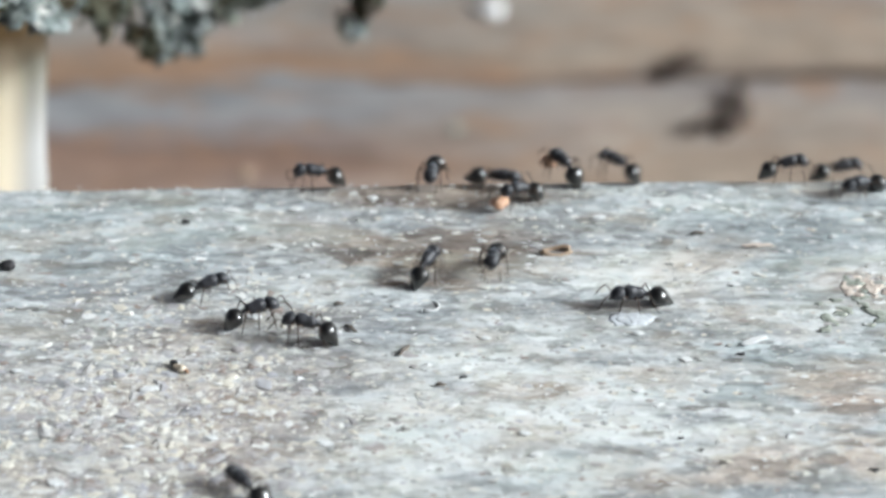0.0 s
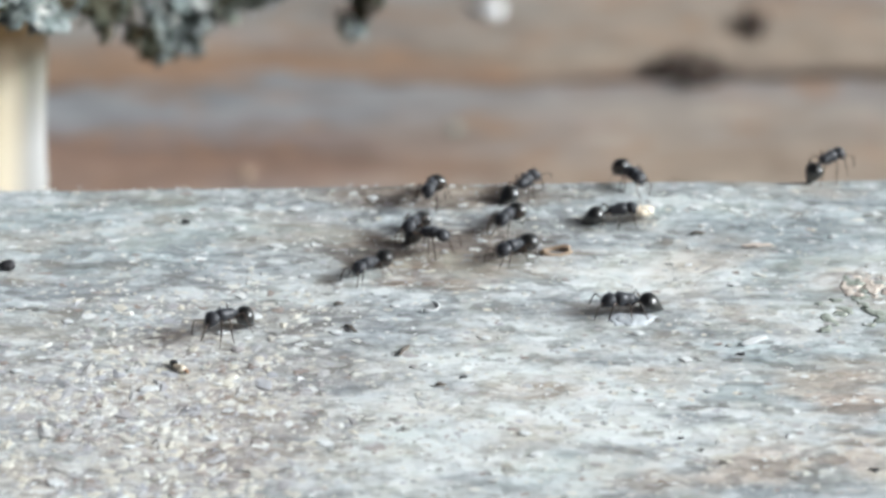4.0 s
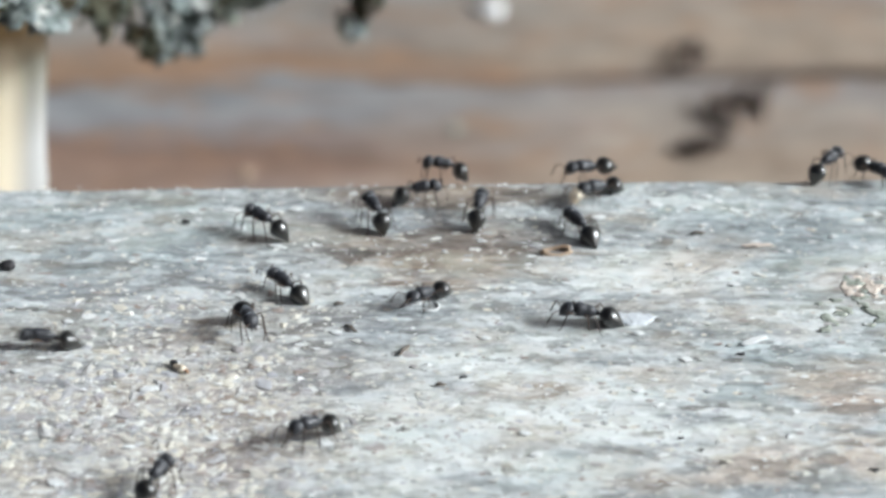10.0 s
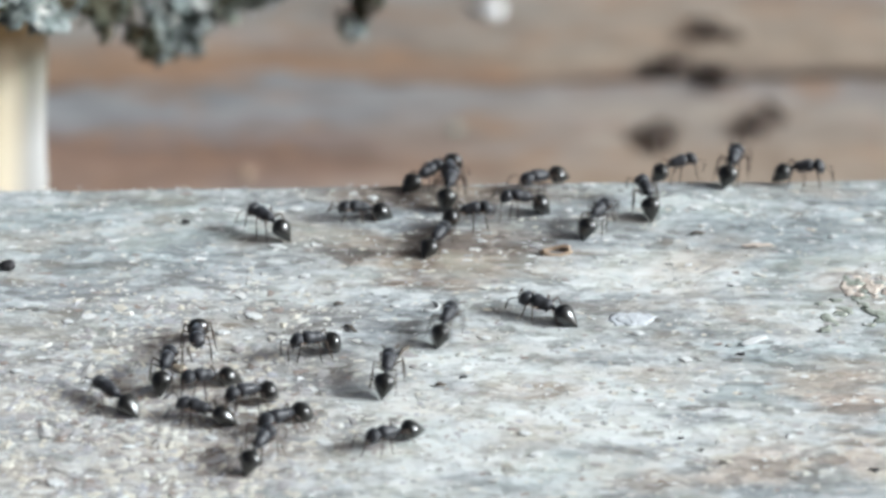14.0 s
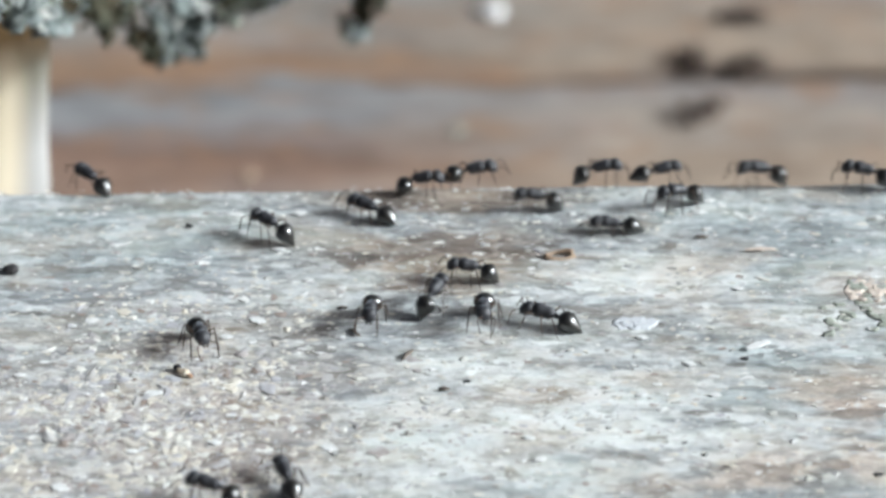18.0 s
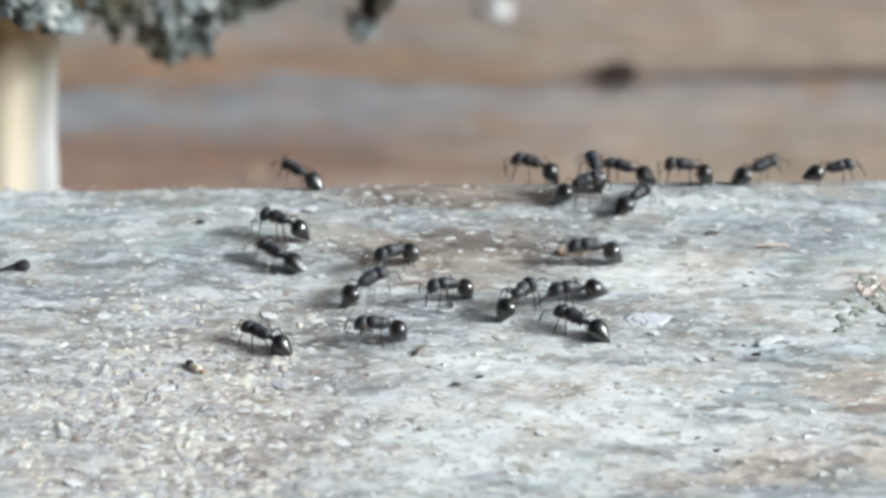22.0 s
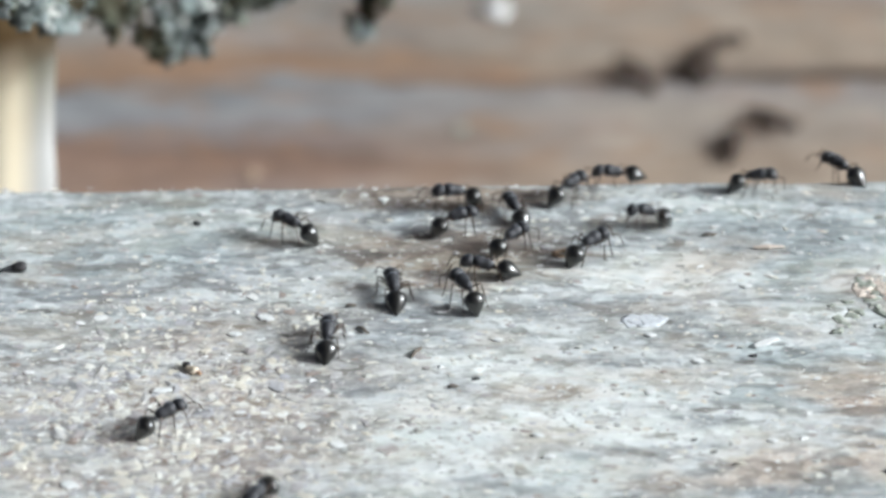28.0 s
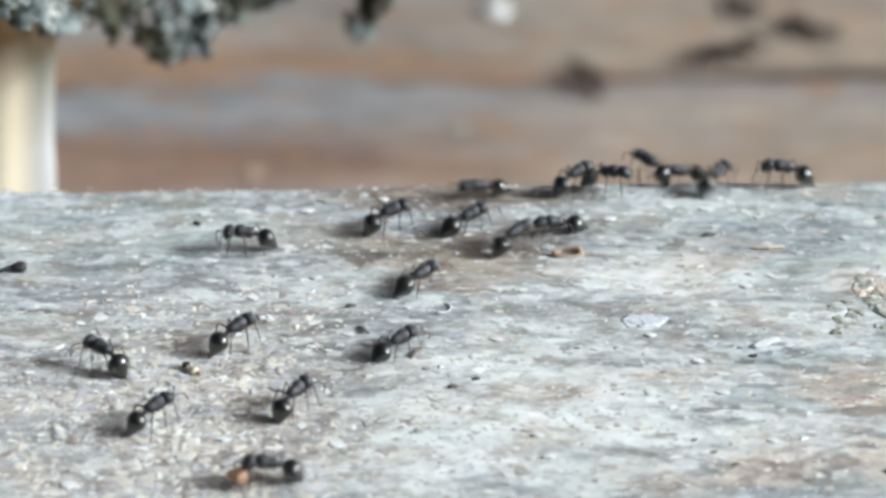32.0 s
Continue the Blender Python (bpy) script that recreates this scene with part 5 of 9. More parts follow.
    run(7, [(0.00, 31.9, 11.7, 12), (0.35, 37.6, 18.8, 51), (0.54, 35.2, 18.9, -6), (0.73, 32.7, 18.9, -64), (0.86, 34.2, 15.8, -7), (1.00, 35.8, 12.6, 51), (1.27, 38.9, 18.9, 64), (1.48, 35.0, 18.9, 6), (1.69, 31.1, 18.9, -51), (1.84, 33.6, 15.8, -8), (2.00, 36.1, 12.6, 36), (2.31, 41.2, 18.9, 51), (3.26, 33.6, 18.7, -9), (4.22, 26.0, 18.5, -69), (5.17, 18.4, 18.3, -129), (5.50, 13.1, 11.7, -165), (5.75, 11.5, 11.1, -162), (6.00, 9.9, 10.7, -144), (6.25, 7.7, 7.4, -126), (6.50, 5.2, 4.3, -168), (6.75, 4.2, -2.6, -101), (7.00, 2.6, -9.4, -95), (7.12, 1.9, -9.2, -146), (7.25, 1.2, -9.0, 163), (7.50, -0.1, -8.6, -162), (7.62, 0.3, -4.3, -220), (7.75, 0.7, -0.0, 82), (8.00, 2.2, 8.4, 51), (8.50, 2.9, 10.6, 82), (9.00, 2.6, 10.3, 86), (9.50, 2.4, 10.3, 80), (9.80, 3.2, 18.1, 84), (10.16, 11.7, 18.2, 158), (10.52, 20.1, 18.3, -129), (11.00, 11.5, 7.5, 180), (11.25, 8.9, 5.2, -141), (11.50, 6.1, 3.2, -147), (11.75, 4.7, 1.8, -138), (12.00, 3.2, 0.6, -163), (12.25, 1.0, -2.7, -127), (12.50, -1.5, -5.7, 180), (12.75, -3.7, -9.1, -126), (13.00, -6.2, -12.2, -147), (13.25, -7.5, -14.4, -123), (13.50, -9.1, -16.6, -81), (13.62, -10.9, -17.3, -120), (13.75, -12.7, -18.1, -159), (14.00, -16.4, -19.3, -160), (14.25, -16.8, -25.3, -97), (14.50, -17.8, -31.2, -77), (14.92, -16.2, -42.0, -82), (16.47, -10.3, -42.0, -157), (18.02, -4.3, -42.0, 129), (18.50, -16.7, -26.6, -167), (18.75, -13.4, -23.2, -228), (19.00, -10.1, -19.8, 71), (19.25, -7.7, -14.7, 61), (19.50, -4.6, -10.0, 36), (19.75, 0.5, -7.6, 20), (20.00, 5.9, -6.1, 48), (20.25, 9.1, 0.6, 60), (20.50, 13.3, 6.7, 54), (20.75, 14.9, 9.3, 54), (20.88, 15.9, 10.5, 118), (21.00, 16.9, 11.7, -178), (21.25, 15.7, 11.4, -171), (21.50, 14.4, 11.3, -171), (22.00, 13.8, 11.3, 162), (22.35, 8.2, 18.4, 129), (23.43, 4.0, 18.1, 187), (24.52, -0.2, 17.8, -114), (24.76, -3.1, 11.4, -174), (25.00, -6.0, 4.9, 127), (25.48, -11.8, 17.8, 114), (28.00, -8.9, 17.7, 173), (30.52, -6.0, 17.6, -129), (31.00, -15.5, 5.7, -161), (31.48, -25.1, 17.6, 129)])
    run(8, [(0.00, 33.7, 9.2, -152), (0.25, 31.4, 10.0, 158), (0.50, 29.2, 11.1, 163), (1.00, 30.1, 10.1, 180), (1.43, 23.1, 18.8, 129), (2.03, 24.8, 18.6, 180), (2.63, 26.6, 18.5, -129), (3.00, 20.6, 11.0, -168), (3.25, 16.0, 9.5, -163), (3.50, 11.4, 8.2, -172), (4.50, 10.6, 7.1, -126), (5.50, 9.8, 6.1, -159), (5.75, 6.4, 4.0, -151), (6.00, 2.8, 2.1, -169), (6.25, 0.9, -5.1, -106), (6.38, -0.2, -8.6, -162), (6.50, -1.3, -12.2, 141), (6.75, -3.9, -13.9, -146), (7.00, -6.5, -15.6, -152), (7.25, -8.1, -18.9, -117), (7.50, -9.9, -22.2, -144), (7.75, -11.7, -23.5, -145), (8.00, -13.6, -24.8, -150), (8.12, -12.2, -26.7, -103), (8.25, -10.8, -28.7, -56), (8.50, -8.2, -32.8, -126), (8.75, -5.6, -26.4, -194), (9.00, -3.0, -20.1, 98), (9.25, -3.7, -17.4, 104), (9.50, -4.3, -14.7, 113), (9.75, -8.1, -10.8, 133), (10.00, -11.6, -6.7, 136), (10.12, -8.9, -4.8, 85), (10.25, -6.1, -2.9, 34), (10.50, -0.4, 0.8, 23), (10.75, 2.8, 3.2, 36), (11.00, 6.0, 5.4, 82), (11.12, 4.9, 5.3, 134), (11.25, 3.8, 5.1, -174), (11.50, 1.5, 5.0, 163), (11.75, 0.3, 4.4, -158), (12.00, -0.9, 4.0, -150), (12.50, -1.1, 4.3, 180), (13.00, -0.5, 4.1, -168), (13.25, -3.3, 4.3, 173), (13.50, -6.0, 4.7, 149), (14.00, -6.2, 4.9, -174), (14.50, -6.4, 5.0, 180), (15.50, -8.7, 6.8, 141), (16.50, -10.9, 8.6, 158), (16.75, -11.8, 9.8, 127), (17.00, -12.7, 11.0, 129), (17.25, -19.6, 9.0, -164), (17.50, -26.6, 7.2, 170), (17.75, -27.6, 9.0, 117), (18.00, -28.5, 10.8, 135), (18.29, -32.3, 17.3, 121), (18.53, -27.5, 17.5, 63), (18.77, -22.7, 17.8, 6), (19.02, -17.9, 18.0, -51), (19.26, -8.8, 6.6, -13), (19.50, 0.4, -4.9, 26), (19.75, 4.1, -5.1, -8), (19.88, 6.0, -5.5, 62), (20.00, 7.8, -5.9, 132), (20.12, 6.3, -7.3, 174), (20.25, 4.8, -8.6, -143), (20.50, 1.4, -10.8, -160), (20.75, -1.6, -16.7, -121), (21.00, -5.4, -22.2, -139), (21.25, -8.9, -25.6, -141), (21.50, -12.9, -28.3, -124), (21.75, -13.4, -21.2, -168), (22.00, -13.9, -14.0, 149), (22.12, -14.3, -14.8, 193), (22.25, -14.7, -15.6, -123), (22.50, -15.8, -17.0, -143), (22.75, -16.5, -19.3, -112), (23.00, -17.6, -21.5, -74), (23.25, -18.5, -22.7, -131), (23.50, -19.6, -23.7, -144), (24.00, -18.3, -24.7, -91), (24.50, -19.8, -25.2, -104), (25.00, -21.4, -26.4, -153), (25.50, -19.9, -26.3, -93), (26.50, -14.7, -28.3, -26), (27.50, -9.9, -31.2, -72), (27.92, -7.9, -42.0, -79), (28.75, -5.3, -42.0, -155), (29.58, -2.7, -42.0, 129), (30.00, -9.4, -33.5, -156), (30.25, -6.6, -28.4, -227), (30.50, -3.8, -23.4, 62), (30.62, -4.3, -24.6, 22), (30.75, -4.8, -25.8, -17), (30.88, -5.3, -27.0, -57), (31.00, -5.8, -28.2, -97), (31.12, -6.6, -27.1, -139), (31.25, -7.4, -26.0, -180), (31.38, -8.2, -25.0, -222), (31.50, -9.0, -23.9, 96), (31.75, -6.4, -19.4, 63), (32.00, -4.3, -14.6, 43)])
    run(9, [(0.00, -17.8, -6.9, 25), (0.25, -15.2, -6.0, 18), (0.50, -12.6, -5.2, 22), (0.75, -9.9, -4.2, 19), (1.00, -7.2, -3.4, 16), (1.50, -5.2, -2.0, 23), (2.00, -4.6, -1.7, 57), (2.25, -2.9, -1.7, -3), (2.50, -1.2, -1.9, 18), (3.00, -0.2, -2.1, 16), (3.50, 0.7, -0.7, 26), (4.00, -0.9, 0.7, 81), (4.50, -2.6, 2.2, 136), (5.50, -5.6, 5.3, 131), (5.62, -5.1, 6.0, 92), (5.75, -4.7, 6.7, 54), (5.88, -4.2, 7.3, 123), (6.00, -3.7, 8.0, -168), (6.25, -4.1, 9.0, -218), (6.50, -4.5, 10.1, 91), (7.00, -3.6, 10.1, 73), (7.50, -3.7, 10.4, 75), (8.00, -3.8, 10.2, 82), (8.50, -3.8, 10.3, 82), (9.00, -4.1, 10.6, 87), (9.50, -4.8, 10.2, 87), (9.80, -4.5, 17.9, 88), (10.22, 5.0, 18.1, 160), (10.65, 14.4, 18.2, -129), (11.00, 8.8, 11.2, -148), (11.50, 8.6, 11.0, 164), (11.75, 7.8, 10.9, 115), (12.00, 7.1, 10.8, 65), (12.25, 5.4, 4.2, 139), (12.50, 3.8, -2.3, -147), (12.75, 0.3, -4.9, -139), (13.00, -2.8, -8.0, -161), (13.25, -3.5, -16.7, -90), (13.50, -2.8, -25.5, -158), (14.00, -3.4, -26.4, -151), (14.12, -4.0, -23.8, -202), (14.25, -4.6, -21.2, 107), (14.50, -6.5, -16.2, 87), (15.50, -6.0, -14.7, 75), (16.50, -5.7, -13.1, 51), (16.75, -1.0, -9.9, 39), (17.00, 3.2, -5.9, 50), (17.25, 7.1, 0.1, 61), (17.50, 10.1, 6.7, 64), (17.75, 13.8, 8.9, 35), (18.00, 17.1, 11.7, 14), (18.25, 21.8, 11.3, 0), (18.50, 26.4, 11.7, 11), (18.75, 28.9, 11.7, 6), (19.00, 31.3, 12.2, 9), (19.50, 31.1, 11.7, 14), (20.00, 31.5, 11.8, 16), (20.50, 31.7, 11.8, 18), (21.00, 31.6, 12.1, 40), (21.50, 30.7, 11.5, 20), (22.00, 30.2, 11.4, 14), (22.50, 31.1, 11.9, 22), (22.75, 32.7, 11.9, 5), (23.00, 34.2, 12.2, 14), (23.33, 39.6, 18.9, 51), (23.93, 37.0, 18.8, -6), (24.53, 34.4, 18.7, -64), (25.13, 31.8, 18.7, -122), (25.32, 29.3, 14.6, -173), (25.50, 26.9, 10.6, 136), (26.50, 24.1, 11.2, 170), (27.50, 21.3, 11.6, 174), (27.75, 17.2, 11.4, -175), (28.00, 13.1, 10.9, -175), (28.50, 12.7, 11.5, 173), (28.83, 7.3, 18.3, 129), (30.18, 8.6, 18.2, 180), (31.53, 10.0, 18.1, -129), (32.00, 2.3, 8.5, -169)])
    run(10, [(0.00, -14.0, -11.4, 18), (0.50, -13.6, -11.6, 8), (0.75, -14.0, -11.6, -34), (1.00, -14.3, -11.7, -77), (1.50, -14.3, -12.1, -78), (2.00, -15.4, -12.3, -142), (2.50, -15.4, -12.3, -142), (3.00, -15.4, -12.3, -142), (3.50, -15.4, -12.3, -142), (5.50, -15.4, -12.3, -142), (6.00, -15.4, -12.3, -142), (6.50, -15.4, -12.3, -142), (7.00, -15.4, -12.3, -142), (7.50, -15.4, -12.3, -142), (8.00, -15.4, -12.3, -142), (8.50, -15.4, -12.3, -142), (9.00, -14.7, -12.1, -74), (9.50, -14.5, -11.9, -88), (10.00, -14.3, -11.9, -73), (10.25, -15.7, -13.6, -126), (10.50, -17.0, -15.5, -151), (11.00, -16.9, -15.3, -155), (11.50, -16.6, -14.8, -156), (12.00, -15.7, -14.6, -150), (12.50, -16.7, -12.9, -168), (13.00, -17.0, -12.8, -167), (13.50, -17.9, -13.2, -133), (14.00, -17.6, -14.4, -86), (14.50, -17.4, -13.8, -92), (16.50, -17.9, -13.9, -83), (17.00, -17.9, -13.7, -83), (17.50, -17.6, -14.0, -87), (18.00, -17.8, -13.7, -75), (18.50, -17.6, -14.0, -88), (19.00, -17.6, -13.7, -91), (19.50, -17.8, -13.6, -104), (20.00, -17.9, -13.2, -121), (20.50, -17.9, -13.6, -113), (21.00, -17.8, -13.9, -102), (21.50, -18.0, -13.8, -113), (21.75, -12.5, -10.8, -36), (22.00, -7.0, -7.7, 40), (22.25, -5.1, -4.2, 64), (22.50, -3.5, -0.6, 26), (22.75, -3.2, 0.8, 81), (23.00, -3.0, 2.3, 73), (23.25, 0.6, 4.5, 34), (23.50, 3.9, 7.0, 72), (23.75, 2.7, 8.3, 135), (24.00, 1.3, 9.5, -159), (24.38, -4.9, 17.7, 129), (25.65, -3.4, 17.7, 69), (26.91, -1.9, 17.7, 9), (28.17, -0.4, 17.8, -51), (28.50, 5.0, 11.1, -10), (29.00, 5.2, 10.7, 0), (29.25, 10.9, 11.2, 1), (29.50, 16.5, 10.9, -8), (29.75, 14.7, 10.4, -85), (30.00, 12.8, 9.5, -162), (30.25, 11.3, 9.4, -178), (30.33, 10.7, 9.4, -231), (30.42, 10.2, 9.4, -284), (30.50, 9.7, 9.4, 24), (30.75, 11.3, 10.9, 29), (31.00, 13.1, 11.7, 29), (31.50, 11.5, 11.5, 8), (32.00, 12.1, 9.6, -16)])
    run(11, [(0.00, -9.5, -13.4, 170), (0.25, -11.3, -14.2, -150), (0.50, -13.0, -15.4, -157), (0.75, -15.2, -21.4, -105), (1.00, -16.3, -27.7, -85), (1.48, -15.6, -42.7, -87), (2.66, -15.2, -42.7, -140), (3.84, -14.7, -42.7, -193), (5.02, -14.3, -42.7, 114), (5.26, -16.9, -37.0, 174), (5.50, -19.4, -31.2, -127), (5.98, -24.5, -42.7, -114), (7.69, -19.8, -42.7, -171), (9.40, -15.2, -42.7, -228), (11.11, -10.5, -42.7, 75), (11.31, -9.2, -37.9, 4), (11.50, -7.9, -33.0, -66), (11.75, -5.4, -26.2, 3), (12.00, -2.8, -19.4, 73), (12.25, -0.3, -13.4, 62), (12.50, 3.2, -7.9, 68), (12.75, 3.4, -3.5, 82), (13.00, 4.4, 0.8, 31), (13.25, 8.3, 2.9, 25), (13.50, 12.5, 4.5, 36), (13.75, 14.2, 5.5, 25), (13.88, 15.1, 5.8, 64), (14.00, 16.1, 6.2, 103), (14.25, 13.9, 6.6, 166), (14.50, 11.8, 7.3, -141), (16.50, 9.9, 6.2, -170), (16.75, 5.1, 0.4, -134), (17.00, -0.6, -4.5, -137), (17.50, 0.9, -3.5, -90), (17.75, 2.1, -6.8, -75), (18.00, 2.7, -10.3, -91), (18.25, -2.0, -15.3, -138), (18.50, -7.5, -19.5, -149), (18.75, -10.7, -20.3, -170), (19.00, -14.0, -20.6, -116), (19.12, -13.8, -20.6, -75), (19.25, -13.6, -20.6, -33), (19.38, -13.4, -20.5, 8), (19.50, -13.2, -20.5, 49), (19.75, -12.7, -18.0, 73), (20.00, -11.7, -15.7, 63), (20.50, -11.9, -15.1, 61), (21.00, -11.2, -14.4, 66), (21.25, -6.8, -12.2, 22), (21.50, -2.0, -10.7, 81), (21.75, 1.1, -9.8, 11), (22.00, 4.3, -9.5, 51), (22.25, 5.8, -5.3, 66), (22.50, 7.8, -1.4, 47), (22.75, 8.5, -0.3, 53), (23.00, 9.4, 0.6, 34), (23.25, 15.7, 5.2, 32), (23.50, 22.7, 8.8, 49), (23.75, 23.6, 10.4, 48), (24.00, 24.7, 11.5, 43), (24.25, 24.4, 11.3, 118), (24.50, 24.0, 11.2, -168), (24.75, 22.2, 10.5, -161), (25.00, 20.4, 9.6, 166), (25.40, 13.8, 18.2, 129), (26.20, 13.0, 18.0, 180), (27.00, 12.2, 17.8, -129), (27.50, 4.0, 7.2, -150), (27.75, 2.1, 6.9, -171), (28.00, 0.3, 6.6, -169), (28.25, -2.8, 7.7, 162), (28.50, -5.9, 8.6, -173), (28.75, -6.7, 6.9, -114), (29.00, -7.5, 5.2, -150), (29.25, -7.0, 1.4, -82), (29.50, -6.4, -2.4, -107), (29.75, -10.3, -4.6, -149), (29.88, -12.2, -5.8, -110), (30.00, -14.0, -7.0, -71), (30.25, -15.3, -12.4, -102), (30.50, -16.4, -18.0, -134), (30.75, -18.4, -19.1, -150), (31.00, -20.5, -20.3, -92), (31.25, -19.3, -19.2, -40), (31.50, -18.1, -18.1, 13), (31.75, -17.0, -16.1, 62), (32.00, -16.0, -14.1, 43)])
    run(12, [(0.00, -1.3, -4.5, 65), (0.25, 1.7, 3.0, 70), (0.50, 4.2, 11.1, 28), (0.83, 9.5, 17.8, 51), (1.44, 11.4, 17.8, -9), (2.05, 13.3, 17.8, -69), (2.66, 15.2, 17.9, -129), (2.83, 12.4, 14.4, -169), (3.00, 9.6, 10.9, 150), (3.50, 8.2, 11.6, 130), (3.77, 5.0, 17.9, 117), (4.23, 2.1, 17.8, 61), (4.68, -0.9, 17.8, 5), (5.14, -3.8, 17.7, -51), (5.50, 2.1, 10.3, 5), (5.75, 3.3, 8.8, -44), (5.88, 3.9, 8.2, -103), (6.00, 4.5, 7.7, -163), (6.25, 0.1, 3.0, -131), (6.50, -3.9, -2.0, -147), (6.75, -5.4, -5.4, -111), (6.88, -6.0, -7.1, -40), (7.00, -6.6, -8.9, 31), (7.25, -1.2, -6.7, 24), (7.33, 0.5, -5.8, -35), (7.42, 2.2, -5.0, -95), (7.50, 4.0, -4.1, -154), (7.62, 4.2, -2.7, -215), (7.75, 4.4, -1.3, 85), (7.88, 4.4, 0.1, 149), (8.00, 4.5, 1.6, -147), (8.25, 1.9, -2.8, -120), (8.50, -0.5, -7.2, -165), (8.75, -3.8, -12.9, -119), (9.00, -6.8, -18.7, -133), (9.25, -7.2, -14.1, -192), (9.50, -7.7, -9.5, 109), (9.75, -2.2, -2.8, 53), (10.00, 2.8, 4.3, 79), (10.25, 3.6, 5.9, 65), (10.50, 4.3, 7.5, 84), (10.75, 3.1, 7.5, 128), (11.00, 1.8, 7.5, 171), (11.12, 1.4, 3.9, 218), (11.25, 0.9, 0.4, -95), (11.50, 0.5, -6.8, -160), (11.75, -1.8, -8.4, -144), (12.00, -4.0, -10.1, -157), (12.25, -6.7, -11.0, -160), (12.50, -9.4, -12.1, 130), (12.62, -10.0, -12.5, 173), (12.75, -10.6, -12.9, -143), (13.00, -11.7, -13.8, 176), (13.25, -13.6, -15.9, -132), (13.38, -14.5, -16.9, -175), (13.50, -15.5, -18.0, 142), (13.75, -17.5, -18.4, -167), (13.88, -18.5, -18.7, -224), (14.00, -19.5, -18.9, 80), (14.50, -19.8, -18.9, 18), (15.50, -15.4, -19.5, -6), (16.00, -13.2, -19.7, 38), (16.50, -11.1, -19.8, 82), (16.75, -10.7, -14.7, 88), (17.00, -10.6, -9.5, 54), (17.25, -5.0, -8.7, 10), (17.38, -2.3, -8.1, 82), (17.50, 0.5, -7.5, 154), (17.75, -2.6, -8.9, -154), (18.00, -5.5, -10.5, -94), (18.25, -6.7, -12.1, -126), (18.50, -7.9, -13.7, -144), (19.00, -7.1, -14.9, 180), (19.12, -7.1, -15.8, 226), (19.25, -7.1, -16.8, -88), (19.50, -6.9, -18.7, -142), (19.98, -25.1, -42.7, -127), (24.28, -15.7, -42.7, -182), (28.58, -6.3, -42.7, 124), (29.00, -12.4, -33.6, 138), (29.21, -15.4, -38.1, 187), (29.42, -18.5, -42.7, -124)])
    run(13, [(0.00, 3.9, -3.5, -100), (0.25, 1.1, -9.1, -119), (0.50, -2.2, -14.6, -105), (0.75, -5.6, -22.4, -116), (1.00, -9.6, -29.9, -130), (1.48, -16.1, -42.7, -117), (4.75, -6.8, -42.7, -174), (8.02, 2.5, -42.7, 129), (8.50, -8.1, -29.5, 144), (8.75, -8.9, -28.9, 187), (9.00, -9.6, -28.3, -130), (9.25, -10.9, -29.1, -143), (9.50, -12.1, -30.1, -148), (9.75, -15.5, -30.8, -164), (9.88, -17.2, -31.4, -230), (10.00, -18.9, -32.0, 63), (10.25, -16.0, -29.2, 48), (10.50, -13.4, -26.0, 56), (10.75, -7.1, -20.4, 45), (11.00, -1.5, -14.0, 71), (11.25, -0.2, -7.4, 83), (11.50, 0.2, -0.7, 49), (11.62, -1.4, -4.4, 89), (11.75, -2.9, -8.2, 129), (11.88, -4.5, -12.0, 169), (12.00, -6.0, -15.7, -152), (12.25, -7.9, -17.3, -137), (12.50, -9.6, -19.1, -155), (13.00, -7.8, -17.1, -154), (13.50, -6.0, -18.0, -144), (13.75, -9.7, -19.8, -151), (14.00, -13.2, -22.0, -148), (14.25, -15.5, -23.5, -142), (14.50, -17.5, -25.4, -161), (15.35, -31.4, -42.7, -129), (18.93, -21.0, -42.7, -204), (22.52, -10.6, -42.7, 81), (23.00, -8.3, -29.0, 75), (23.25, -6.0, -22.7, 66), (23.50, -2.8, -16.8, 43), (23.75, 0.4, -11.4, 55), (24.00, 4.4, -6.6, 35), (24.25, 7.4, 0.4, 63), (24.50, 11.4, 6.9, 72), (24.75, 9.0, 8.2, 149), (25.00, 6.9, 9.7, -152), (25.19, 3.8, 13.9, -192), (25.38, 0.6, 17.8, 129), (26.11, 1.2, 17.8, 187), (26.83, 1.8, 17.9, 245), (27.55, 2.4, 17.9, -56), (27.77, 5.7, 13.0, -7), (28.00, 9.0, 7.8, 42), (28.25, 11.1, 7.3, -9), (28.33, 11.8, 7.2, -66), (28.42, 12.5, 7.1, -123), (28.50, 13.3, 7.1, 180), (29.00, 15.3, 7.1, 180), (29.25, 12.2, 8.4, 159), (29.50, 9.1, 9.4, 140), (29.75, 5.8, 10.5, 171), (30.00, 2.4, 10.8, 161), (30.34, -3.1, 17.7, 129)])
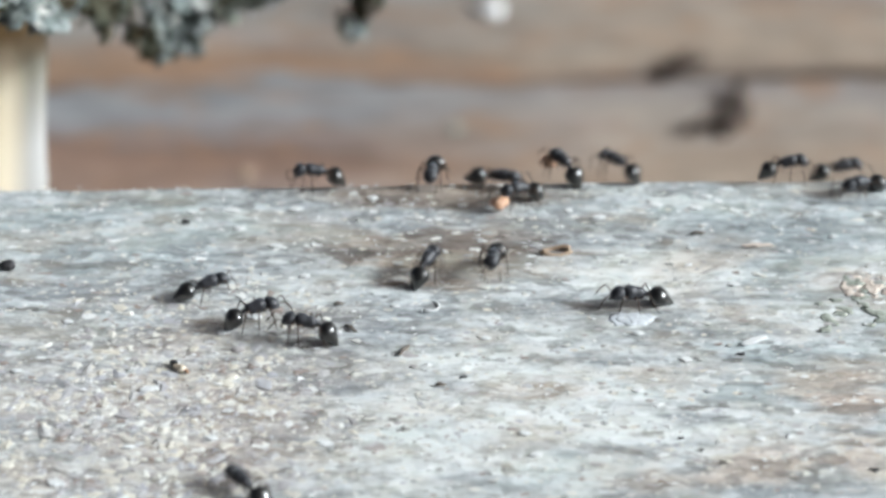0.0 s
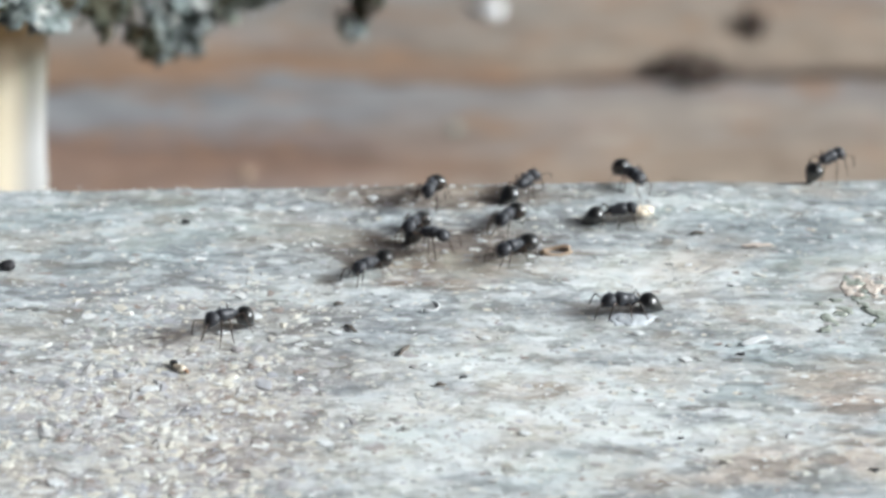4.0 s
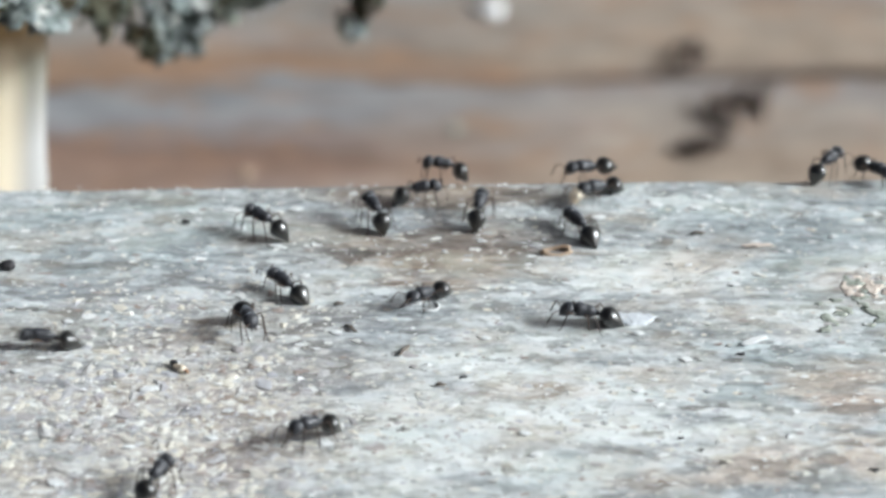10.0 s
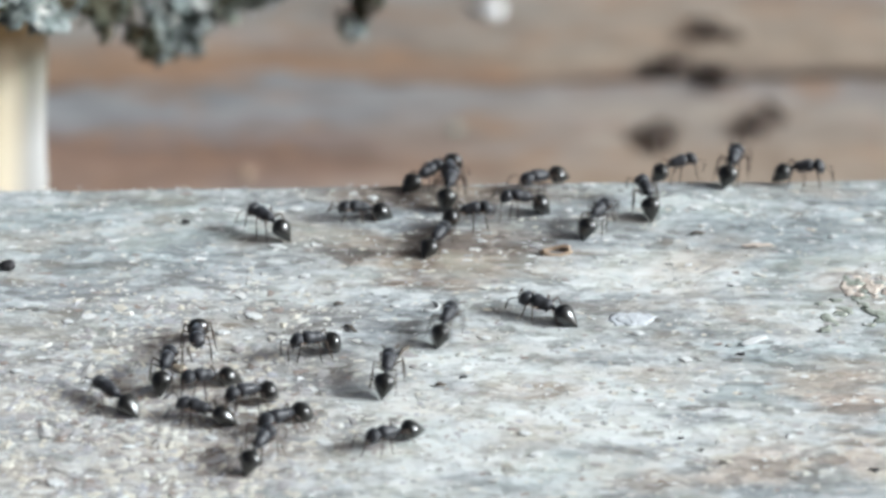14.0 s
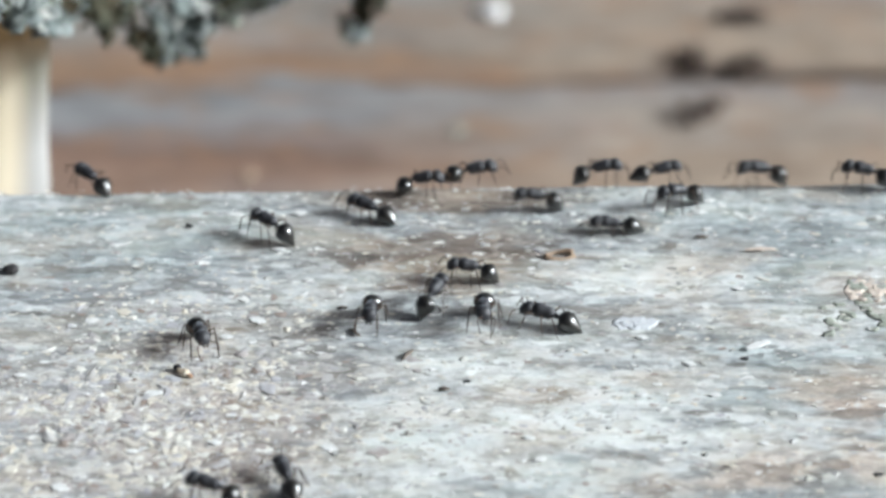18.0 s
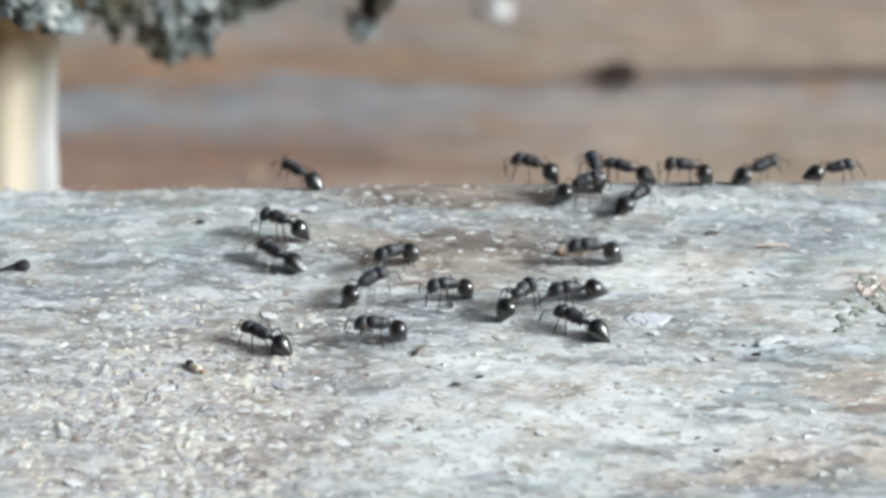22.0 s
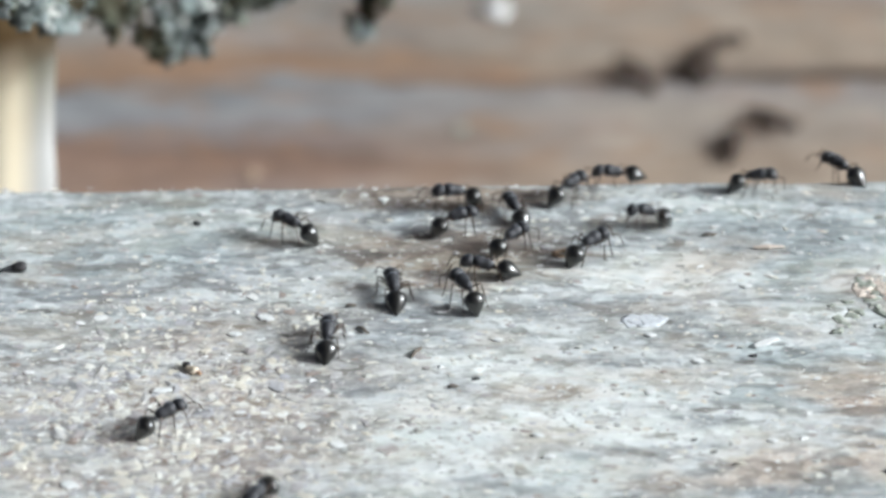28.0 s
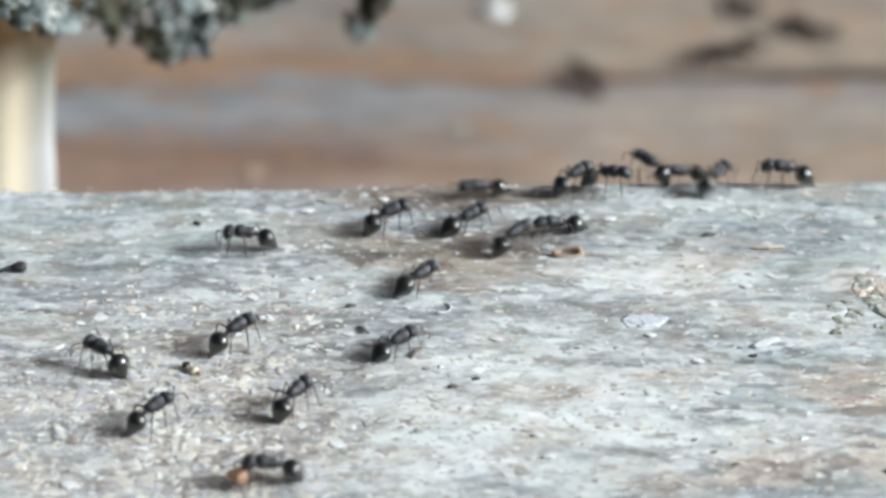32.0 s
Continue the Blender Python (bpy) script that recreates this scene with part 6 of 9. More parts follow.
    run(14, [(0.00, 14.5, -8.5, -169), (0.50, 14.6, -8.4, -167), (1.00, 14.6, -8.5, -167), (1.50, 14.6, -8.3, -174), (2.00, 14.7, -8.5, -175), (2.50, 14.3, -9.8, -155), (3.00, 13.8, -9.5, -159), (3.50, 13.7, -9.6, -163), (5.50, 13.9, -8.7, -172), (6.00, 13.9, -8.7, -172), (6.50, 13.9, -8.7, -172), (6.75, 12.5, -10.0, -142), (7.00, 10.9, -11.1, -161), (7.50, 10.8, -11.6, -164), (8.00, 10.4, -12.7, -173), (8.50, 10.7, -12.9, -164), (9.00, 11.1, -12.6, -154), (9.50, 11.3, -11.8, -172), (10.00, 10.7, -11.1, 178), (10.50, 10.4, -11.1, 174), (11.00, 10.3, -11.0, 177), (11.50, 8.7, -10.7, 169), (12.00, 8.5, -10.3, 158), (12.50, 8.2, -10.1, 153), (13.00, 8.2, -10.1, 152), (13.50, 8.0, -10.2, 148), (14.00, 7.6, -10.2, 155), (14.50, 7.8, -10.1, 152), (16.50, 7.6, -11.3, 167), (17.00, 7.7, -11.3, 166), (17.50, 7.7, -11.2, 164), (18.00, 7.5, -10.8, 163), (18.50, 7.8, -11.5, 180), (19.00, 7.9, -11.3, 171), (19.50, 7.7, -11.3, 172), (20.00, 7.9, -11.2, 163), (20.50, 7.5, -11.9, 176), (21.00, 9.3, -11.7, 154), (21.50, 9.1, -11.7, 142), (22.00, 8.9, -12.0, 149), (22.12, 8.7, -12.6, 199), (22.25, 8.5, -13.2, -110), (22.50, 8.0, -14.4, -166), (22.75, 8.9, -14.7, -127), (23.00, 9.8, -15.0, -88), (23.50, 10.6, -15.4, -34), (24.00, 10.4, -15.5, -33), (24.12, 10.7, -14.8, 16), (24.25, 11.0, -14.1, 65), (24.50, 11.7, -12.7, 11), (24.62, 11.1, -11.8, 64), (24.75, 10.5, -10.8, 117), (25.00, 9.6, -8.7, 109), (25.50, 7.8, -7.6, 134), (26.50, 4.0, -9.4, -160), (27.50, -0.0, -10.5, -147), (27.75, -2.4, -9.0, 143), (28.00, -4.5, -7.1, 99), (28.25, -5.3, -5.9, 120), (28.38, -5.7, -5.3, 166), (28.50, -6.0, -4.6, -149), (28.62, -4.1, -5.0, -108), (28.75, -2.2, -5.5, -67), (28.88, -0.3, -5.9, -26), (29.00, 1.5, -6.3, 15), (29.12, 2.0, -7.1, -24), (29.25, 2.5, -7.8, -63), (29.50, 3.2, -9.5, -98), (29.75, 1.1, -10.0, -172), (30.00, -1.1, -10.1, -138), (30.50, -2.0, -9.9, -159), (30.75, -3.4, -8.6, 132), (30.88, -4.0, -7.9, 91), (31.00, -4.6, -7.1, 51), (31.50, -2.7, -6.7, 109), (31.75, -1.3, -1.5, 70), (32.00, 0.9, 3.5, 41)])
    run(15, [(0.00, -12.9, -32.3, 131), (0.25, -10.3, -25.0, 67), (0.50, -7.0, -18.0, 58), (0.75, -3.6, -14.8, 41), (1.00, 0.1, -11.9, 43), (1.25, 4.5, -9.2, 29), (1.50, 9.2, -6.9, 68), (1.75, 12.5, -0.7, 59), (2.00, 16.5, 5.2, 30), (2.25, 17.5, 8.5, 70), (2.50, 18.9, 11.6, 84), (2.62, 16.5, 10.7, 141), (2.75, 14.2, 9.8, -161), (3.00, 9.4, 8.4, -156), (3.25, 9.0, 6.2, -102), (3.50, 8.4, 4.1, -143), (4.50, 1.2, -8.1, -124), (5.50, -7.3, -19.5, -133), (5.75, -5.0, -14.1, -63), (6.00, -2.7, -8.7, 6), (6.25, -0.3, -11.2, -49), (6.38, 0.8, -12.5, -94), (6.50, 1.9, -13.9, -139), (7.00, 0.8, -14.9, -140), (7.25, -0.8, -14.8, 173), (7.50, -2.5, -14.5, -171), (8.00, -3.5, -15.6, -117), (8.12, -5.0, -15.0, -162), (8.25, -6.5, -14.3, 153), (8.50, -9.4, -12.7, -165), (8.75, -13.5, -14.3, -161), (8.88, -15.6, -14.9, -216), (9.00, -17.8, -15.5, 90), (9.25, -18.1, -13.4, 95), (9.50, -18.2, -11.2, 69), (9.75, -23.3, -12.7, 126), (10.00, -28.4, -14.2, -178), (10.48, -44.0, -14.2, 180)])
    run(16, [(0.02, 20.8, 17.9, -129), (0.50, 10.7, 5.0, -163), (0.75, 6.0, 0.7, -136), (1.00, 1.5, -3.8, -162), (1.25, -1.7, -11.6, -111), (1.50, -4.5, -19.5, -152), (1.98, -23.1, -42.7, -129)])
    run(17, [(0.52, 3.0, 17.7, -91), (1.00, 2.8, -9.2, -91), (1.25, -2.0, -13.3, -143), (1.50, -7.3, -16.7, -94), (1.75, -8.8, -21.1, -113), (2.00, -11.0, -25.2, -138), (2.25, -12.8, -26.2, -156), (2.38, -13.8, -26.5, -200), (2.50, -14.7, -26.9, 115), (2.74, -17.0, -34.8, 185), (2.98, -19.2, -42.7, -106), (5.66, -15.0, -42.7, -161), (8.34, -10.7, -42.7, -216), (11.02, -6.5, -42.7, 89), (11.50, -6.2, -26.0, 88), (11.75, -7.7, -19.5, 101), (12.00, -8.7, -12.9, 71), (12.25, -7.5, -10.4, 63), (12.50, -6.2, -7.9, 64), (12.75, -5.6, -5.6, 73), (13.00, -4.8, -3.2, 70), (13.25, -4.5, -1.7, 77), (13.50, -4.1, -0.2, 77), (13.75, -1.9, 3.7, 59), (14.00, 0.5, 7.5, 80), (14.25, 3.9, 9.2, 24), (14.50, 7.5, 10.9, 12), (14.84, 13.0, 17.8, 51), (15.77, 19.2, 18.0, -9), (16.70, 25.3, 18.1, -69), (17.63, 31.5, 18.3, -129), (18.00, 25.5, 10.8, -173), (18.37, 19.5, 18.3, 129), (19.26, 19.7, 18.2, 180), (20.15, 19.9, 18.0, -129), (20.50, 14.2, 10.9, -178), (21.00, 12.5, 11.0, 158), (21.34, 7.0, 18.0, 129), (22.00, 6.2, 17.8, 180), (22.66, 5.5, 17.6, -129), (23.00, -0.0, 10.8, -172), (23.12, 0.1, 9.6, -126), (23.25, 0.3, 8.8, -81), (23.50, 0.5, 7.1, -98), (23.75, 3.1, 3.0, -62), (23.88, 4.1, 0.7, -105), (24.00, 5.1, -1.5, -149), (24.25, 1.4, -5.6, -136), (24.50, -2.8, -9.1, -99), (24.75, -3.3, -8.0, -29), (25.00, -3.8, -6.8, 42), (25.25, 1.0, 0.2, 52), (25.50, 6.8, 6.5, 41), (26.00, 7.9, 4.7, -10), (26.50, 9.1, 2.9, -61), (27.50, 10.9, -1.0, -65), (27.75, 10.5, -1.2, -13), (28.00, 10.1, -1.5, 39), (28.25, 12.0, -1.2, 5), (28.38, 13.0, -1.2, -72), (28.50, 13.9, -1.1, -148), (29.00, 15.3, -3.1, -155), (29.25, 14.1, -3.9, -149), (29.50, 12.8, -4.6, -172), (29.75, 11.6, -4.9, -169), (30.00, 10.4, -5.0, -174), (30.25, 5.3, -6.2, -171), (30.50, 0.2, -6.7, -172), (30.75, -2.9, -5.0, 148), (31.00, -5.7, -3.0, 161), (31.25, -7.3, -2.2, 151), (31.50, -8.8, -1.3, 130), (31.62, -8.0, -0.1, 91), (31.75, -7.2, 1.0, 51), (32.00, -5.3, 3.1, 31)])
    run(18, [(0.55, -10.6, -42.7, 103), (1.00, -13.1, -31.4, 111), (1.25, -12.9, -23.6, 89), (1.50, -12.8, -15.7, 80), (1.75, -11.5, -9.0, 79), (2.00, -10.2, -2.2, 64), (2.50, -10.4, -3.0, 96), (2.62, -11.8, -3.3, 144), (2.75, -13.2, -3.6, -169), (3.00, -15.9, -4.1, 138), (3.12, -12.3, -2.8, 79), (3.25, -8.7, -1.5, 20), (3.50, -1.5, 1.1, 26), (4.00, -1.3, -0.2, -28), (4.50, -1.0, -1.6, -81), (5.50, -0.6, -4.3, -90), (6.00, 0.1, -6.2, -158), (6.25, -2.9, -6.8, -168), (6.50, -5.9, -7.4, -174), (6.62, -6.4, -12.1, -134), (6.75, -6.8, -16.7, -95), (7.00, -7.6, -26.0, -145), (7.25, -7.7, -27.6, -93), (7.50, -7.8, -29.3, -143), (7.75, -10.3, -31.6, -137), (8.00, -12.8, -33.9, -155), (8.25, -14.5, -33.7, 173), (8.50, -16.2, -33.5, -138), (9.00, -17.4, -31.4, -110), (9.44, -19.9, -42.7, -102), (10.73, -7.1, -42.7, -167), (12.02, 5.7, -42.7, 129), (12.26, -0.7, -34.7, 172), (12.50, -7.0, -26.7, -145), (12.75, -6.7, -30.1, -90), (13.00, -7.0, -33.5, -75), (13.12, -8.8, -33.6, -128), (13.25, -10.6, -33.7, 179), (13.50, -14.3, -33.3, 127), (13.75, -13.5, -30.9, 67), (14.00, -12.3, -28.6, 65), (14.25, -10.8, -21.5, 74), (14.50, -8.2, -14.7, 34), (15.50, -6.0, -11.6, 50), (16.00, -4.7, -10.2, 126), (16.50, -3.4, -8.9, -159), (16.75, -6.5, -14.3, -124), (17.00, -10.4, -19.2, -132), (17.48, -23.3, -42.7, -119), (19.76, -15.8, -42.7, -176), (22.03, -8.2, -42.7, 128), (22.26, -12.0, -37.8, 173), (22.50, -15.8, -32.9, -142), (22.62, -16.2, -32.5, -183), (22.75, -16.7, -32.1, 137), (22.88, -17.2, -31.7, 95), (23.00, -17.6, -31.2, 54), (23.25, -12.9, -25.8, 49), (23.50, -8.1, -20.3, 64), (23.75, -6.6, -20.0, 13), (24.00, -5.1, -19.7, 51), (24.25, -0.7, -13.2, 55), (24.50, 3.8, -6.7, 85), (24.75, 4.4, -5.0, 71), (24.88, 4.7, -4.1, 123), (25.00, 5.0, -3.2, 176), (25.25, 1.9, -3.8, -171), (25.50, -1.2, -4.3, 178), (26.50, 2.2, -1.6, 104), (27.50, 5.6, 1.1, 29), (28.00, 4.2, -0.4, 43), (28.12, 5.1, -1.3, 0), (28.25, 6.0, -2.1, -44), (28.38, 6.9, -3.0, 5), (28.50, 7.8, -3.8, 54), (28.75, 9.6, -2.8, 30), (29.00, 11.5, -1.7, 52), (29.25, 11.2, -0.3, 102), (29.50, 10.9, 1.0, 176), (29.75, 3.4, 4.1, 157), (30.00, -4.0, 7.2, 118), (30.12, -3.0, 8.0, 79), (30.25, -2.0, 8.8, 39), (30.50, -0.1, 10.8, 12), (30.75, 4.8, 9.2, -14), (31.00, 9.7, 8.0, 60), (31.50, 8.4, 7.9, 66), (32.00, 9.5, 9.4, 41)])
    run(19, [(0.60, 18.6, 18.3, -51), (1.00, 25.0, 10.2, -23), (1.40, 31.5, 18.3, 51), (2.65, 29.8, 18.3, -9), (3.90, 28.1, 18.2, -69), (5.15, 26.4, 18.2, -129), (5.33, 23.6, 14.6, -172), (5.50, 20.8, 11.1, 144), (5.75, 17.3, 9.6, -167), (6.00, 13.7, 9.1, -139), (6.25, 12.9, 7.9, -128), (6.50, 11.9, 6.8, -157), (6.75, 6.5, 1.4, -140), (7.00, 0.3, -3.0, -149), (7.24, -7.9, 7.1, -190), (7.49, -16.0, 17.7, 129), (8.40, -5.9, 17.8, 180), (9.32, 4.3, 17.9, 232), (10.23, 14.4, 18.1, -76), (10.50, 16.0, 11.4, -68), (11.00, 17.1, 11.5, -78), (11.25, 22.8, 10.9, -7), (11.50, 28.5, 9.7, -3), (12.00, 30.0, 10.5, 9), (12.12, 29.5, 10.6, 49), (12.25, 29.0, 10.7, 89), (12.38, 28.5, 10.8, 129), (12.50, 27.9, 11.0, 169), (13.00, 28.2, 11.4, 153), (13.50, 28.1, 11.3, 157), (13.75, 25.7, 11.3, -179), (13.88, 24.5, 11.3, -234), (14.00, 23.3, 11.3, 71), (14.50, 24.9, 11.1, 76), (14.78, 26.0, 18.3, 82), (15.26, 27.2, 18.3, 139), (15.74, 28.5, 18.3, 196), (16.22, 29.7, 18.4, -107), (16.36, 28.7, 14.9, -175), (16.50, 27.6, 11.5, 118), (16.75, 27.0, 11.6, 76), (17.00, 26.5, 11.6, 34), (17.25, 28.4, 11.3, -10), (17.50, 30.4, 10.9, 12), (17.75, 32.2, 10.8, -5), (17.83, 32.7, 10.7, 54), (17.92, 33.3, 10.7, 112), (18.00, 33.9, 10.6, 171), (18.50, 33.9, 10.5, 172), (18.90, 27.4, 18.5, 129), (19.96, 29.9, 18.3, 180), (21.02, 32.3, 18.2, -129), (21.50, 20.2, 2.6, -164), (21.75, 15.4, -0.1, -154), (22.00, 10.4, -2.2, -170), (22.25, 7.7, -0.6, 148), (22.50, 5.1, 1.2, 106), (22.75, 5.1, 3.6, 86), (23.00, 5.4, 6.0, 73), (23.25, 8.5, 8.1, 30), (23.50, 11.9, 9.7, -25), (24.00, 12.2, 10.6, 17), (24.36, 18.1, 18.0, 51), (27.26, 13.9, 18.0, 0), (30.15, 9.6, 18.0, -51), (30.50, 15.3, 10.9, 25), (30.75, 17.5, 10.9, 4), (31.00, 19.7, 11.3, -41), (31.25, 21.7, 11.2, 2), (31.50, 23.7, 11.4, -4), (31.75, 25.2, 10.9, -13), (31.83, 25.7, 10.8, -70), (31.92, 26.3, 10.7, -126), (32.00, 26.8, 10.6, 178)])
    run(20, [(0.66, -13.5, 17.4, -51), (1.00, -8.0, 10.5, 25), (1.25, -6.7, 10.6, 8), (1.50, -5.4, 10.9, 20), (1.75, -3.9, 9.6, -27), (2.00, -2.3, 9.0, 0), (2.25, -0.9, 9.5, 26), (2.50, 0.4, 10.6, 28), (3.00, 0.6, 10.4, -20), (3.25, 1.3, 8.6, -60), (3.50, 2.2, 7.3, -32), (4.50, 3.0, 6.3, -47), (5.00, 3.5, 5.8, -93), (5.50, 3.9, 5.4, -139), (5.75, 2.2, 6.1, 162), (6.00, 0.4, 6.6, -153), (6.25, -2.8, 5.4, -156), (6.50, -5.7, 3.8, 143), (7.00, -5.8, 4.5, 130), (7.50, -5.9, 4.0, 135), (8.00, -5.6, 4.3, 84), (8.50, -5.8, 4.3, 113), (9.00, -6.0, 4.4, 119), (9.25, -3.7, 7.0, 52), (9.38, -2.7, 8.4, 112), (9.50, -1.8, 10.2, 172), (9.62, -1.9, 9.2, 218), (9.75, -2.0, 8.5, -96), (9.88, -2.1, 7.8, -45), (10.00, -2.1, 7.0, 7), (10.12, -2.0, 7.8, 48), (10.25, -1.9, 8.6, 88), (10.50, -2.0, 10.4, 18), (10.75, 2.1, 10.5, 5), (10.88, 4.2, 10.8, 55), (11.00, 6.2, 11.1, 106), (11.26, 5.1, 17.8, 99), (11.68, 5.6, 17.9, 43), (12.10, 6.2, 17.9, -14), (12.52, 6.8, 18.0, -70), (12.76, 9.6, 9.6, -6), (13.00, 12.5, 1.6, 59), (13.25, 15.3, 5.9, 61), (13.50, 17.6, 10.9, 44), (14.00, 18.6, 11.2, 19), (14.34, 24.2, 18.1, 51), (15.10, 25.0, 18.1, -9), (15.86, 25.8, 18.2, -69), (16.62, 26.6, 18.2, -129), (17.00, 20.4, 10.4, 157), (17.50, 18.7, 8.8, 180), (17.75, 12.9, 8.0, -168), (18.00, 7.3, 6.4, -176), (18.48, -1.6, 17.8, 129), (18.72, -1.9, 17.8, 69), (18.95, -2.1, 17.8, 9), (19.19, -2.4, 17.7, -51), (19.50, 2.6, 11.4, 18), (19.75, 5.6, 10.5, -19), (20.00, 8.5, 9.1, 0), (20.25, 18.1, 7.7, -11), (20.50, 27.5, 5.4, 9), (20.62, 25.6, 6.7, 48), (20.75, 23.8, 7.9, 88), (20.88, 21.9, 9.2, 127), (21.00, 20.0, 10.8, 166), (21.25, 16.2, 8.0, -150), (21.50, 12.1, 5.9, 169), (21.75, 11.5, 8.0, 104), (22.00, 11.1, 10.5, 99), (22.50, 11.3, 10.5, 45), (22.75, 18.6, 11.2, 3), (23.00, 25.9, 11.3, -11), (23.12, 25.8, 11.2, 33), (23.25, 25.6, 11.1, 76), (23.38, 25.5, 11.0, 120), (23.50, 25.4, 10.9, 164), (23.75, 20.9, 11.1, 174), (24.00, 16.4, 11.8, 172), (24.50, 15.5, 9.4, -166), (24.75, 12.1, 5.5, -133), (25.00, 8.4, 1.8, -154), (25.12, 9.7, 3.9, -110), (25.25, 11.1, 6.0, -65), (25.38, 12.5, 8.2, -21), (25.50, 13.9, 10.6, 24), (26.50, 16.7, 8.1, -40), (27.00, 18.0, 6.9, 1), (27.50, 19.3, 5.7, 43), (27.75, 21.5, 7.6, 38), (28.00, 23.8, 9.2, 0), (28.43, 30.8, 18.3, 51), (30.03, 23.6, 18.2, -6), (31.64, 16.5, 18.2, -63), (31.82, 18.6, 14.0, -7), (32.00, 20.8, 9.4, 49)])
    run(21, [(0.70, 19.1, 18.4, -125), (1.00, 14.6, 12.1, -140), (1.25, 10.2, 10.3, -154), (1.50, 6.1, 8.0, -169), (1.75, 5.2, 9.2, 131), (2.00, 4.1, 10.3, 159), (2.50, 7.8, 7.7, 172), (2.62, 9.0, 7.3, 215), (2.75, 10.1, 6.8, 258), (2.88, 11.3, 6.3, 301), (3.00, 12.5, 5.9, -16), (3.25, 13.7, 5.3, -23), (3.50, 15.0, 4.8, 26), (4.50, 10.6, 4.0, -26), (5.50, 6.2, 3.2, -77), (5.75, 3.7, -3.5, -107), (6.00, 2.0, -10.5, -104), (6.25, -4.1, -17.6, -127), (6.50, -9.3, -25.3, -137), (6.99, -19.8, -42.0, -122)])
    run(22, [(2.02, 14.7, -42.0, 129), (2.50, -7.4, -14.5, -165), (2.62, -5.1, -12.1, -205), (2.75, -2.9, -9.7, -245), (2.88, -0.7, -7.3, -284), (3.00, 1.5, -4.9, 36), (3.25, 3.3, 1.0, 70), (3.50, 5.7, 6.7, 46), (4.50, 6.4, 8.9, 70), (5.00, 6.9, 10.0, 129), (5.50, 7.3, 11.0, -171), (5.75, 5.0, 11.0, 178), (6.00, 2.8, 11.2, -172), (6.50, 1.0, 10.8, 180), (7.00, 0.8, 9.4, 138), (7.50, 0.9, 9.4, 142), (7.62, 1.8, 9.7, 79), (7.75, 2.7, 10.0, 16), (8.00, 4.6, 10.4, 17), (8.50, 5.0, 11.6, 42), (9.00, 5.1, 11.4, 22), (9.25, 7.0, 11.1, -13), (9.50, 8.9, 10.6, -40), (9.75, 10.0, 6.5, -78), (9.83, 10.2, 5.1, -132), (9.92, 10.5, 3.7, -186), (10.00, 10.7, 2.3, 121), (10.25, 4.7, 3.9, 161), (10.50, -1.0, 6.3, 167), (11.00, -1.4, 5.3, -156), (11.25, -2.0, 4.1, -120), (11.38, -2.4, 3.5, -47), (11.50, -2.8, 2.9, 27), (11.75, -1.9, 6.7, 74), (12.00, -0.6, 10.3, 18), (12.25, 0.9, 10.9, 17), (12.50, 2.4, 11.3, 18), (12.75, 1.9, 11.2, 85), (13.00, 1.3, 11.2, 153), (13.25, 0.6, 11.4, 203), (13.50, -0.1, 11.7, -107), (14.00, 0.6, 11.7, -96), (14.50, 0.9, 9.6, -22), (16.50, 0.8, 11.7, 47), (17.00, -0.4, 11.3, 32), (17.50, 0.4, 11.3, 26), (18.00, 2.0, 11.8, 10), (18.50, 1.4, 11.3, 31), (19.00, 1.6, 11.7, 7), (19.50, 0.7, 11.3, 22), (19.75, 2.4, 11.5, 2), (20.00, 4.2, 11.5, 11), (20.25, 6.8, 11.6, 0), (20.50, 9.5, 11.5, -29), (20.67, 12.2, 14.9, 11), (20.83, 14.9, 18.2, 51), (21.24, 16.6, 18.4, 0), (21.64, 18.3, 18.6, -51), (21.82, 21.3, 15.0, -9), (22.00, 24.2, 11.3, 34), (22.36, 30.0, 18.6, 51), (22.96, 25.5, 18.7, 0), (23.57, 20.9, 18.7, -51), (24.00, 27.9, 9.9, -8), (24.25, 31.2, 10.3, 10), (24.50, 34.4, 11.1, -19), (25.00, 34.5, 11.7, 17), (25.25, 34.2, 11.6, -59), (25.50, 34.0, 11.4, -135), (26.50, 32.7, 11.9, 167), (27.50, 31.3, 12.1, 160), (28.00, 31.5, 12.2, 135), (28.25, 30.3, 12.1, -170), (28.50, 29.1, 11.8, -148), (28.75, 21.6, 8.0, -149), (29.00, 14.8, 3.2, 146), (29.25, 8.9, 6.8, 153), (29.50, 2.5, 9.5, 130), (29.87, -1.8, 18.1, 117)])
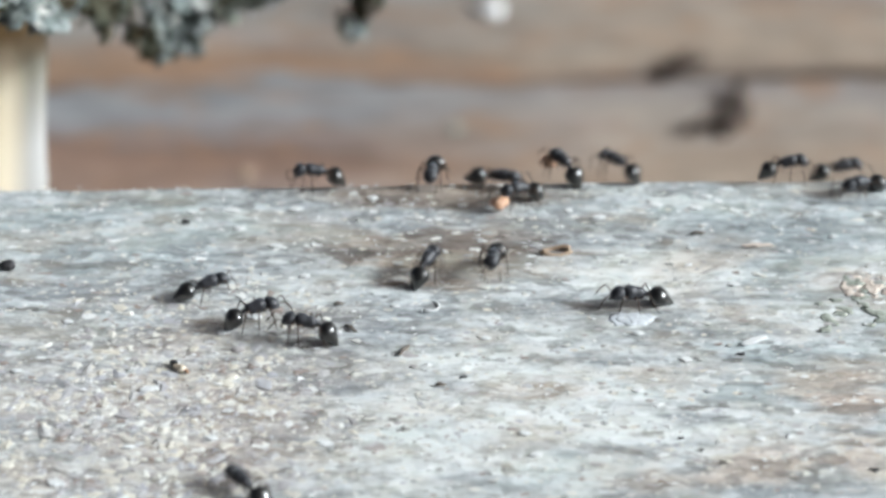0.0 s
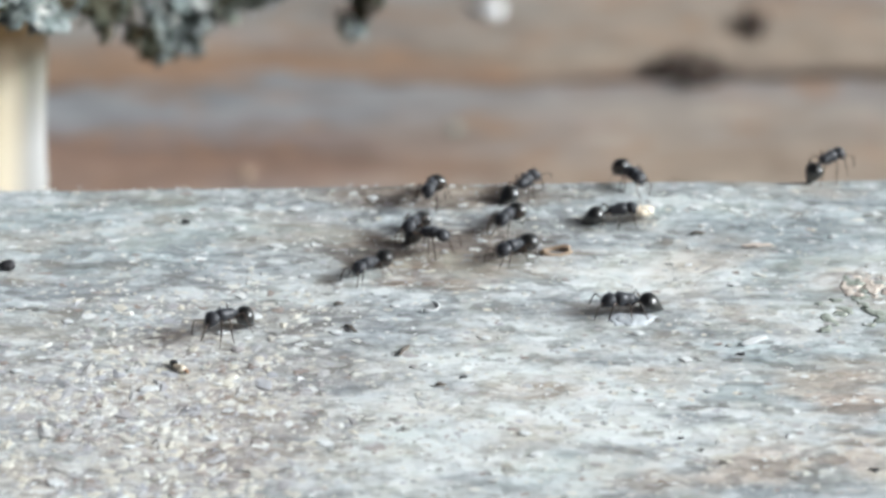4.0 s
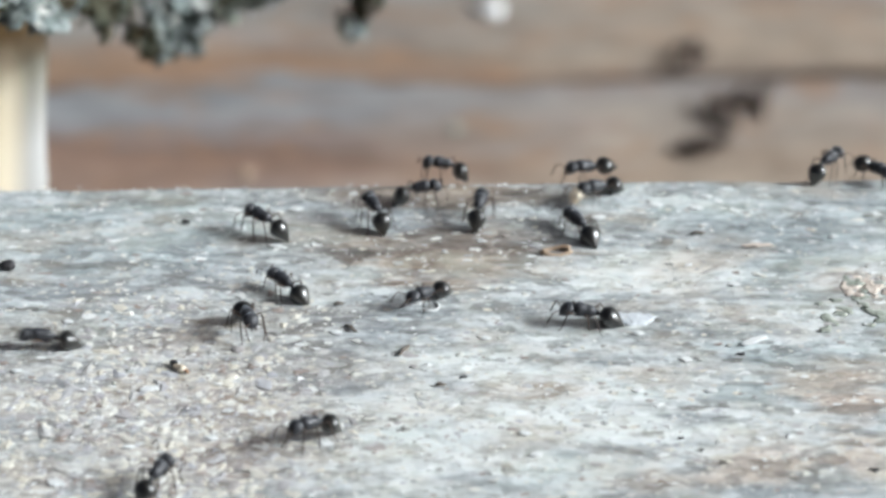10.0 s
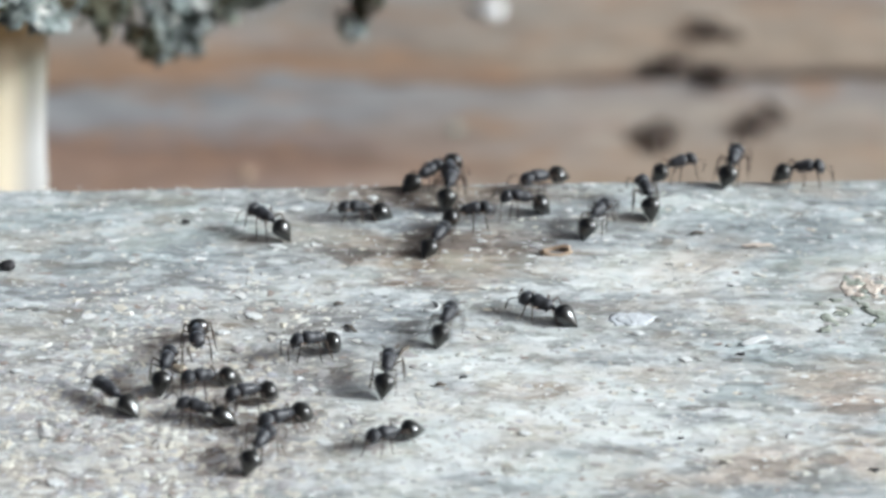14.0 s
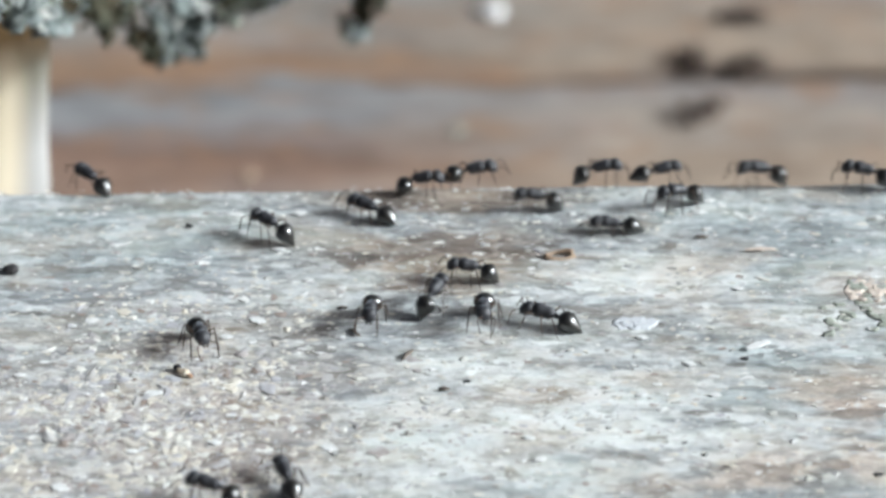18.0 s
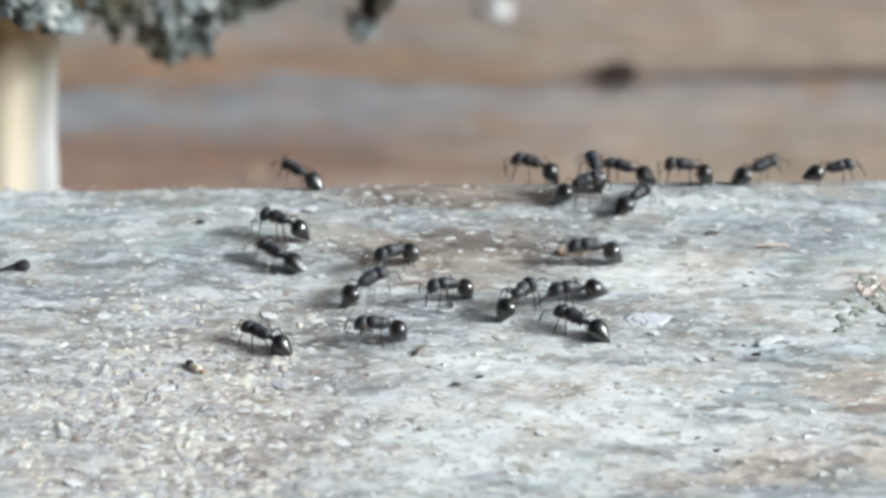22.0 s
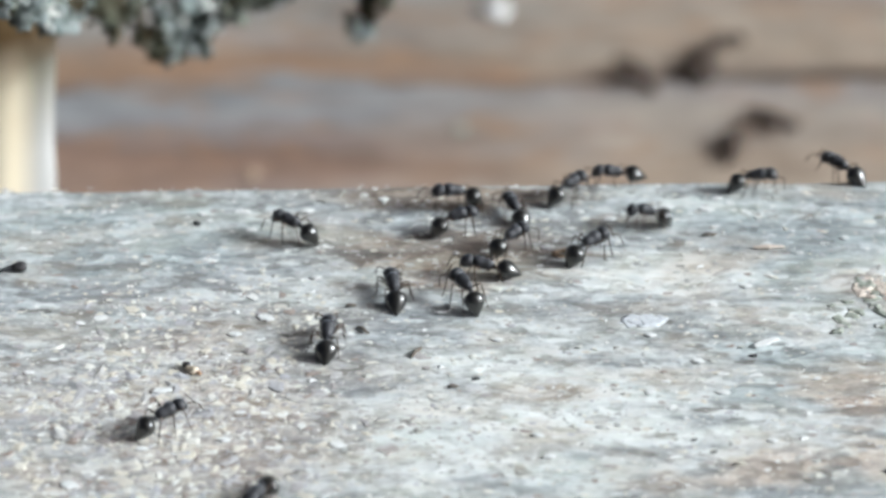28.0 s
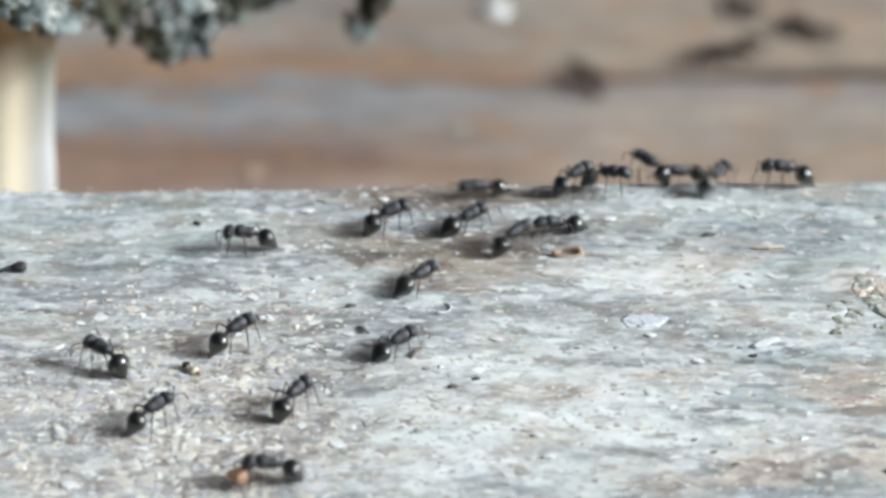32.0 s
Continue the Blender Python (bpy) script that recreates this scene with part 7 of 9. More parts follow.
    run(23, [(5.74, 17.1, 18.0, -107), (6.00, 15.1, 11.5, -117), (6.25, 12.9, 11.6, 180), (6.50, 10.7, 11.5, -172), (7.00, 10.5, 9.6, -167), (7.50, 12.1, 11.0, -155), (7.75, 11.7, 9.4, -105), (8.00, 11.4, 8.1, -163), (8.47, 3.8, 17.9, 129), (8.81, 7.3, 17.9, 180), (9.16, 10.8, 17.8, -129), (9.50, 5.3, 10.9, -166), (9.75, 2.8, 10.9, 179), (10.00, 0.3, 11.0, 178), (10.50, -0.2, 10.8, 152), (10.84, -5.7, 17.6, 129), (11.29, -5.4, 17.6, 186), (11.74, -5.1, 17.6, 242), (12.20, -4.7, 17.6, -61), (12.35, -2.8, 14.2, -7), (12.50, -0.9, 10.7, 47), (13.00, -0.9, 10.7, 52), (13.29, 2.4, 17.6, 65), (15.90, -14.5, 17.4, 7), (18.52, -31.3, 17.1, -51), (19.00, -20.6, 3.4, 10), (19.25, -15.1, 0.3, -26), (19.50, -9.2, -2.2, 20), (19.75, -3.2, 0.4, 27), (20.00, 2.5, 3.6, 16), (20.25, 4.9, 5.7, 43), (20.50, 7.1, 8.0, 4), (21.00, 8.0, 5.9, 31), (21.12, 7.8, 4.2, -31), (21.25, 7.6, 2.6, -94), (21.50, 7.6, -0.7, -152), (21.75, 3.4, -4.1, -138), (22.00, -0.5, -7.9, -158), (22.12, 0.1, -6.5, -197), (22.25, 0.6, -5.0, -236), (22.38, 1.1, -3.5, -276), (22.50, 1.6, -2.1, 45), (22.75, 1.7, 2.0, 92), (23.00, 1.3, 6.1, 69), (23.25, 4.8, 7.7, 27), (23.50, 8.2, 9.7, 14), (24.00, 9.8, 11.3, 30), (24.33, 15.1, 17.9, 51), (24.73, 15.4, 18.1, 0), (25.13, 15.6, 18.2, -51), (25.50, 21.6, 10.8, -29), (25.68, 24.5, 14.5, 11), (25.87, 27.5, 18.2, 51), (26.42, 27.2, 18.1, -9), (26.97, 26.8, 18.1, -69), (27.52, 26.5, 18.0, -129), (28.00, 15.3, 3.8, -172), (28.25, 12.1, 2.7, -163), (28.50, 8.9, 1.8, -150), (28.75, 7.6, 0.3, -131), (28.88, 6.9, -0.5, -187), (29.00, 6.2, -1.3, 116), (29.12, 4.2, -1.9, 157), (29.25, 2.1, -2.6, -163), (29.50, -2.1, -3.8, 174), (29.75, -4.9, -0.3, 128), (30.00, -7.7, 3.4, 115), (30.48, -11.6, 17.5, 106)])
    run(24, [(6.51, 17.6, 17.9, -129), (7.00, 8.1, 5.6, -150), (7.24, 3.3, 11.9, -191), (7.49, -1.4, 17.9, 129)])
    run(25, [(7.61, -5.8, 17.7, -51), (8.00, 0.5, 9.4, -16), (8.50, 0.0, 9.4, -67), (9.00, -0.6, 10.5, -77), (9.25, -2.7, 5.9, -121), (9.50, -5.4, 2.1, -126), (9.75, -5.3, 2.9, -186), (10.00, -5.2, 3.7, 115), (10.50, -4.3, 3.2, 85), (11.00, -4.9, 3.7, 145), (11.25, -5.3, 3.5, 76), (11.50, -5.7, 3.3, 7), (11.62, -6.1, 0.9, -48), (11.75, -6.4, -1.4, -103), (12.00, -7.8, -6.0, -131), (12.25, -7.8, -4.0, -205), (12.50, -7.7, -2.0, 82), (13.00, -7.4, -5.9, 46), (13.25, -3.1, -0.9, 45), (13.50, 1.8, 3.3, 4), (14.00, 1.8, 3.3, 5), (14.50, 1.9, 3.4, 7), (15.50, 3.9, 6.7, 54), (16.50, 6.5, 9.6, 65), (17.00, 6.6, 9.8, 60), (17.50, 6.9, 10.6, 61), (17.75, 9.5, 11.0, 3), (18.00, 12.1, 10.9, 5), (18.25, 17.1, 10.7, -7), (18.50, 22.0, 9.4, -15), (18.75, 28.3, 10.7, 5), (19.00, 34.6, 10.8, 10), (19.38, 40.8, 18.5, 51), (20.14, 31.2, 18.3, -9), (20.91, 21.5, 18.1, -69), (21.67, 11.9, 17.8, -129), (22.00, 6.4, 11.1, 165), (22.25, 6.8, 10.9, 91), (22.50, 7.2, 10.7, 17), (22.85, 12.8, 17.8, 51), (23.23, 14.1, 18.0, -10), (23.62, 15.3, 18.1, -71), (23.81, 17.0, 13.4, -6), (24.00, 18.7, 8.4, 59), (24.38, 22.0, 18.1, 71), (27.27, 21.4, 18.2, 10), (30.15, 20.8, 18.3, -51), (30.50, 26.4, 11.3, 4), (30.75, 29.5, 11.0, -3), (31.00, 32.5, 11.0, 22), (31.50, 34.5, 11.5, 14), (31.85, 40.1, 18.5, 51)])
    run(26, [(8.03, 23.9, 18.1, -129), (8.50, 16.3, 8.2, -169), (8.75, 11.0, 6.4, -160), (9.00, 5.8, 4.4, -146), (9.25, 2.6, -3.8, -111), (9.50, -0.4, -12.1, -115), (9.75, -4.6, -19.1, -121), (10.00, -8.7, -26.1, -146), (10.50, -9.0, -26.0, -161), (10.75, -11.1, -28.7, -128), (11.00, -13.2, -31.4, -124), (11.50, -11.6, -33.0, -134), (12.00, -12.6, -16.5, -143), (12.25, -12.1, -19.9, -81), (12.38, -11.8, -21.6, -18), (12.50, -11.5, -23.3, 44), (12.75, -10.3, -20.8, 64), (13.00, -9.1, -18.3, 58), (13.12, -8.0, -19.2, 9), (13.25, -6.9, -20.2, -40), (13.38, -5.8, -21.1, 6), (13.50, -4.7, -22.0, 52), (13.75, -4.3, -20.7, 74), (14.00, -3.9, -19.3, 84), (14.25, -0.9, -13.4, 64), (14.38, 0.5, -10.4, 130), (14.50, 1.9, -7.4, -165), (16.50, 1.2, -5.8, -154), (16.75, -2.7, -8.8, -142), (17.00, -6.5, -11.9, -148), (17.25, -7.6, -15.9, -104), (17.50, -8.5, -19.9, -155), (17.75, -11.9, -26.3, -118), (17.88, -13.6, -29.5, -158), (18.00, -15.2, -32.7, 162), (18.25, -17.8, -33.0, -173), (18.50, -20.4, -33.3, -163), (18.96, -27.9, -42.7, -129), (21.54, -28.7, -42.7, -186), (24.12, -29.5, -42.7, -243), (26.70, -30.2, -42.7, 59), (27.50, -19.7, -24.9, 45), (28.00, -20.1, -24.7, 37), (28.50, -19.9, -24.7, 31), (29.00, -19.8, -24.7, 28), (29.50, -20.4, -24.4, 49), (30.00, -20.4, -24.7, 59), (30.50, -20.5, -24.8, 33), (31.00, -20.2, -24.4, 42), (31.50, -20.3, -24.1, 39), (32.00, -20.9, -24.0, 46)])
    run(27, [(8.14, 38.8, 18.9, -116), (8.50, 34.7, 10.6, -130), (9.00, 34.3, 11.6, 173), (9.25, 34.4, 11.5, 246), (9.50, 34.6, 11.4, -42), (10.00, 34.8, 11.7, -56), (10.25, 34.4, 11.5, -117), (10.50, 34.0, 11.4, -177), (10.75, 31.6, 11.1, -168), (11.00, 29.3, 10.4, 171), (11.25, 26.5, 9.8, -162), (11.50, 23.9, 8.7, 157), (12.00, 23.4, 9.1, 164), (12.25, 22.2, 8.6, -155), (12.50, 21.0, 8.0, 168), (13.00, 20.9, 8.4, 159), (13.25, 16.0, 10.3, 163), (13.50, 10.8, 11.4, 159), (13.75, 9.4, 10.8, -154), (14.00, 8.0, 10.0, -145), (14.25, 3.2, 5.6, -133), (14.50, -0.8, 0.5, -169), (15.50, -3.3, 3.3, 135), (16.50, -6.1, 5.7, 145), (17.00, -6.3, 5.8, 149), (17.50, -6.2, 5.0, 161), (18.00, -5.9, 5.6, 149), (18.50, -5.5, 5.4, -177), (19.00, -5.7, 5.4, 170), (19.12, -5.0, 4.7, 126), (19.25, -4.3, 4.1, 82), (19.38, -3.7, 3.4, 39), (19.50, -3.0, 2.7, -5), (19.75, 2.8, 0.6, -16), (20.00, 8.8, -0.6, -14), (20.25, 9.8, 0.2, 41), (20.50, 10.8, 1.1, -12), (20.75, 16.7, -2.2, -25), (20.83, 18.8, -3.0, -82), (20.92, 20.9, -3.8, -140), (21.00, 23.0, -4.5, 163), (21.25, 19.8, -4.8, -171), (21.50, 16.7, -5.6, -169), (21.75, 12.6, -6.3, -166), (22.00, 8.7, -7.6, -160), (22.25, 6.2, -9.5, -137), (22.50, 4.0, -11.9, -156), (22.62, 4.1, -9.5, -212), (22.75, 4.2, -7.2, 92), (23.00, 3.8, -2.5, 162), (23.25, -0.5, -7.1, -129), (23.50, -4.0, -12.3, -170), (23.75, -6.6, -14.7, -134), (24.00, -8.9, -17.4, -158), (24.50, -8.8, -18.1, -119), (24.75, -8.7, -20.6, -83), (25.00, -8.3, -23.0, -101), (25.48, -10.5, -42.0, -97), (26.50, -9.8, -42.0, -38), (27.50, -9.1, -42.0, 20), (28.52, -8.4, -42.0, 78), (29.00, -3.9, -19.8, 71), (29.25, -1.7, -13.8, 74), (29.50, -0.3, -7.5, 78), (29.75, -1.2, -5.2, 114), (30.00, -2.4, -2.9, 42), (30.25, 5.9, 1.2, 31), (30.50, 13.5, 6.5, 56), (30.75, 19.8, 8.9, 25), (31.00, 25.6, 12.2, 20), (31.25, 28.1, 11.8, -3), (31.50, 30.7, 11.9, 11), (31.84, 36.2, 18.8, 51)])
    run(28, [(8.25, 15.1, 18.4, -95), (8.50, 14.5, 12.0, -99), (8.75, 10.7, 5.8, -125), (9.00, 6.1, 0.0, -138), (9.25, 4.9, -1.8, -128), (9.50, 3.5, -3.4, -144), (9.75, 1.3, -5.9, -134), (10.00, -1.1, -8.2, -140), (10.25, -2.8, -10.9, -125), (10.50, -4.7, -13.3, -161), (10.75, -6.7, -13.4, 180), (11.00, -8.6, -13.3, -140), (11.25, -12.2, -21.4, -117), (11.50, -16.6, -29.1, -153), (11.75, -14.7, -24.2, -215), (12.00, -12.7, -19.3, 82), (12.25, -8.4, -15.3, 40), (12.50, -3.6, -11.8, 63), (12.62, -2.7, -12.0, 23), (12.75, -1.9, -12.2, -17), (12.88, -1.1, -12.4, 31), (13.00, -0.4, -12.7, 79), (13.25, -1.6, -9.0, 104), (13.50, -2.3, -5.1, 103), (13.75, -1.5, -2.4, 71), (14.00, -0.5, 0.3, 63), (14.25, 3.5, 3.1, 32), (14.50, 7.8, 5.4, 14), (15.50, 21.0, 8.3, 9), (16.50, 34.5, 9.6, 29), (16.75, 34.3, 10.2, 105), (17.00, 34.1, 10.8, 180), (17.25, 29.5, 6.0, -137), (17.50, 24.4, 1.7, 168), (17.75, 18.7, 2.1, 172), (18.00, 13.1, 3.2, -178), (18.25, 8.7, 1.7, -165), (18.50, 4.2, 0.8, 175), (18.75, 1.6, 4.4, 123), (19.00, -0.7, 8.4, 139), (19.25, -3.0, 9.2, 158), (19.50, -5.3, 10.2, 169), (19.75, -8.0, 10.0, -179), (20.00, -10.7, 10.1, 167), (20.25, -12.2, 10.0, 179), (20.50, -13.6, 10.1, 178), (21.00, -13.0, 11.2, 139), (21.50, -13.0, 10.9, 135), (22.00, -12.6, 10.9, 139), (22.50, -12.1, 10.0, 140), (23.00, -12.5, 10.3, 149), (23.50, -12.4, 10.4, 142), (24.00, -11.3, 10.2, 155), (24.50, -11.8, 10.1, 150), (25.00, -11.9, 9.8, 153), (25.50, -11.9, 10.1, 157), (25.87, -18.0, 17.7, 129), (28.76, 3.1, 18.1, 180), (31.64, 24.2, 18.5, -129), (32.00, 18.4, 11.2, -173)])
    run(29, [(9.23, 17.0, 18.4, -108), (9.50, 14.8, 11.8, -119), (9.75, 13.8, 9.9, -122), (10.00, 12.5, 8.1, -151), (10.25, 8.5, 4.3, -140), (10.50, 4.1, 1.1, -172), (10.98, -9.5, 18.1, 129)])
    run(30, [(10.52, -44.0, -12.9, 0), (11.00, -26.5, -12.9, 20), (11.25, -20.4, -8.2, 41), (11.50, -14.9, -2.8, 50), (11.75, -10.1, -2.3, 10), (12.00, -5.4, -1.2, 9), (12.25, -3.5, -0.9, 12), (12.50, -1.7, -0.4, 0), (12.75, -0.3, -0.7, -9), (13.00, 1.1, -0.9, 37), (13.12, 1.6, -2.1, -14), (13.25, 2.1, -3.4, -65), (13.50, 3.4, -5.8, -52), (13.62, 5.6, -3.7, -3), (13.75, 7.9, -1.7, 46), (14.00, 11.8, 2.9, 53), (14.25, 13.9, 3.8, 27), (14.50, 15.9, 5.0, 61), (15.50, 17.5, 7.9, 64), (16.00, 18.1, 9.5, 125), (16.50, 18.8, 11.4, -174), (16.75, 15.5, 10.9, -169), (17.00, 12.3, 9.7, -175), (17.50, 14.3, 11.4, -125), (17.64, 12.9, 14.7, -186), (17.78, 11.5, 18.0, 113), (18.21, 11.8, 17.9, 174), (18.64, 12.1, 17.8, -125), (19.00, 6.8, 9.8, -139), (19.25, 1.3, 3.2, -126), (19.50, -3.1, -4.1, -154), (19.75, -4.3, -9.7, -98), (20.00, -4.7, -15.3, -66), (20.25, -6.4, -21.2, -102), (20.50, -7.1, -27.3, -146), (20.75, -9.4, -29.4, -132), (21.00, -11.4, -31.9, -148), (21.48, -20.0, -42.7, -129), (22.54, -18.4, -42.7, -197), (23.60, -16.8, -42.7, 94), (24.00, -17.5, -32.2, 97), (24.25, -16.6, -28.8, 71), (24.50, -15.2, -25.4, 95), (24.75, -14.3, -20.3, 76), (25.00, -12.8, -15.2, 67), (25.25, -10.3, -11.0, 57), (25.50, -7.5, -7.1, 68), (26.50, -5.5, -0.3, 71), (27.50, -2.8, 6.2, 5), (27.75, -1.3, 4.5, -53), (28.00, -0.1, 2.6, 19), (28.50, -1.4, 3.8, 29), (28.75, 4.3, 4.0, -1), (29.00, 9.9, 3.6, 50), (29.12, 9.3, 4.2, 94), (29.25, 8.6, 4.7, 138), (29.50, 7.4, 5.9, 87), (29.95, 7.7, 17.8, 88), (30.53, 11.6, 17.9, 140), (31.12, 15.5, 18.0, 192), (31.71, 19.4, 18.1, -117), (31.86, 17.7, 14.7, -173), (32.00, 16.0, 11.4, 130)])
    run(31, [(10.66, 19.4, 18.0, -129), (10.83, 16.7, 14.6, -169), (11.00, 14.0, 11.2, 151), (11.34, 8.5, 18.0, 129), (11.99, 6.1, 17.9, 203), (12.64, 3.6, 17.8, -84), (12.76, 4.0, 14.7, -29), (12.88, 4.3, 11.6, 25), (13.00, 4.7, 8.2, 79), (13.25, 5.5, 9.4, 53), (13.50, 6.4, 10.9, -7), (13.84, 12.0, 17.8, 51), (15.47, 20.4, 18.2, 0), (17.11, 28.9, 18.5, -51), (17.50, 35.3, 10.6, 0), (17.89, 41.6, 18.5, 51), (18.98, 36.9, 18.4, -7), (20.07, 32.1, 18.3, -64), (21.16, 27.3, 18.2, -122), (21.33, 24.9, 14.5, -173), (21.50, 22.6, 10.8, 136), (21.75, 20.6, 10.5, -176), (22.00, 18.7, 10.5, 180), (22.50, 17.9, 9.5, 113), (22.83, 15.8, 18.1, 104), (22.95, 16.5, 18.1, 156), (23.07, 17.2, 18.1, 208), (23.19, 17.8, 18.1, -100), (23.34, 17.1, 14.1, -177), (23.50, 16.4, 9.7, 106), (23.62, 13.5, 8.0, 158), (23.75, 10.6, 6.3, -150), (24.00, 4.8, 2.9, -162), (24.12, 5.2, 4.9, -222), (24.25, 5.6, 6.9, 78), (24.50, 6.5, 11.2, 12), (24.62, 5.7, 7.3, -46), (24.75, 4.8, 3.7, -103), (25.00, 3.1, -3.3, -82), (25.25, -1.0, -7.2, -137), (25.50, -5.2, -11.0, -159), (26.00, -4.3, -12.4, -109), (26.50, -3.4, -13.8, -59), (27.00, -2.5, -15.3, -6), (27.50, -1.7, -16.8, 48), (27.75, -0.4, -12.5, 74), (28.00, 0.9, -8.2, 120), (28.25, 0.5, -8.7, 166), (28.50, 0.2, -9.2, -149), (28.75, -3.9, -14.9, -126), (29.00, -8.0, -20.5, -133), (29.25, -9.8, -19.7, 155), (29.38, -10.7, -19.3, 111), (29.50, -11.5, -18.9, 66), (29.62, -10.8, -19.6, 10), (29.75, -10.0, -20.4, -46), (29.88, -9.3, -21.2, -103), (30.00, -8.6, -22.0, -160), (30.50, -9.5, -23.6, 174), (30.75, -12.4, -22.0, 150), (31.00, -15.2, -20.3, 125), (31.25, -17.7, -21.2, -162), (31.50, -20.2, -22.0, 180), (31.75, -22.4, -19.5, 133), (32.00, -24.7, -17.0, 145)])
    run(32, [(11.63, 21.3, 18.3, -51), (12.00, 27.4, 10.8, 9), (12.37, 33.4, 18.3, 51), (12.78, 28.2, 18.3, -23), (13.18, 23.1, 18.2, -98), (13.29, 22.7, 15.5, -151), (13.39, 22.3, 12.7, -204), (13.50, 21.9, 9.6, 103), (13.62, 23.6, 10.3, 54), (13.75, 25.2, 10.5, 5), (14.00, 28.6, 10.6, -4), (14.25, 29.4, 10.8, 43), (14.50, 30.2, 11.1, 89), (16.50, 32.0, 9.4, 80), (16.75, 30.7, 10.5, 147), (17.00, 29.6, 11.3, 133), (17.25, 25.6, 10.8, -176), (17.50, 21.7, 10.8, -138), (17.75, 20.2, 8.6, -133), (18.00, 18.5, 7.0, -157), (18.50, 18.6, 6.4, -148), (19.00, 17.8, 6.4, -158), (19.25, 13.8, 2.1, -137), (19.50, 9.3, -1.6, -141), (19.75, 6.7, -2.5, -166), (20.00, 4.1, -2.9, 157), (20.25, 3.7, -0.8, 97), (20.50, 3.6, 1.3, 107), (20.75, 4.4, 3.1, 63), (21.00, 5.4, 4.8, 82), (21.25, 6.2, 6.1, 53), (21.50, 7.2, 7.2, 8), (22.00, 9.6, 7.6, 28), (22.12, 9.5, 6.7, -34), (22.25, 9.5, 5.9, -96), (22.38, 9.3, 5.0, -48), (22.50, 9.2, 4.2, 0), (22.62, 7.2, 3.1, -43), (22.75, 5.2, 2.0, -85), (22.88, 3.3, 0.9, -128), (23.00, 1.3, -0.2, -170), (23.25, -3.5, -6.4, -132), (23.50, -9.0, -11.8, -137), (23.62, -7.4, -10.1, -94), (23.75, -5.9, -8.4, -52), (23.88, -4.3, -6.7, -9), (24.00, -2.8, -5.0, 34), (24.25, 1.1, -2.6, 28), (24.50, 5.3, -0.7, 88), (24.62, 4.1, -1.4, 147), (24.75, 2.9, -2.1, -155), (25.00, 0.3, -3.1, -166), (25.25, -3.7, -11.3, -120), (25.50, -8.8, -18.8, -142), (26.50, -10.3, -20.0, -145), (27.50, -12.0, -21.0, -100), (27.75, -12.0, -27.3, -93), (28.00, -12.8, -33.6, -111), (28.36, -14.8, -42.7, -103), (28.96, -14.8, -42.7, -167), (29.57, -14.8, -42.7, 129), (29.78, -18.3, -38.3, 170), (30.00, -21.8, -33.9, -149), (30.43, -28.9, -42.7, -129)])
    run(33, [(11.66, 20.1, 18.0, -129), (12.00, 14.5, 11.0, 164), (12.50, 14.5, 10.8, 180), (12.75, 12.5, 9.8, -158), (13.00, 10.6, 8.8, -177), (13.25, 8.3, 8.1, -158), (13.50, 6.1, 7.0, -115), (14.00, 6.5, 5.5, -174), (14.25, 4.6, 3.9, -136), (14.50, 2.9, 2.0, -150), (15.50, -1.3, -1.4, -136), (16.50, -4.8, -5.4, -139), (17.00, -5.4, -6.1, -149), (17.12, -4.8, -6.9, -102), (17.25, -4.3, -7.8, -54), (17.50, -3.0, -9.4, 13), (18.00, -1.0, -8.5, 64), (18.25, 4.7, -6.3, 26), (18.50, 10.0, -3.2, 32), (18.75, 12.5, 1.4, 66), (19.00, 14.2, 6.4, 40), (19.25, 14.6, 7.9, 82), (19.38, 14.6, 8.7, 136), (19.50, 14.7, 9.4, -170), (19.91, 8.1, 18.0, 129), (20.28, 7.7, 17.9, 180), (20.65, 7.3, 17.7, -129), (21.00, 1.6, 10.5, -163), (21.25, -0.1, 6.8, -114), (21.50, -1.4, 3.3, -142), (21.75, -3.2, 0.3, -117), (22.00, -4.6, -2.9, -142), (22.25, -7.8, -5.4, -139), (22.50, -10.7, -8.2, -143), (22.62, -9.1, -11.6, -103), (22.75, -7.6, -15.0, -63), (23.00, -3.9, -21.5, -99), (23.25, -6.5, -27.3, -111), (23.50, -8.6, -33.3, -146), (23.75, -10.1, -33.0, 173), (24.00, -11.6, -32.9, -149), (24.50, -14.0, -32.2, -151), (24.98, -22.4, -42.7, -129), (27.77, -18.4, -42.7, -197), (30.56, -14.5, -42.7, 95), (30.71, -14.8, -38.9, 151), (30.85, -15.2, -35.1, 206), (31.00, -15.5, -31.3, -99), (31.25, -15.4, -31.6, -169), (31.50, -15.3, -31.8, 120), (31.72, -17.2, -37.3, 185), (31.94, -19.1, -42.7, -109)])
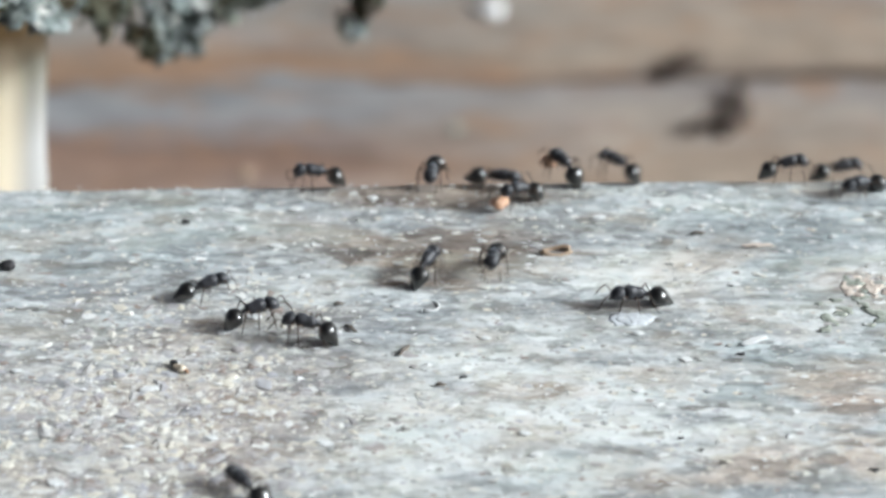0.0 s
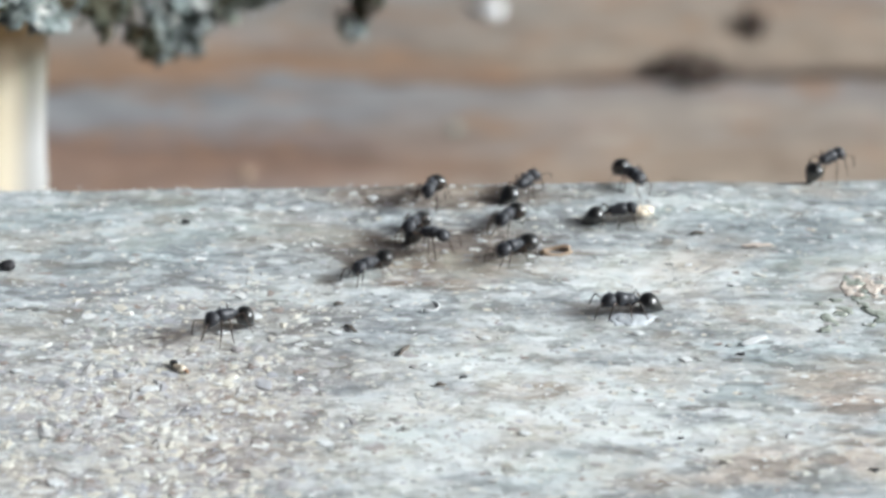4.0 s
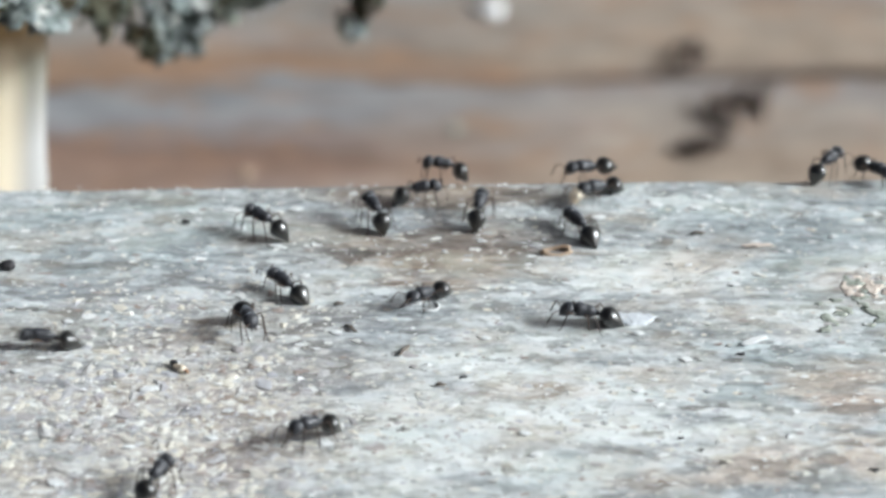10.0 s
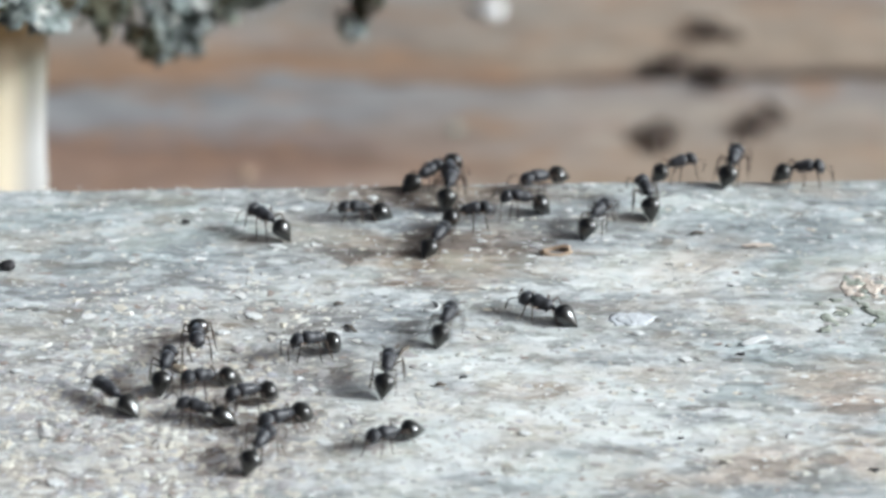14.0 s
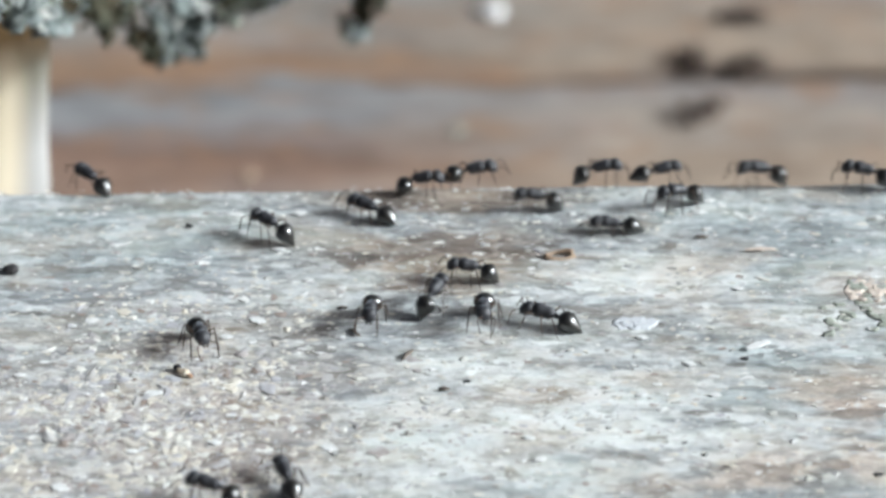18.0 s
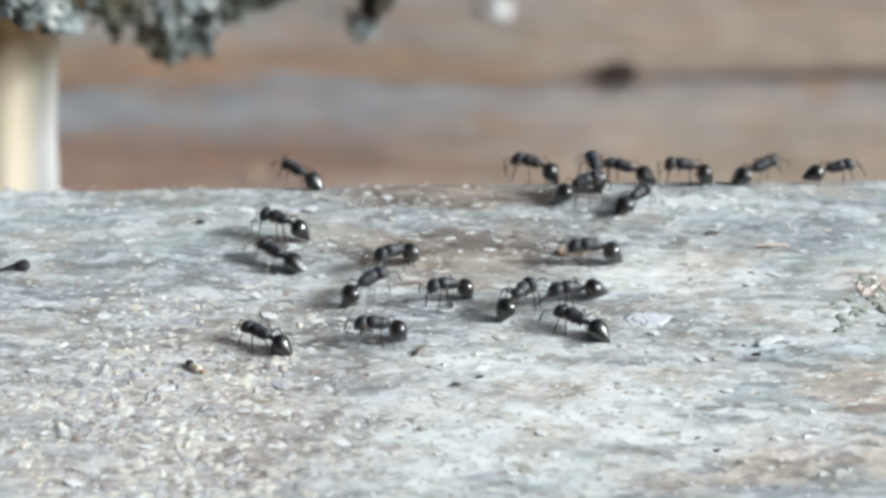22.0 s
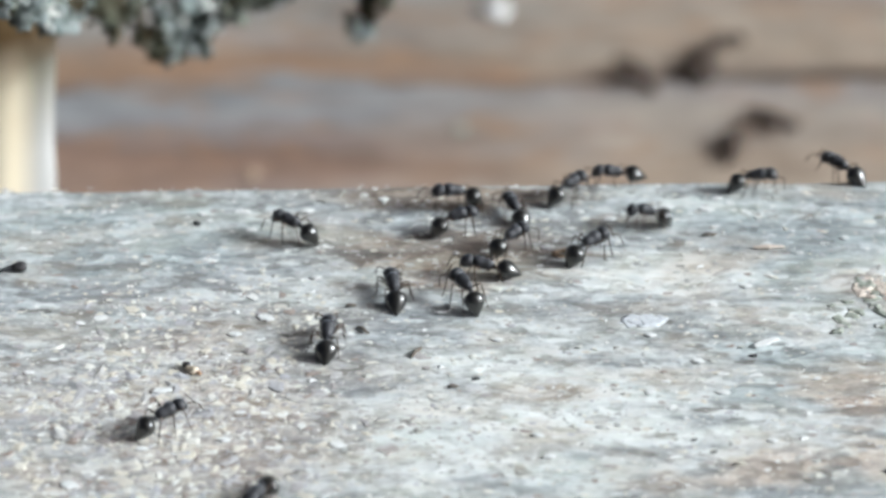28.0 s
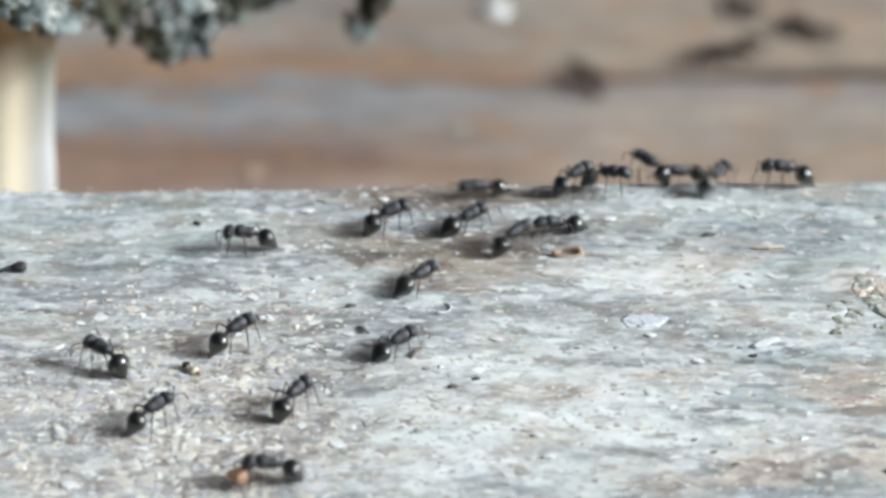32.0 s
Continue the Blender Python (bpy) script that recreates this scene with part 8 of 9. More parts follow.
    run(34, [(12.52, 11.7, -42.0, 129), (13.00, -5.7, -20.2, -163), (13.25, -7.4, -20.5, -168), (13.50, -9.0, -21.0, -144), (13.75, -10.0, -22.6, -118), (14.00, -10.8, -24.3, -139), (14.25, -12.4, -25.7, -136), (14.50, -13.8, -27.3, -162), (15.50, -14.6, -29.3, -108), (16.50, -15.1, -31.3, -77), (16.91, -13.6, -42.0, -82), (17.32, -11.3, -42.0, -23), (17.72, -9.0, -42.0, 37), (18.12, -6.7, -42.0, 96), (18.25, -7.1, -38.7, 151), (18.37, -7.4, -35.4, 206), (18.50, -7.8, -32.1, -100), (18.88, -8.8, -42.0, -96), (19.28, -7.4, -42.0, -150), (19.69, -5.9, -42.0, -204), (20.09, -4.5, -42.0, 102), (20.29, -5.6, -36.8, 176), (20.50, -6.7, -31.5, -109), (20.62, -5.8, -30.3, -148), (20.75, -5.0, -29.2, -187), (20.88, -4.1, -28.0, -225), (21.00, -3.2, -26.8, 96), (21.16, -3.5, -31.8, 153), (21.32, -3.9, -36.9, 210), (21.48, -4.2, -42.0, -94), (23.25, -4.7, -42.0, -150), (25.02, -5.3, -42.0, -206), (26.79, -5.8, -42.0, 97), (27.50, -8.2, -23.7, 102), (27.75, -9.0, -18.8, 96), (28.00, -9.2, -13.9, 88), (28.25, -10.1, -12.7, 124), (28.38, -10.5, -12.0, 168), (28.50, -10.9, -11.3, -148), (28.75, -11.0, -18.8, -94), (29.00, -11.9, -26.3, -124), (29.48, -18.3, -42.0, -112)])
    run(35, [(13.02, -17.2, -42.0, 70), (13.50, -10.6, -24.1, 58), (13.62, -12.1, -24.0, 116), (13.75, -13.5, -24.0, 174), (14.00, -16.4, -23.4, 163), (14.25, -17.4, -21.9, 119), (14.50, -18.2, -20.1, 71), (14.93, -16.0, -31.1, -4), (15.36, -13.7, -42.0, -78), (16.09, -11.8, -42.0, -138), (16.83, -10.0, -42.0, -198), (17.56, -8.2, -42.0, 102), (18.00, -10.6, -30.8, 110), (18.25, -10.1, -28.0, 76), (18.50, -9.2, -25.2, 92), (19.00, -8.8, -23.8, 98), (19.25, -9.2, -19.4, 92), (19.50, -9.1, -15.0, 57), (19.75, -4.2, -10.6, 39), (20.00, 1.2, -6.7, 52), (20.25, 1.4, -5.2, 80), (20.50, 1.7, -3.6, 93), (20.75, 1.2, -2.4, 107), (21.00, 0.9, -1.0, 108), (21.25, 3.9, 1.7, 39), (21.50, 7.2, 4.0, 31), (21.75, 10.5, 5.5, 21), (22.00, 14.0, 6.6, 50), (22.25, 14.0, 8.2, 85), (22.50, 14.2, 9.7, 136), (22.75, 12.4, 10.4, 158), (23.00, 10.6, 11.2, -140), (23.17, 8.1, 14.7, -187), (23.33, 5.5, 18.3, 126), (25.42, 6.5, 18.2, 192), (27.52, 7.6, 18.1, -102), (27.76, 6.2, 11.7, -176), (28.00, 4.8, 5.2, 110), (28.25, 5.1, 7.5, 88), (28.50, 5.0, 9.8, 62), (28.75, 10.4, 10.2, 9), (29.00, 15.8, 11.5, 0), (29.25, 18.9, 11.3, 1), (29.50, 22.1, 11.6, 53), (29.62, 22.5, 11.8, 14), (29.75, 23.0, 11.9, -25), (29.88, 23.5, 12.1, -64), (30.00, 24.0, 12.2, -103), (30.25, 22.9, 11.7, -146), (30.50, 21.9, 11.1, 171), (30.75, 18.6, 11.5, 179), (31.00, 15.3, 11.3, 165), (31.50, 14.7, 9.4, -144), (31.75, 11.1, 6.3, -135), (32.00, 8.1, 2.7, -167)])
    run(36, [(19.66, -26.5, 16.8, -129), (20.00, -32.1, 9.6, 174), (20.34, -37.6, 16.8, 129), (23.74, -33.5, 16.8, 180), (27.14, -29.4, 16.8, -129), (27.50, -35.2, 9.1, 168), (27.86, -41.1, 16.8, 129)])
    run(37, [(20.52, 16.4, 18.0, -109), (21.00, 12.3, 5.4, -119), (21.25, 7.3, 0.7, -139), (21.50, 1.9, -3.8, 178), (21.98, -15.0, 17.7, 129)])
    run(38, [(28.02, 14.0, 17.9, -116), (28.50, 8.0, 5.4, -130), (28.75, 3.8, 3.0, -154), (29.00, -0.8, 1.1, 180), (29.48, -13.7, 17.6, 129)])
    run(39, [(28.20, 23.8, 18.2, -117), (28.35, 22.0, 14.7, -173), (28.50, 20.3, 11.3, 130), (28.75, 13.5, 8.8, -163), (29.00, 6.6, 6.6, -164), (29.25, 4.8, 1.9, -111), (29.50, 3.0, -2.8, -160), (29.98, -13.1, 17.7, 129)])
    run(40, [(29.52, 11.6, 17.7, -129), (30.00, 2.8, 6.4, 161), (30.25, 4.1, 3.9, 218), (30.50, 5.4, 1.4, -85), (30.75, 2.2, -4.0, -120), (31.00, -0.9, -9.4, -156), (31.25, -3.4, -14.6, -115), (31.50, -5.8, -19.8, -134), (31.75, -9.0, -25.2, -120), (32.00, -12.1, -30.7, -175)])
    run(41, [(30.02, -4.7, -42.0, 129), (30.50, -15.5, -28.5, -166), (30.98, -26.3, -42.0, -129)])
    cross(42, [(0.00, 40.4, 203.8, 25), (0.50, 47.2, 207.0, 88), (0.75, 47.2, 210.3, 147), (1.00, 47.3, 213.5, -154), (1.50, 42.9, 211.3, -111), (2.00, 40.4, 204.9, 180), (2.25, 39.4, 204.9, 133), (2.50, 38.5, 204.9, 85), (2.75, 38.6, 205.4, 147), (3.00, 38.6, 205.9, -151), (3.17, 38.1, 205.5, -205), (3.33, 37.4, 205.2, -259), (3.50, 36.7, 204.9, 47), (5.50, 38.7, 207.0, 50), (6.00, 46.1, 215.7, 108), (6.25, 45.3, 218.0, 43), (6.50, 44.6, 220.2, -22), (7.00, 55.6, 215.7, -22), (7.47, 55.6, 154.8, -90), (8.16, 50.7, 154.8, -150), (8.84, 46.0, 154.8, -210), (9.53, 41.2, 154.8, 90), (10.00, 42.6, 188.4, 78), (10.47, 42.6, 249.4, 90), (10.66, 42.2, 249.4, 30), (10.84, 41.9, 249.4, -30), (11.03, 41.5, 249.4, -90), (11.50, 39.7, 207.0, -103), (11.75, 39.0, 203.8, -60), (12.00, 38.2, 200.6, -16), (12.25, 40.0, 200.1, 39), (12.50, 41.7, 199.6, 95), (13.00, 41.3, 204.9, 36), (13.50, 47.3, 209.1, 93), (13.75, 47.2, 212.5, 136), (14.00, 47.1, 215.7, 180), (14.50, 40.4, 215.7, 180), (15.04, 40.4, 232.5, 135), (15.57, 40.4, 249.4, 90), (15.89, 42.2, 249.4, 30), (16.21, 43.9, 249.4, -30), (16.52, 45.7, 249.4, -90), (17.00, 44.3, 178.7, -96), (17.50, 43.8, 173.3, -96), (17.98, 43.8, 154.8, -90), (18.49, 44.5, 154.8, -150), (19.01, 45.2, 154.8, -210), (19.52, 45.9, 154.8, 90), (20.00, 44.9, 181.2, 102), (20.48, 44.9, 249.4, 90), (20.66, 41.6, 249.4, 30), (20.84, 38.4, 249.4, -30), (21.02, 35.3, 249.4, -90), (21.50, 37.5, 199.4, -77), (21.98, 37.5, 154.8, -90), (22.66, 40.8, 154.8, -150), (23.34, 44.1, 154.8, -210), (24.02, 47.4, 154.8, 90), (24.50, 42.2, 196.7, 128), (25.00, 39.8, 199.8, 85), (25.25, 39.8, 200.2, 153), (25.50, 39.8, 200.8, -140), (27.50, 34.9, 196.7, -140), (27.98, 34.9, 154.8, -90), (28.16, 39.7, 154.8, -150), (28.34, 44.4, 154.8, -210), (28.52, 49.1, 154.8, 90), (29.00, 51.2, 194.8, 75), (29.48, 51.2, 249.4, 90), (29.99, 47.6, 249.4, 30), (30.51, 44.1, 249.4, -30), (31.02, 40.4, 249.4, -90), (31.50, 43.4, 218.3, -61), (32.00, 48.2, 209.5, -61)])
    cross(43, [(0.00, 42.7, 184.4, 28), (0.25, 43.6, 185.0, 73), (0.50, 44.5, 185.5, 119), (0.75, 42.7, 188.9, 79), (1.00, 40.7, 192.4, 39), (1.50, 52.1, 201.7, 39), (1.98, 52.1, 249.4, 90), (2.33, 47.3, 249.4, 30), (2.67, 42.4, 249.4, -30), (3.02, 37.7, 249.4, -90), (3.50, 37.5, 180.6, -91), (4.35, 37.5, 154.8, -90), (4.74, 35.6, 154.8, -150), (5.13, 33.9, 154.8, -210), (5.53, 32.1, 154.8, 90), (6.00, 38.2, 188.4, 25), (6.50, 42.3, 190.4, 57), (7.00, 45.0, 194.5, 57), (7.47, 45.0, 249.4, 90), (7.66, 50.4, 249.4, 30), (7.84, 55.8, 249.4, -30), (8.03, 61.2, 249.4, -90), (8.50, 50.3, 176.8, -139), (8.75, 46.0, 173.1, -216), (9.00, 41.7, 169.5, 68), (9.25, 43.4, 173.6, 136), (9.50, 45.1, 177.8, -156), (9.75, 42.0, 176.4, -101), (10.00, 38.7, 175.0, -46), (10.25, 42.3, 171.3, 19), (10.50, 45.8, 167.6, 84), (11.00, 46.4, 173.0, 84), (11.47, 46.4, 249.4, 90), (11.66, 41.6, 249.4, 30), (11.84, 36.9, 249.4, -30), (12.03, 32.2, 249.4, -90), (12.50, 35.1, 207.0, -70), (12.75, 35.4, 205.9, -8), (13.00, 35.7, 204.9, 54), (13.25, 37.4, 207.0, -20), (13.50, 38.9, 209.1, -95), (13.75, 38.7, 207.0, -27), (14.00, 38.5, 204.9, 41), (14.50, 43.6, 209.1, 41), (15.76, 43.6, 249.4, 90), (16.52, 40.1, 249.4, 30), (17.27, 36.6, 249.4, -30), (18.02, 33.1, 249.4, -90), (18.50, 36.4, 206.4, -67), (18.75, 37.1, 204.5, -115), (19.00, 37.9, 202.7, -164), (19.17, 37.6, 202.5, -109), (19.33, 37.2, 202.4, -55), (19.50, 36.9, 202.3, 0), (19.67, 38.4, 202.3, -60), (19.83, 39.9, 202.3, -120), (20.00, 41.4, 202.3, 180), (20.50, 37.8, 202.3, 180), (20.74, 37.8, 225.8, 135), (20.98, 37.8, 249.4, 90), (21.49, 38.6, 249.4, 30), (22.01, 39.4, 249.4, -30), (22.52, 40.4, 249.4, -90), (23.00, 41.6, 210.3, -81), (23.25, 42.2, 206.6, -157), (23.50, 42.8, 202.8, 127), (23.75, 42.0, 203.9, 63), (24.00, 41.2, 205.1, 0), (24.25, 45.3, 205.1, 59), (24.50, 49.5, 205.1, 119), (24.75, 48.3, 207.2, 191), (25.00, 47.2, 209.4, -96), (25.50, 46.5, 202.9, -147), (26.50, 44.1, 201.3, -220), (27.50, 41.5, 199.8, 67), (28.00, 42.9, 203.1, 86), (28.17, 43.0, 203.8, 33), (28.33, 43.0, 204.5, -19), (28.50, 43.1, 205.2, -72), (29.00, 44.5, 200.9, 0), (29.25, 45.0, 200.9, 60), (29.50, 45.4, 200.9, 119), (29.67, 44.6, 202.4, 176), (29.83, 43.8, 203.8, 233), (30.00, 43.1, 205.2, -71), (30.50, 43.8, 203.1, -99), (30.67, 43.5, 200.9, -42), (30.83, 43.1, 198.9, 15), (31.00, 42.8, 196.8, 72), (31.25, 44.5, 202.1, 126), (31.50, 46.1, 207.3, 180), (32.00, 42.4, 207.3, 180)])
    cross(44, [(0.00, 47.2, 189.4, 102), (0.25, 46.4, 193.0, 141), (0.50, 45.7, 196.4, 180), (0.75, 41.7, 196.4, 117), (1.00, 37.8, 196.4, 53), (1.50, 44.2, 204.9, 0), (1.75, 44.9, 204.9, 41), (2.00, 45.6, 204.9, 82), (2.17, 46.0, 208.4, 140), (2.33, 46.5, 212.1, 198), (2.50, 47.1, 215.7, -103), (3.00, 45.4, 209.1, -103), (3.50, 43.9, 202.8, -156), (4.17, 42.3, 202.1, -104), (4.83, 40.7, 201.3, -52), (5.50, 39.1, 200.6, 0), (6.00, 41.9, 200.6, 46), (6.25, 45.0, 203.8, 113), (6.50, 48.1, 207.0, 180), (6.75, 45.2, 207.0, 222), (7.00, 42.4, 207.0, -95), (7.50, 42.1, 202.8, -134), (8.00, 41.1, 201.7, -80), (8.50, 43.5, 188.4, -25), (8.75, 47.7, 186.4, -72), (9.00, 52.0, 184.4, -120), (9.25, 51.7, 184.0, -187), (9.50, 51.4, 183.5, 105), (10.00, 49.8, 189.4, 101), (10.25, 48.6, 196.1, 173), (10.50, 47.2, 202.8, -115), (11.00, 41.4, 190.4, -92), (11.50, 41.2, 182.6, -92), (11.97, 41.2, 154.8, -90), (12.16, 41.5, 154.8, -150), (12.34, 42.0, 154.8, -210), (12.53, 42.3, 154.8, 90), (13.00, 42.1, 192.4, 92), (13.50, 41.7, 199.6, 56), (13.75, 42.9, 201.2, 12), (14.00, 43.9, 202.8, -31), (14.25, 45.7, 201.7, 33), (14.50, 47.4, 200.6, 97), (16.50, 46.9, 204.9, 140), (16.75, 45.7, 205.9, 212), (17.00, 44.3, 207.0, -75), (17.25, 45.7, 201.9, -12), (17.50, 47.1, 196.7, 51), (18.00, 50.9, 201.5, 36), (18.25, 52.8, 202.9, 76), (18.50, 54.8, 204.3, 117), (18.67, 53.2, 207.3, 171), (18.83, 51.7, 210.3, 226), (19.00, 50.2, 213.4, -79), (19.50, 51.8, 204.4, -119), (20.00, 49.5, 200.2, -119), (20.48, 49.5, 154.8, -90), (20.66, 49.6, 154.8, -150), (20.84, 49.7, 154.8, -210), (21.02, 49.8, 154.8, 90), (21.50, 47.9, 202.5, 102), (21.98, 47.9, 249.4, 90), (22.49, 49.7, 249.4, 30), (23.01, 51.7, 249.4, -30), (23.52, 53.5, 249.4, -90), (23.76, 50.2, 232.6, -45), (24.00, 46.8, 215.9, 0), (24.50, 46.8, 215.9, 0), (24.74, 46.8, 185.4, -45), (24.98, 46.8, 154.8, -90), (25.36, 40.7, 154.8, -150), (25.75, 34.6, 154.8, -210), (26.13, 28.5, 154.8, 90), (27.50, 29.6, 198.7, 83), (27.75, 29.8, 199.9, 131), (28.00, 29.9, 200.9, 180), (28.50, 29.9, 200.9, -144), (28.75, 28.4, 199.9, -72), (29.00, 26.9, 198.9, 0), (29.50, 27.0, 198.9, 46), (29.75, 27.4, 199.4, 113), (30.00, 27.9, 199.9, 180), (30.50, 27.4, 199.9, -116), (30.75, 27.2, 199.4, -163), (31.00, 27.0, 198.9, 149), (31.50, 25.3, 199.9, 180), (32.00, 23.4, 199.9, 180)])
    cross(45, [(0.03, 47.6, 154.8, 90), (0.50, 49.8, 224.8, 81), (0.97, 49.8, 249.4, 90), (1.32, 50.6, 249.4, 30), (1.67, 51.4, 249.4, -30), (2.02, 52.2, 249.4, -90), (2.50, 45.7, 192.4, -126), (2.67, 43.8, 189.7, -73), (2.83, 41.9, 187.1, -21), (3.00, 40.0, 184.4, 31), (3.50, 43.4, 186.4, 31), (5.40, 43.4, 249.4, 90), (6.11, 45.0, 249.4, 30), (6.82, 46.7, 249.4, -30), (7.53, 48.4, 249.4, -90), (8.00, 46.6, 201.7, -101), (8.47, 46.6, 154.8, -90), (9.66, 46.0, 154.8, -150), (10.84, 45.4, 154.8, -210), (12.03, 44.7, 154.8, 90), (12.50, 42.6, 178.7, 117), (12.75, 41.9, 180.2, 77), (13.00, 41.1, 181.6, 36), (13.25, 44.4, 184.0, -10), (13.50, 47.7, 186.4, -57), (13.75, 48.7, 185.0, 16), (14.00, 49.7, 183.5, 90), (14.25, 49.7, 190.0, 149), (14.50, 49.7, 196.4, -152), (16.50, 45.9, 194.5, -163), (16.75, 42.7, 193.4, -122), (17.00, 39.3, 192.4, -82), (17.17, 39.8, 189.9, -29), (17.33, 40.1, 187.2, 24), (17.50, 40.5, 184.7, 78), (18.00, 41.5, 189.2, 78), (18.48, 41.5, 249.4, 90), (18.82, 44.9, 249.4, 30), (19.18, 48.2, 249.4, -30), (19.52, 51.5, 249.4, -90), (19.76, 44.6, 214.3, -45), (20.00, 37.6, 179.4, 0), (20.50, 38.5, 179.4, -62), (20.75, 40.4, 175.8, 14), (21.00, 42.2, 172.3, 90), (21.50, 42.3, 187.2, 90), (21.98, 42.3, 249.4, 90), (22.82, 42.2, 249.4, 30), (23.68, 42.1, 249.4, -30), (24.52, 42.0, 249.4, -90), (25.00, 39.1, 172.3, -101), (25.48, 39.1, 154.8, -90), (26.16, 44.6, 154.8, -150), (26.84, 50.3, 154.8, -210), (27.52, 55.8, 154.8, 90), (27.76, 52.7, 170.8, 135), (28.00, 49.5, 186.8, 180), (28.25, 45.9, 186.8, 113), (28.50, 42.3, 186.8, 45), (28.75, 43.2, 187.8, 87), (29.00, 44.3, 188.7, 129), (29.50, 41.1, 192.7, 97), (30.00, 40.5, 196.8, 97), (30.48, 40.5, 249.4, 90), (30.82, 44.7, 249.4, 30), (31.18, 48.9, 249.4, -30), (31.52, 53.2, 249.4, -90), (32.00, 52.8, 226.3, -94)])
    cross(46, [(1.02, 58.2, 154.8, 90), (1.50, 54.7, 215.7, 107), (1.67, 53.6, 218.8, 47), (1.83, 52.7, 221.8, -13), (2.00, 51.8, 224.8, -73), (2.50, 53.2, 220.2, -73), (2.98, 53.2, 154.8, -90), (4.33, 45.9, 154.8, -150), (5.68, 38.6, 154.8, -210), (7.03, 31.3, 154.8, 90), (7.27, 32.5, 161.1, 48), (7.50, 33.8, 167.6, 7), (8.00, 39.9, 168.3, 63), (8.25, 42.0, 172.6, 137), (8.50, 44.2, 176.8, -149), (9.00, 34.9, 171.2, -149), (9.47, 34.9, 154.8, -90), (10.32, 45.8, 154.8, -150), (11.18, 56.5, 154.8, -210), (12.03, 67.3, 154.8, 90), (12.26, 65.5, 163.9, 135), (12.50, 63.7, 173.0, 180), (13.00, 62.8, 173.0, 180), (13.24, 62.8, 211.2, 135), (13.47, 62.8, 249.4, 90), (13.66, 54.4, 249.4, 30), (13.84, 46.1, 249.4, -30), (14.03, 37.8, 249.4, -90), (14.26, 33.0, 225.0, -45), (14.50, 28.1, 200.6, 0), (16.50, 34.6, 200.6, 0), (16.74, 34.6, 177.8, -45), (16.98, 34.6, 154.8, -90), (17.32, 42.7, 154.8, -150), (17.68, 50.9, 154.8, -210), (18.02, 59.0, 154.8, 90), (18.26, 52.9, 186.1, 130), (18.50, 46.7, 217.3, 170), (18.67, 45.8, 217.4, 112), (18.83, 44.9, 217.7, 54), (19.00, 43.9, 217.8, -3), (19.50, 49.5, 217.4, -3), (19.74, 49.5, 186.2, -47), (19.98, 49.5, 154.8, -90), (20.16, 35.3, 154.8, -150), (20.34, 21.2, 154.8, -210), (20.52, 7.0, 154.8, 90), (20.76, 11.3, 176.3, 50), (21.00, 15.5, 197.6, 11), (21.50, 24.7, 199.4, -12), (22.00, 28.5, 198.5, -69), (22.25, 28.6, 198.5, -27), (22.50, 28.6, 198.4, 16), (23.00, 36.6, 200.6, 10), (23.25, 36.8, 200.7, -54), (23.50, 37.0, 200.7, -118), (23.75, 36.6, 199.8, -184), (24.00, 36.0, 198.7, 110), (24.50, 35.3, 200.8, 110), (24.98, 35.3, 249.4, 90), (26.16, 39.9, 249.4, 30), (27.34, 44.6, 249.4, -30), (28.52, 49.2, 249.4, -90), (29.00, 49.6, 213.9, -88), (29.17, 49.6, 211.7, -142), (29.33, 49.7, 209.5, -197), (29.50, 49.8, 207.3, 108), (30.00, 48.4, 211.7, 108), (30.48, 48.4, 249.4, 90), (30.82, 51.9, 249.4, 30), (31.18, 55.4, 249.4, -30), (31.52, 58.9, 249.4, -90), (32.00, 60.7, 219.5, -72)])
    cross(47, [(1.02, 39.7, 249.4, -90), (1.50, 40.2, 176.8, -88), (1.98, 40.2, 154.8, -90), (2.33, 43.0, 154.8, -150), (2.67, 45.7, 154.8, -210), (3.02, 48.4, 154.8, 90), (3.50, 51.1, 218.0, 78), (5.50, 52.9, 227.1, 78), (5.97, 52.9, 249.4, 90), (6.99, 52.4, 249.4, 30), (8.01, 51.7, 249.4, -30), (9.03, 51.0, 249.4, -90), (9.50, 48.4, 220.2, -116), (10.00, 42.0, 207.0, -126), (10.50, 40.4, 204.9, -78), (10.75, 41.1, 201.7, -25), (11.00, 41.7, 198.5, 28), (11.50, 45.6, 200.6, 28), (11.97, 45.6, 249.4, 90), (14.16, 43.9, 249.4, 30), (16.34, 42.2, 249.4, -30), (18.52, 40.5, 249.4, -90), (19.00, 42.6, 192.3, -80), (19.48, 42.6, 154.8, -90), (20.32, 38.1, 154.8, -150), (21.18, 33.6, 154.8, -210), (22.02, 29.2, 154.8, 90), (22.50, 33.3, 200.5, 63), (23.00, 33.3, 200.6, 63), (23.48, 33.3, 249.4, 90), (23.99, 31.8, 249.4, 30), (24.51, 30.2, 249.4, -30), (25.02, 28.7, 249.4, -90), (25.50, 37.0, 188.6, -47), (27.50, 44.3, 180.8, -94), (27.67, 44.1, 178.7, -40), (27.83, 43.9, 176.5, 14), (28.00, 43.7, 174.3, 68), (28.17, 44.9, 177.2, 122), (28.33, 46.0, 180.1, 176), (28.50, 47.2, 182.8, -130), (29.00, 39.2, 173.4, -130), (29.48, 39.2, 154.8, -90)])
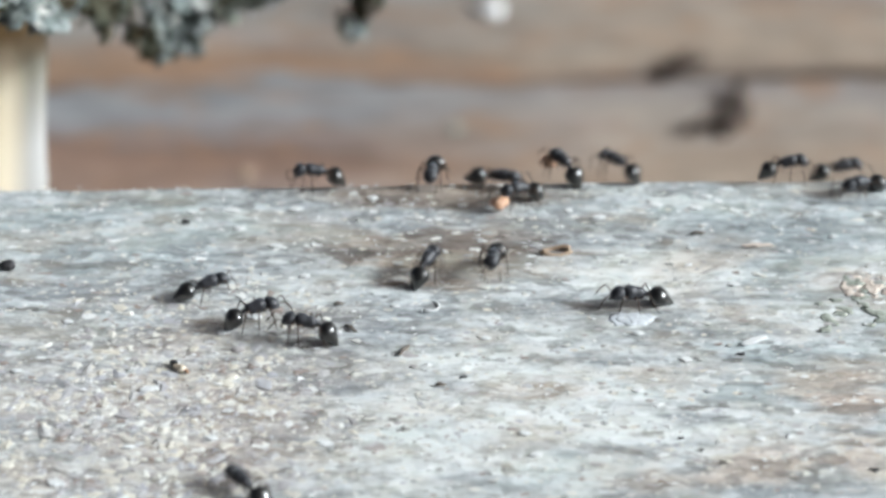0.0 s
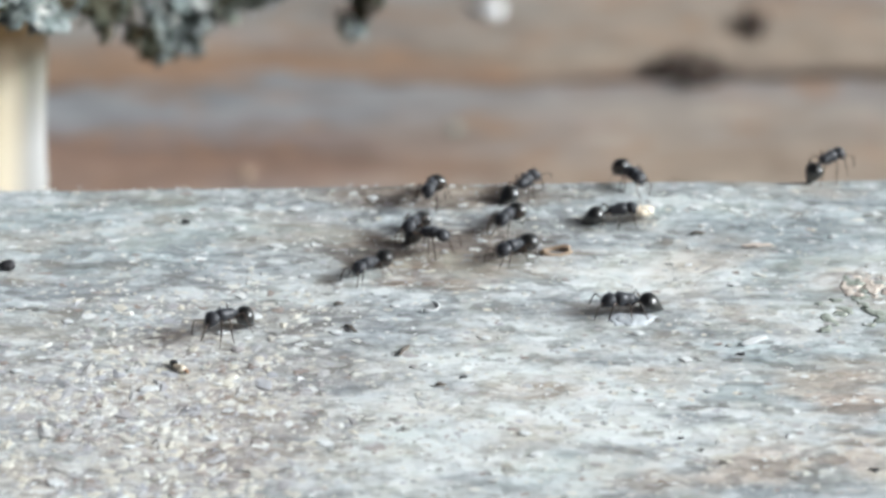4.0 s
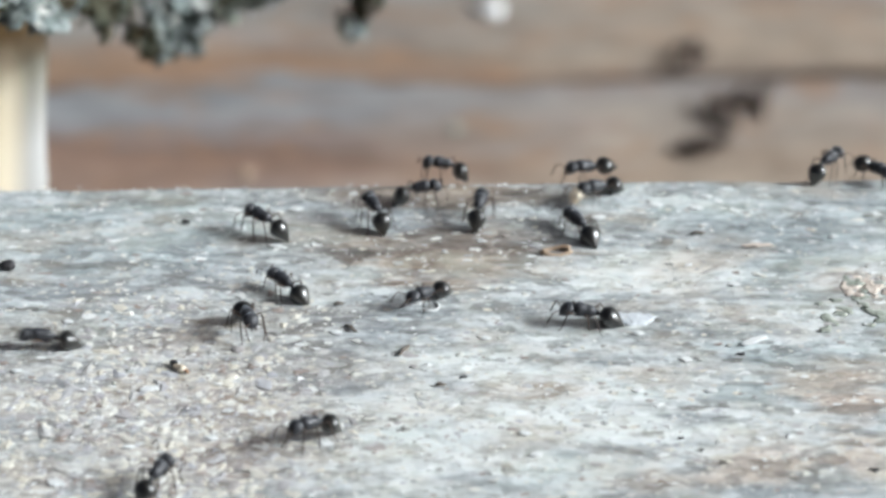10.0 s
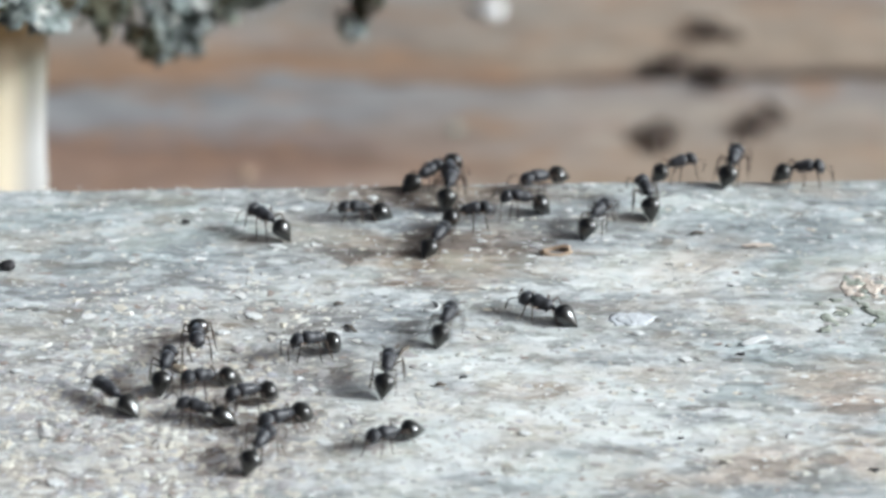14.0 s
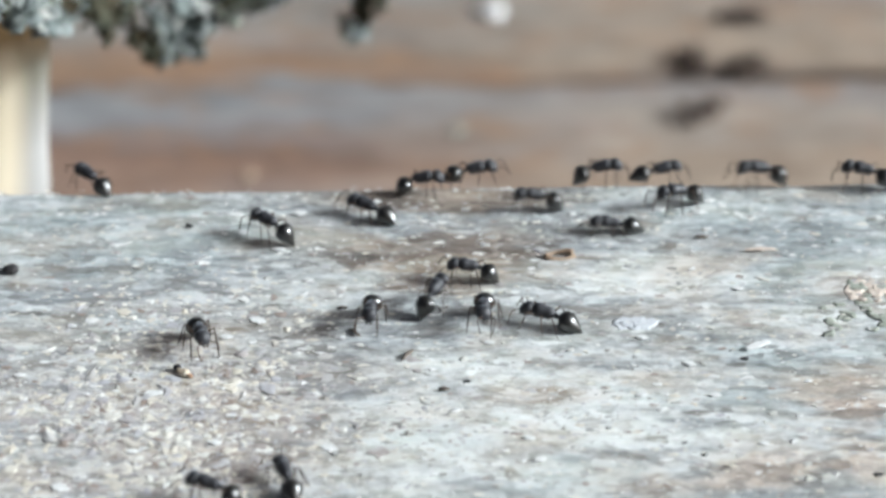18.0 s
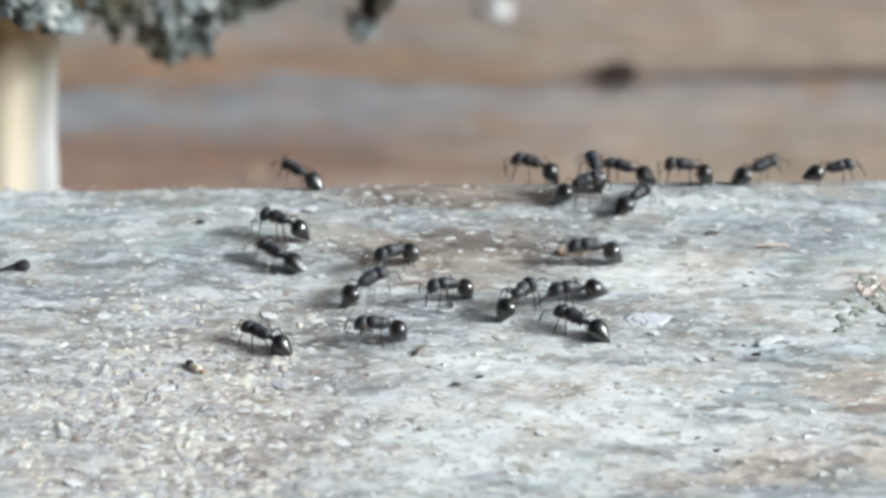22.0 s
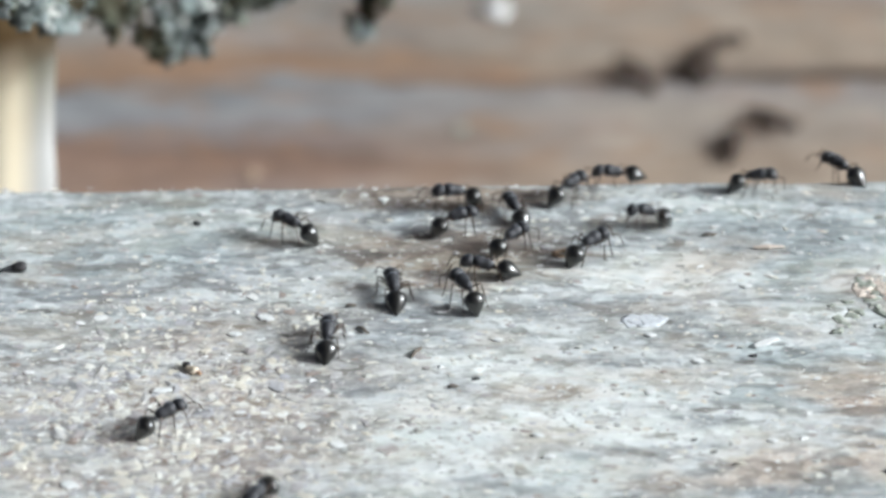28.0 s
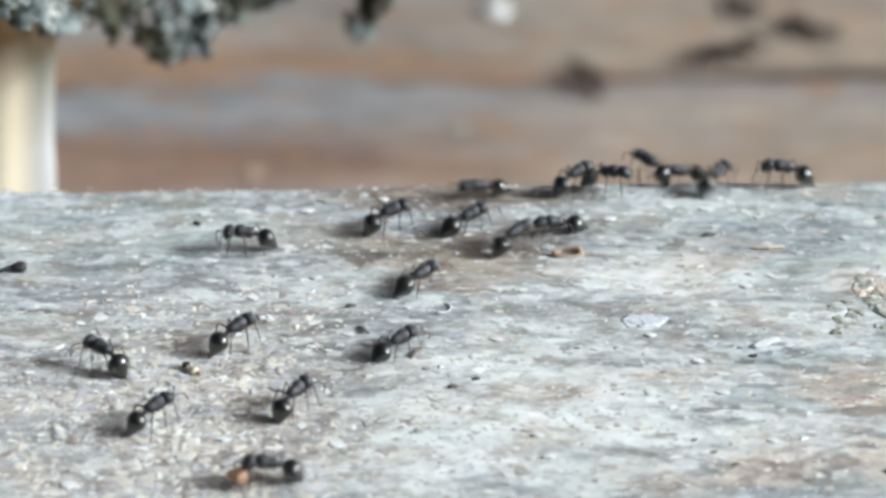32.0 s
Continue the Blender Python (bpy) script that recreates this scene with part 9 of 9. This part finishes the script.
    cross(48, [(1.02, 43.6, 154.8, 90), (1.50, 45.0, 176.8, 71), (1.98, 45.0, 249.4, 90), (3.16, 47.6, 249.4, 30), (4.34, 50.2, 249.4, -30), (5.53, 52.7, 249.4, -90), (6.00, 44.6, 176.8, -124), (6.17, 43.7, 175.6, -178), (6.33, 42.9, 174.3, -231), (6.50, 42.1, 173.0, 75), (7.00, 44.1, 180.6, 75), (7.47, 44.1, 249.4, 90), (8.82, 44.1, 249.4, 30), (10.18, 44.1, 249.4, -30), (11.53, 43.9, 249.4, -90), (12.00, 48.4, 220.2, -41), (12.25, 49.7, 219.2, 34), (12.50, 51.1, 218.0, 108), (13.00, 50.3, 220.2, 108), (13.47, 50.3, 249.4, 90), (17.32, 49.9, 249.4, 30), (21.17, 49.5, 249.4, -30), (25.02, 49.0, 249.4, -90), (25.50, 48.4, 222.7, -96), (27.50, 47.7, 215.9, -126), (28.00, 44.6, 211.7, -126), (28.48, 44.6, 154.8, -90)])
    cross(49, [(13.53, 34.0, 154.8, 90), (14.00, 35.5, 178.7, 70), (14.50, 39.0, 188.4, 70), (16.36, 39.0, 249.4, 90), (20.75, 42.1, 249.4, 30), (25.14, 45.2, 249.4, -30), (29.52, 48.3, 249.4, -90), (30.00, 41.7, 181.0, -119), (30.50, 40.7, 179.0, -119), (30.98, 40.7, 154.8, -90)])
    cross(50, [(16.52, 57.9, 154.8, 90), (17.00, 54.9, 205.9, 107), (17.25, 53.4, 211.0, 169), (17.50, 51.8, 215.9, -129), (17.67, 48.4, 211.8, -183), (17.83, 45.2, 207.7, -237), (18.00, 41.9, 203.6, 70), (18.50, 42.9, 206.4, 15), (19.00, 44.9, 206.8, 89), (19.25, 44.9, 207.7, 161), (19.50, 44.9, 208.7, -128), (20.00, 43.1, 206.5, -128), (20.48, 43.1, 154.8, -90), (21.01, 44.3, 154.8, -150), (21.55, 45.3, 154.8, -210), (22.09, 46.4, 154.8, 90), (22.50, 44.4, 165.6, 161), (23.00, 38.6, 167.6, 161), (23.48, 38.6, 249.4, 90)])
    cross(51, [(17.02, 34.3, 154.8, 90), (17.26, 40.9, 188.7, 49), (17.50, 47.7, 222.7, 8), (18.00, 52.2, 223.4, -24), (18.50, 55.8, 221.8, -2), (19.00, 71.0, 221.1, -2), (19.24, 71.0, 188.0, -46), (19.48, 71.0, 154.8, -90)])
    rng = random.Random(9)
    for ant in ANTS:
        feel(ant, rng)


motions()
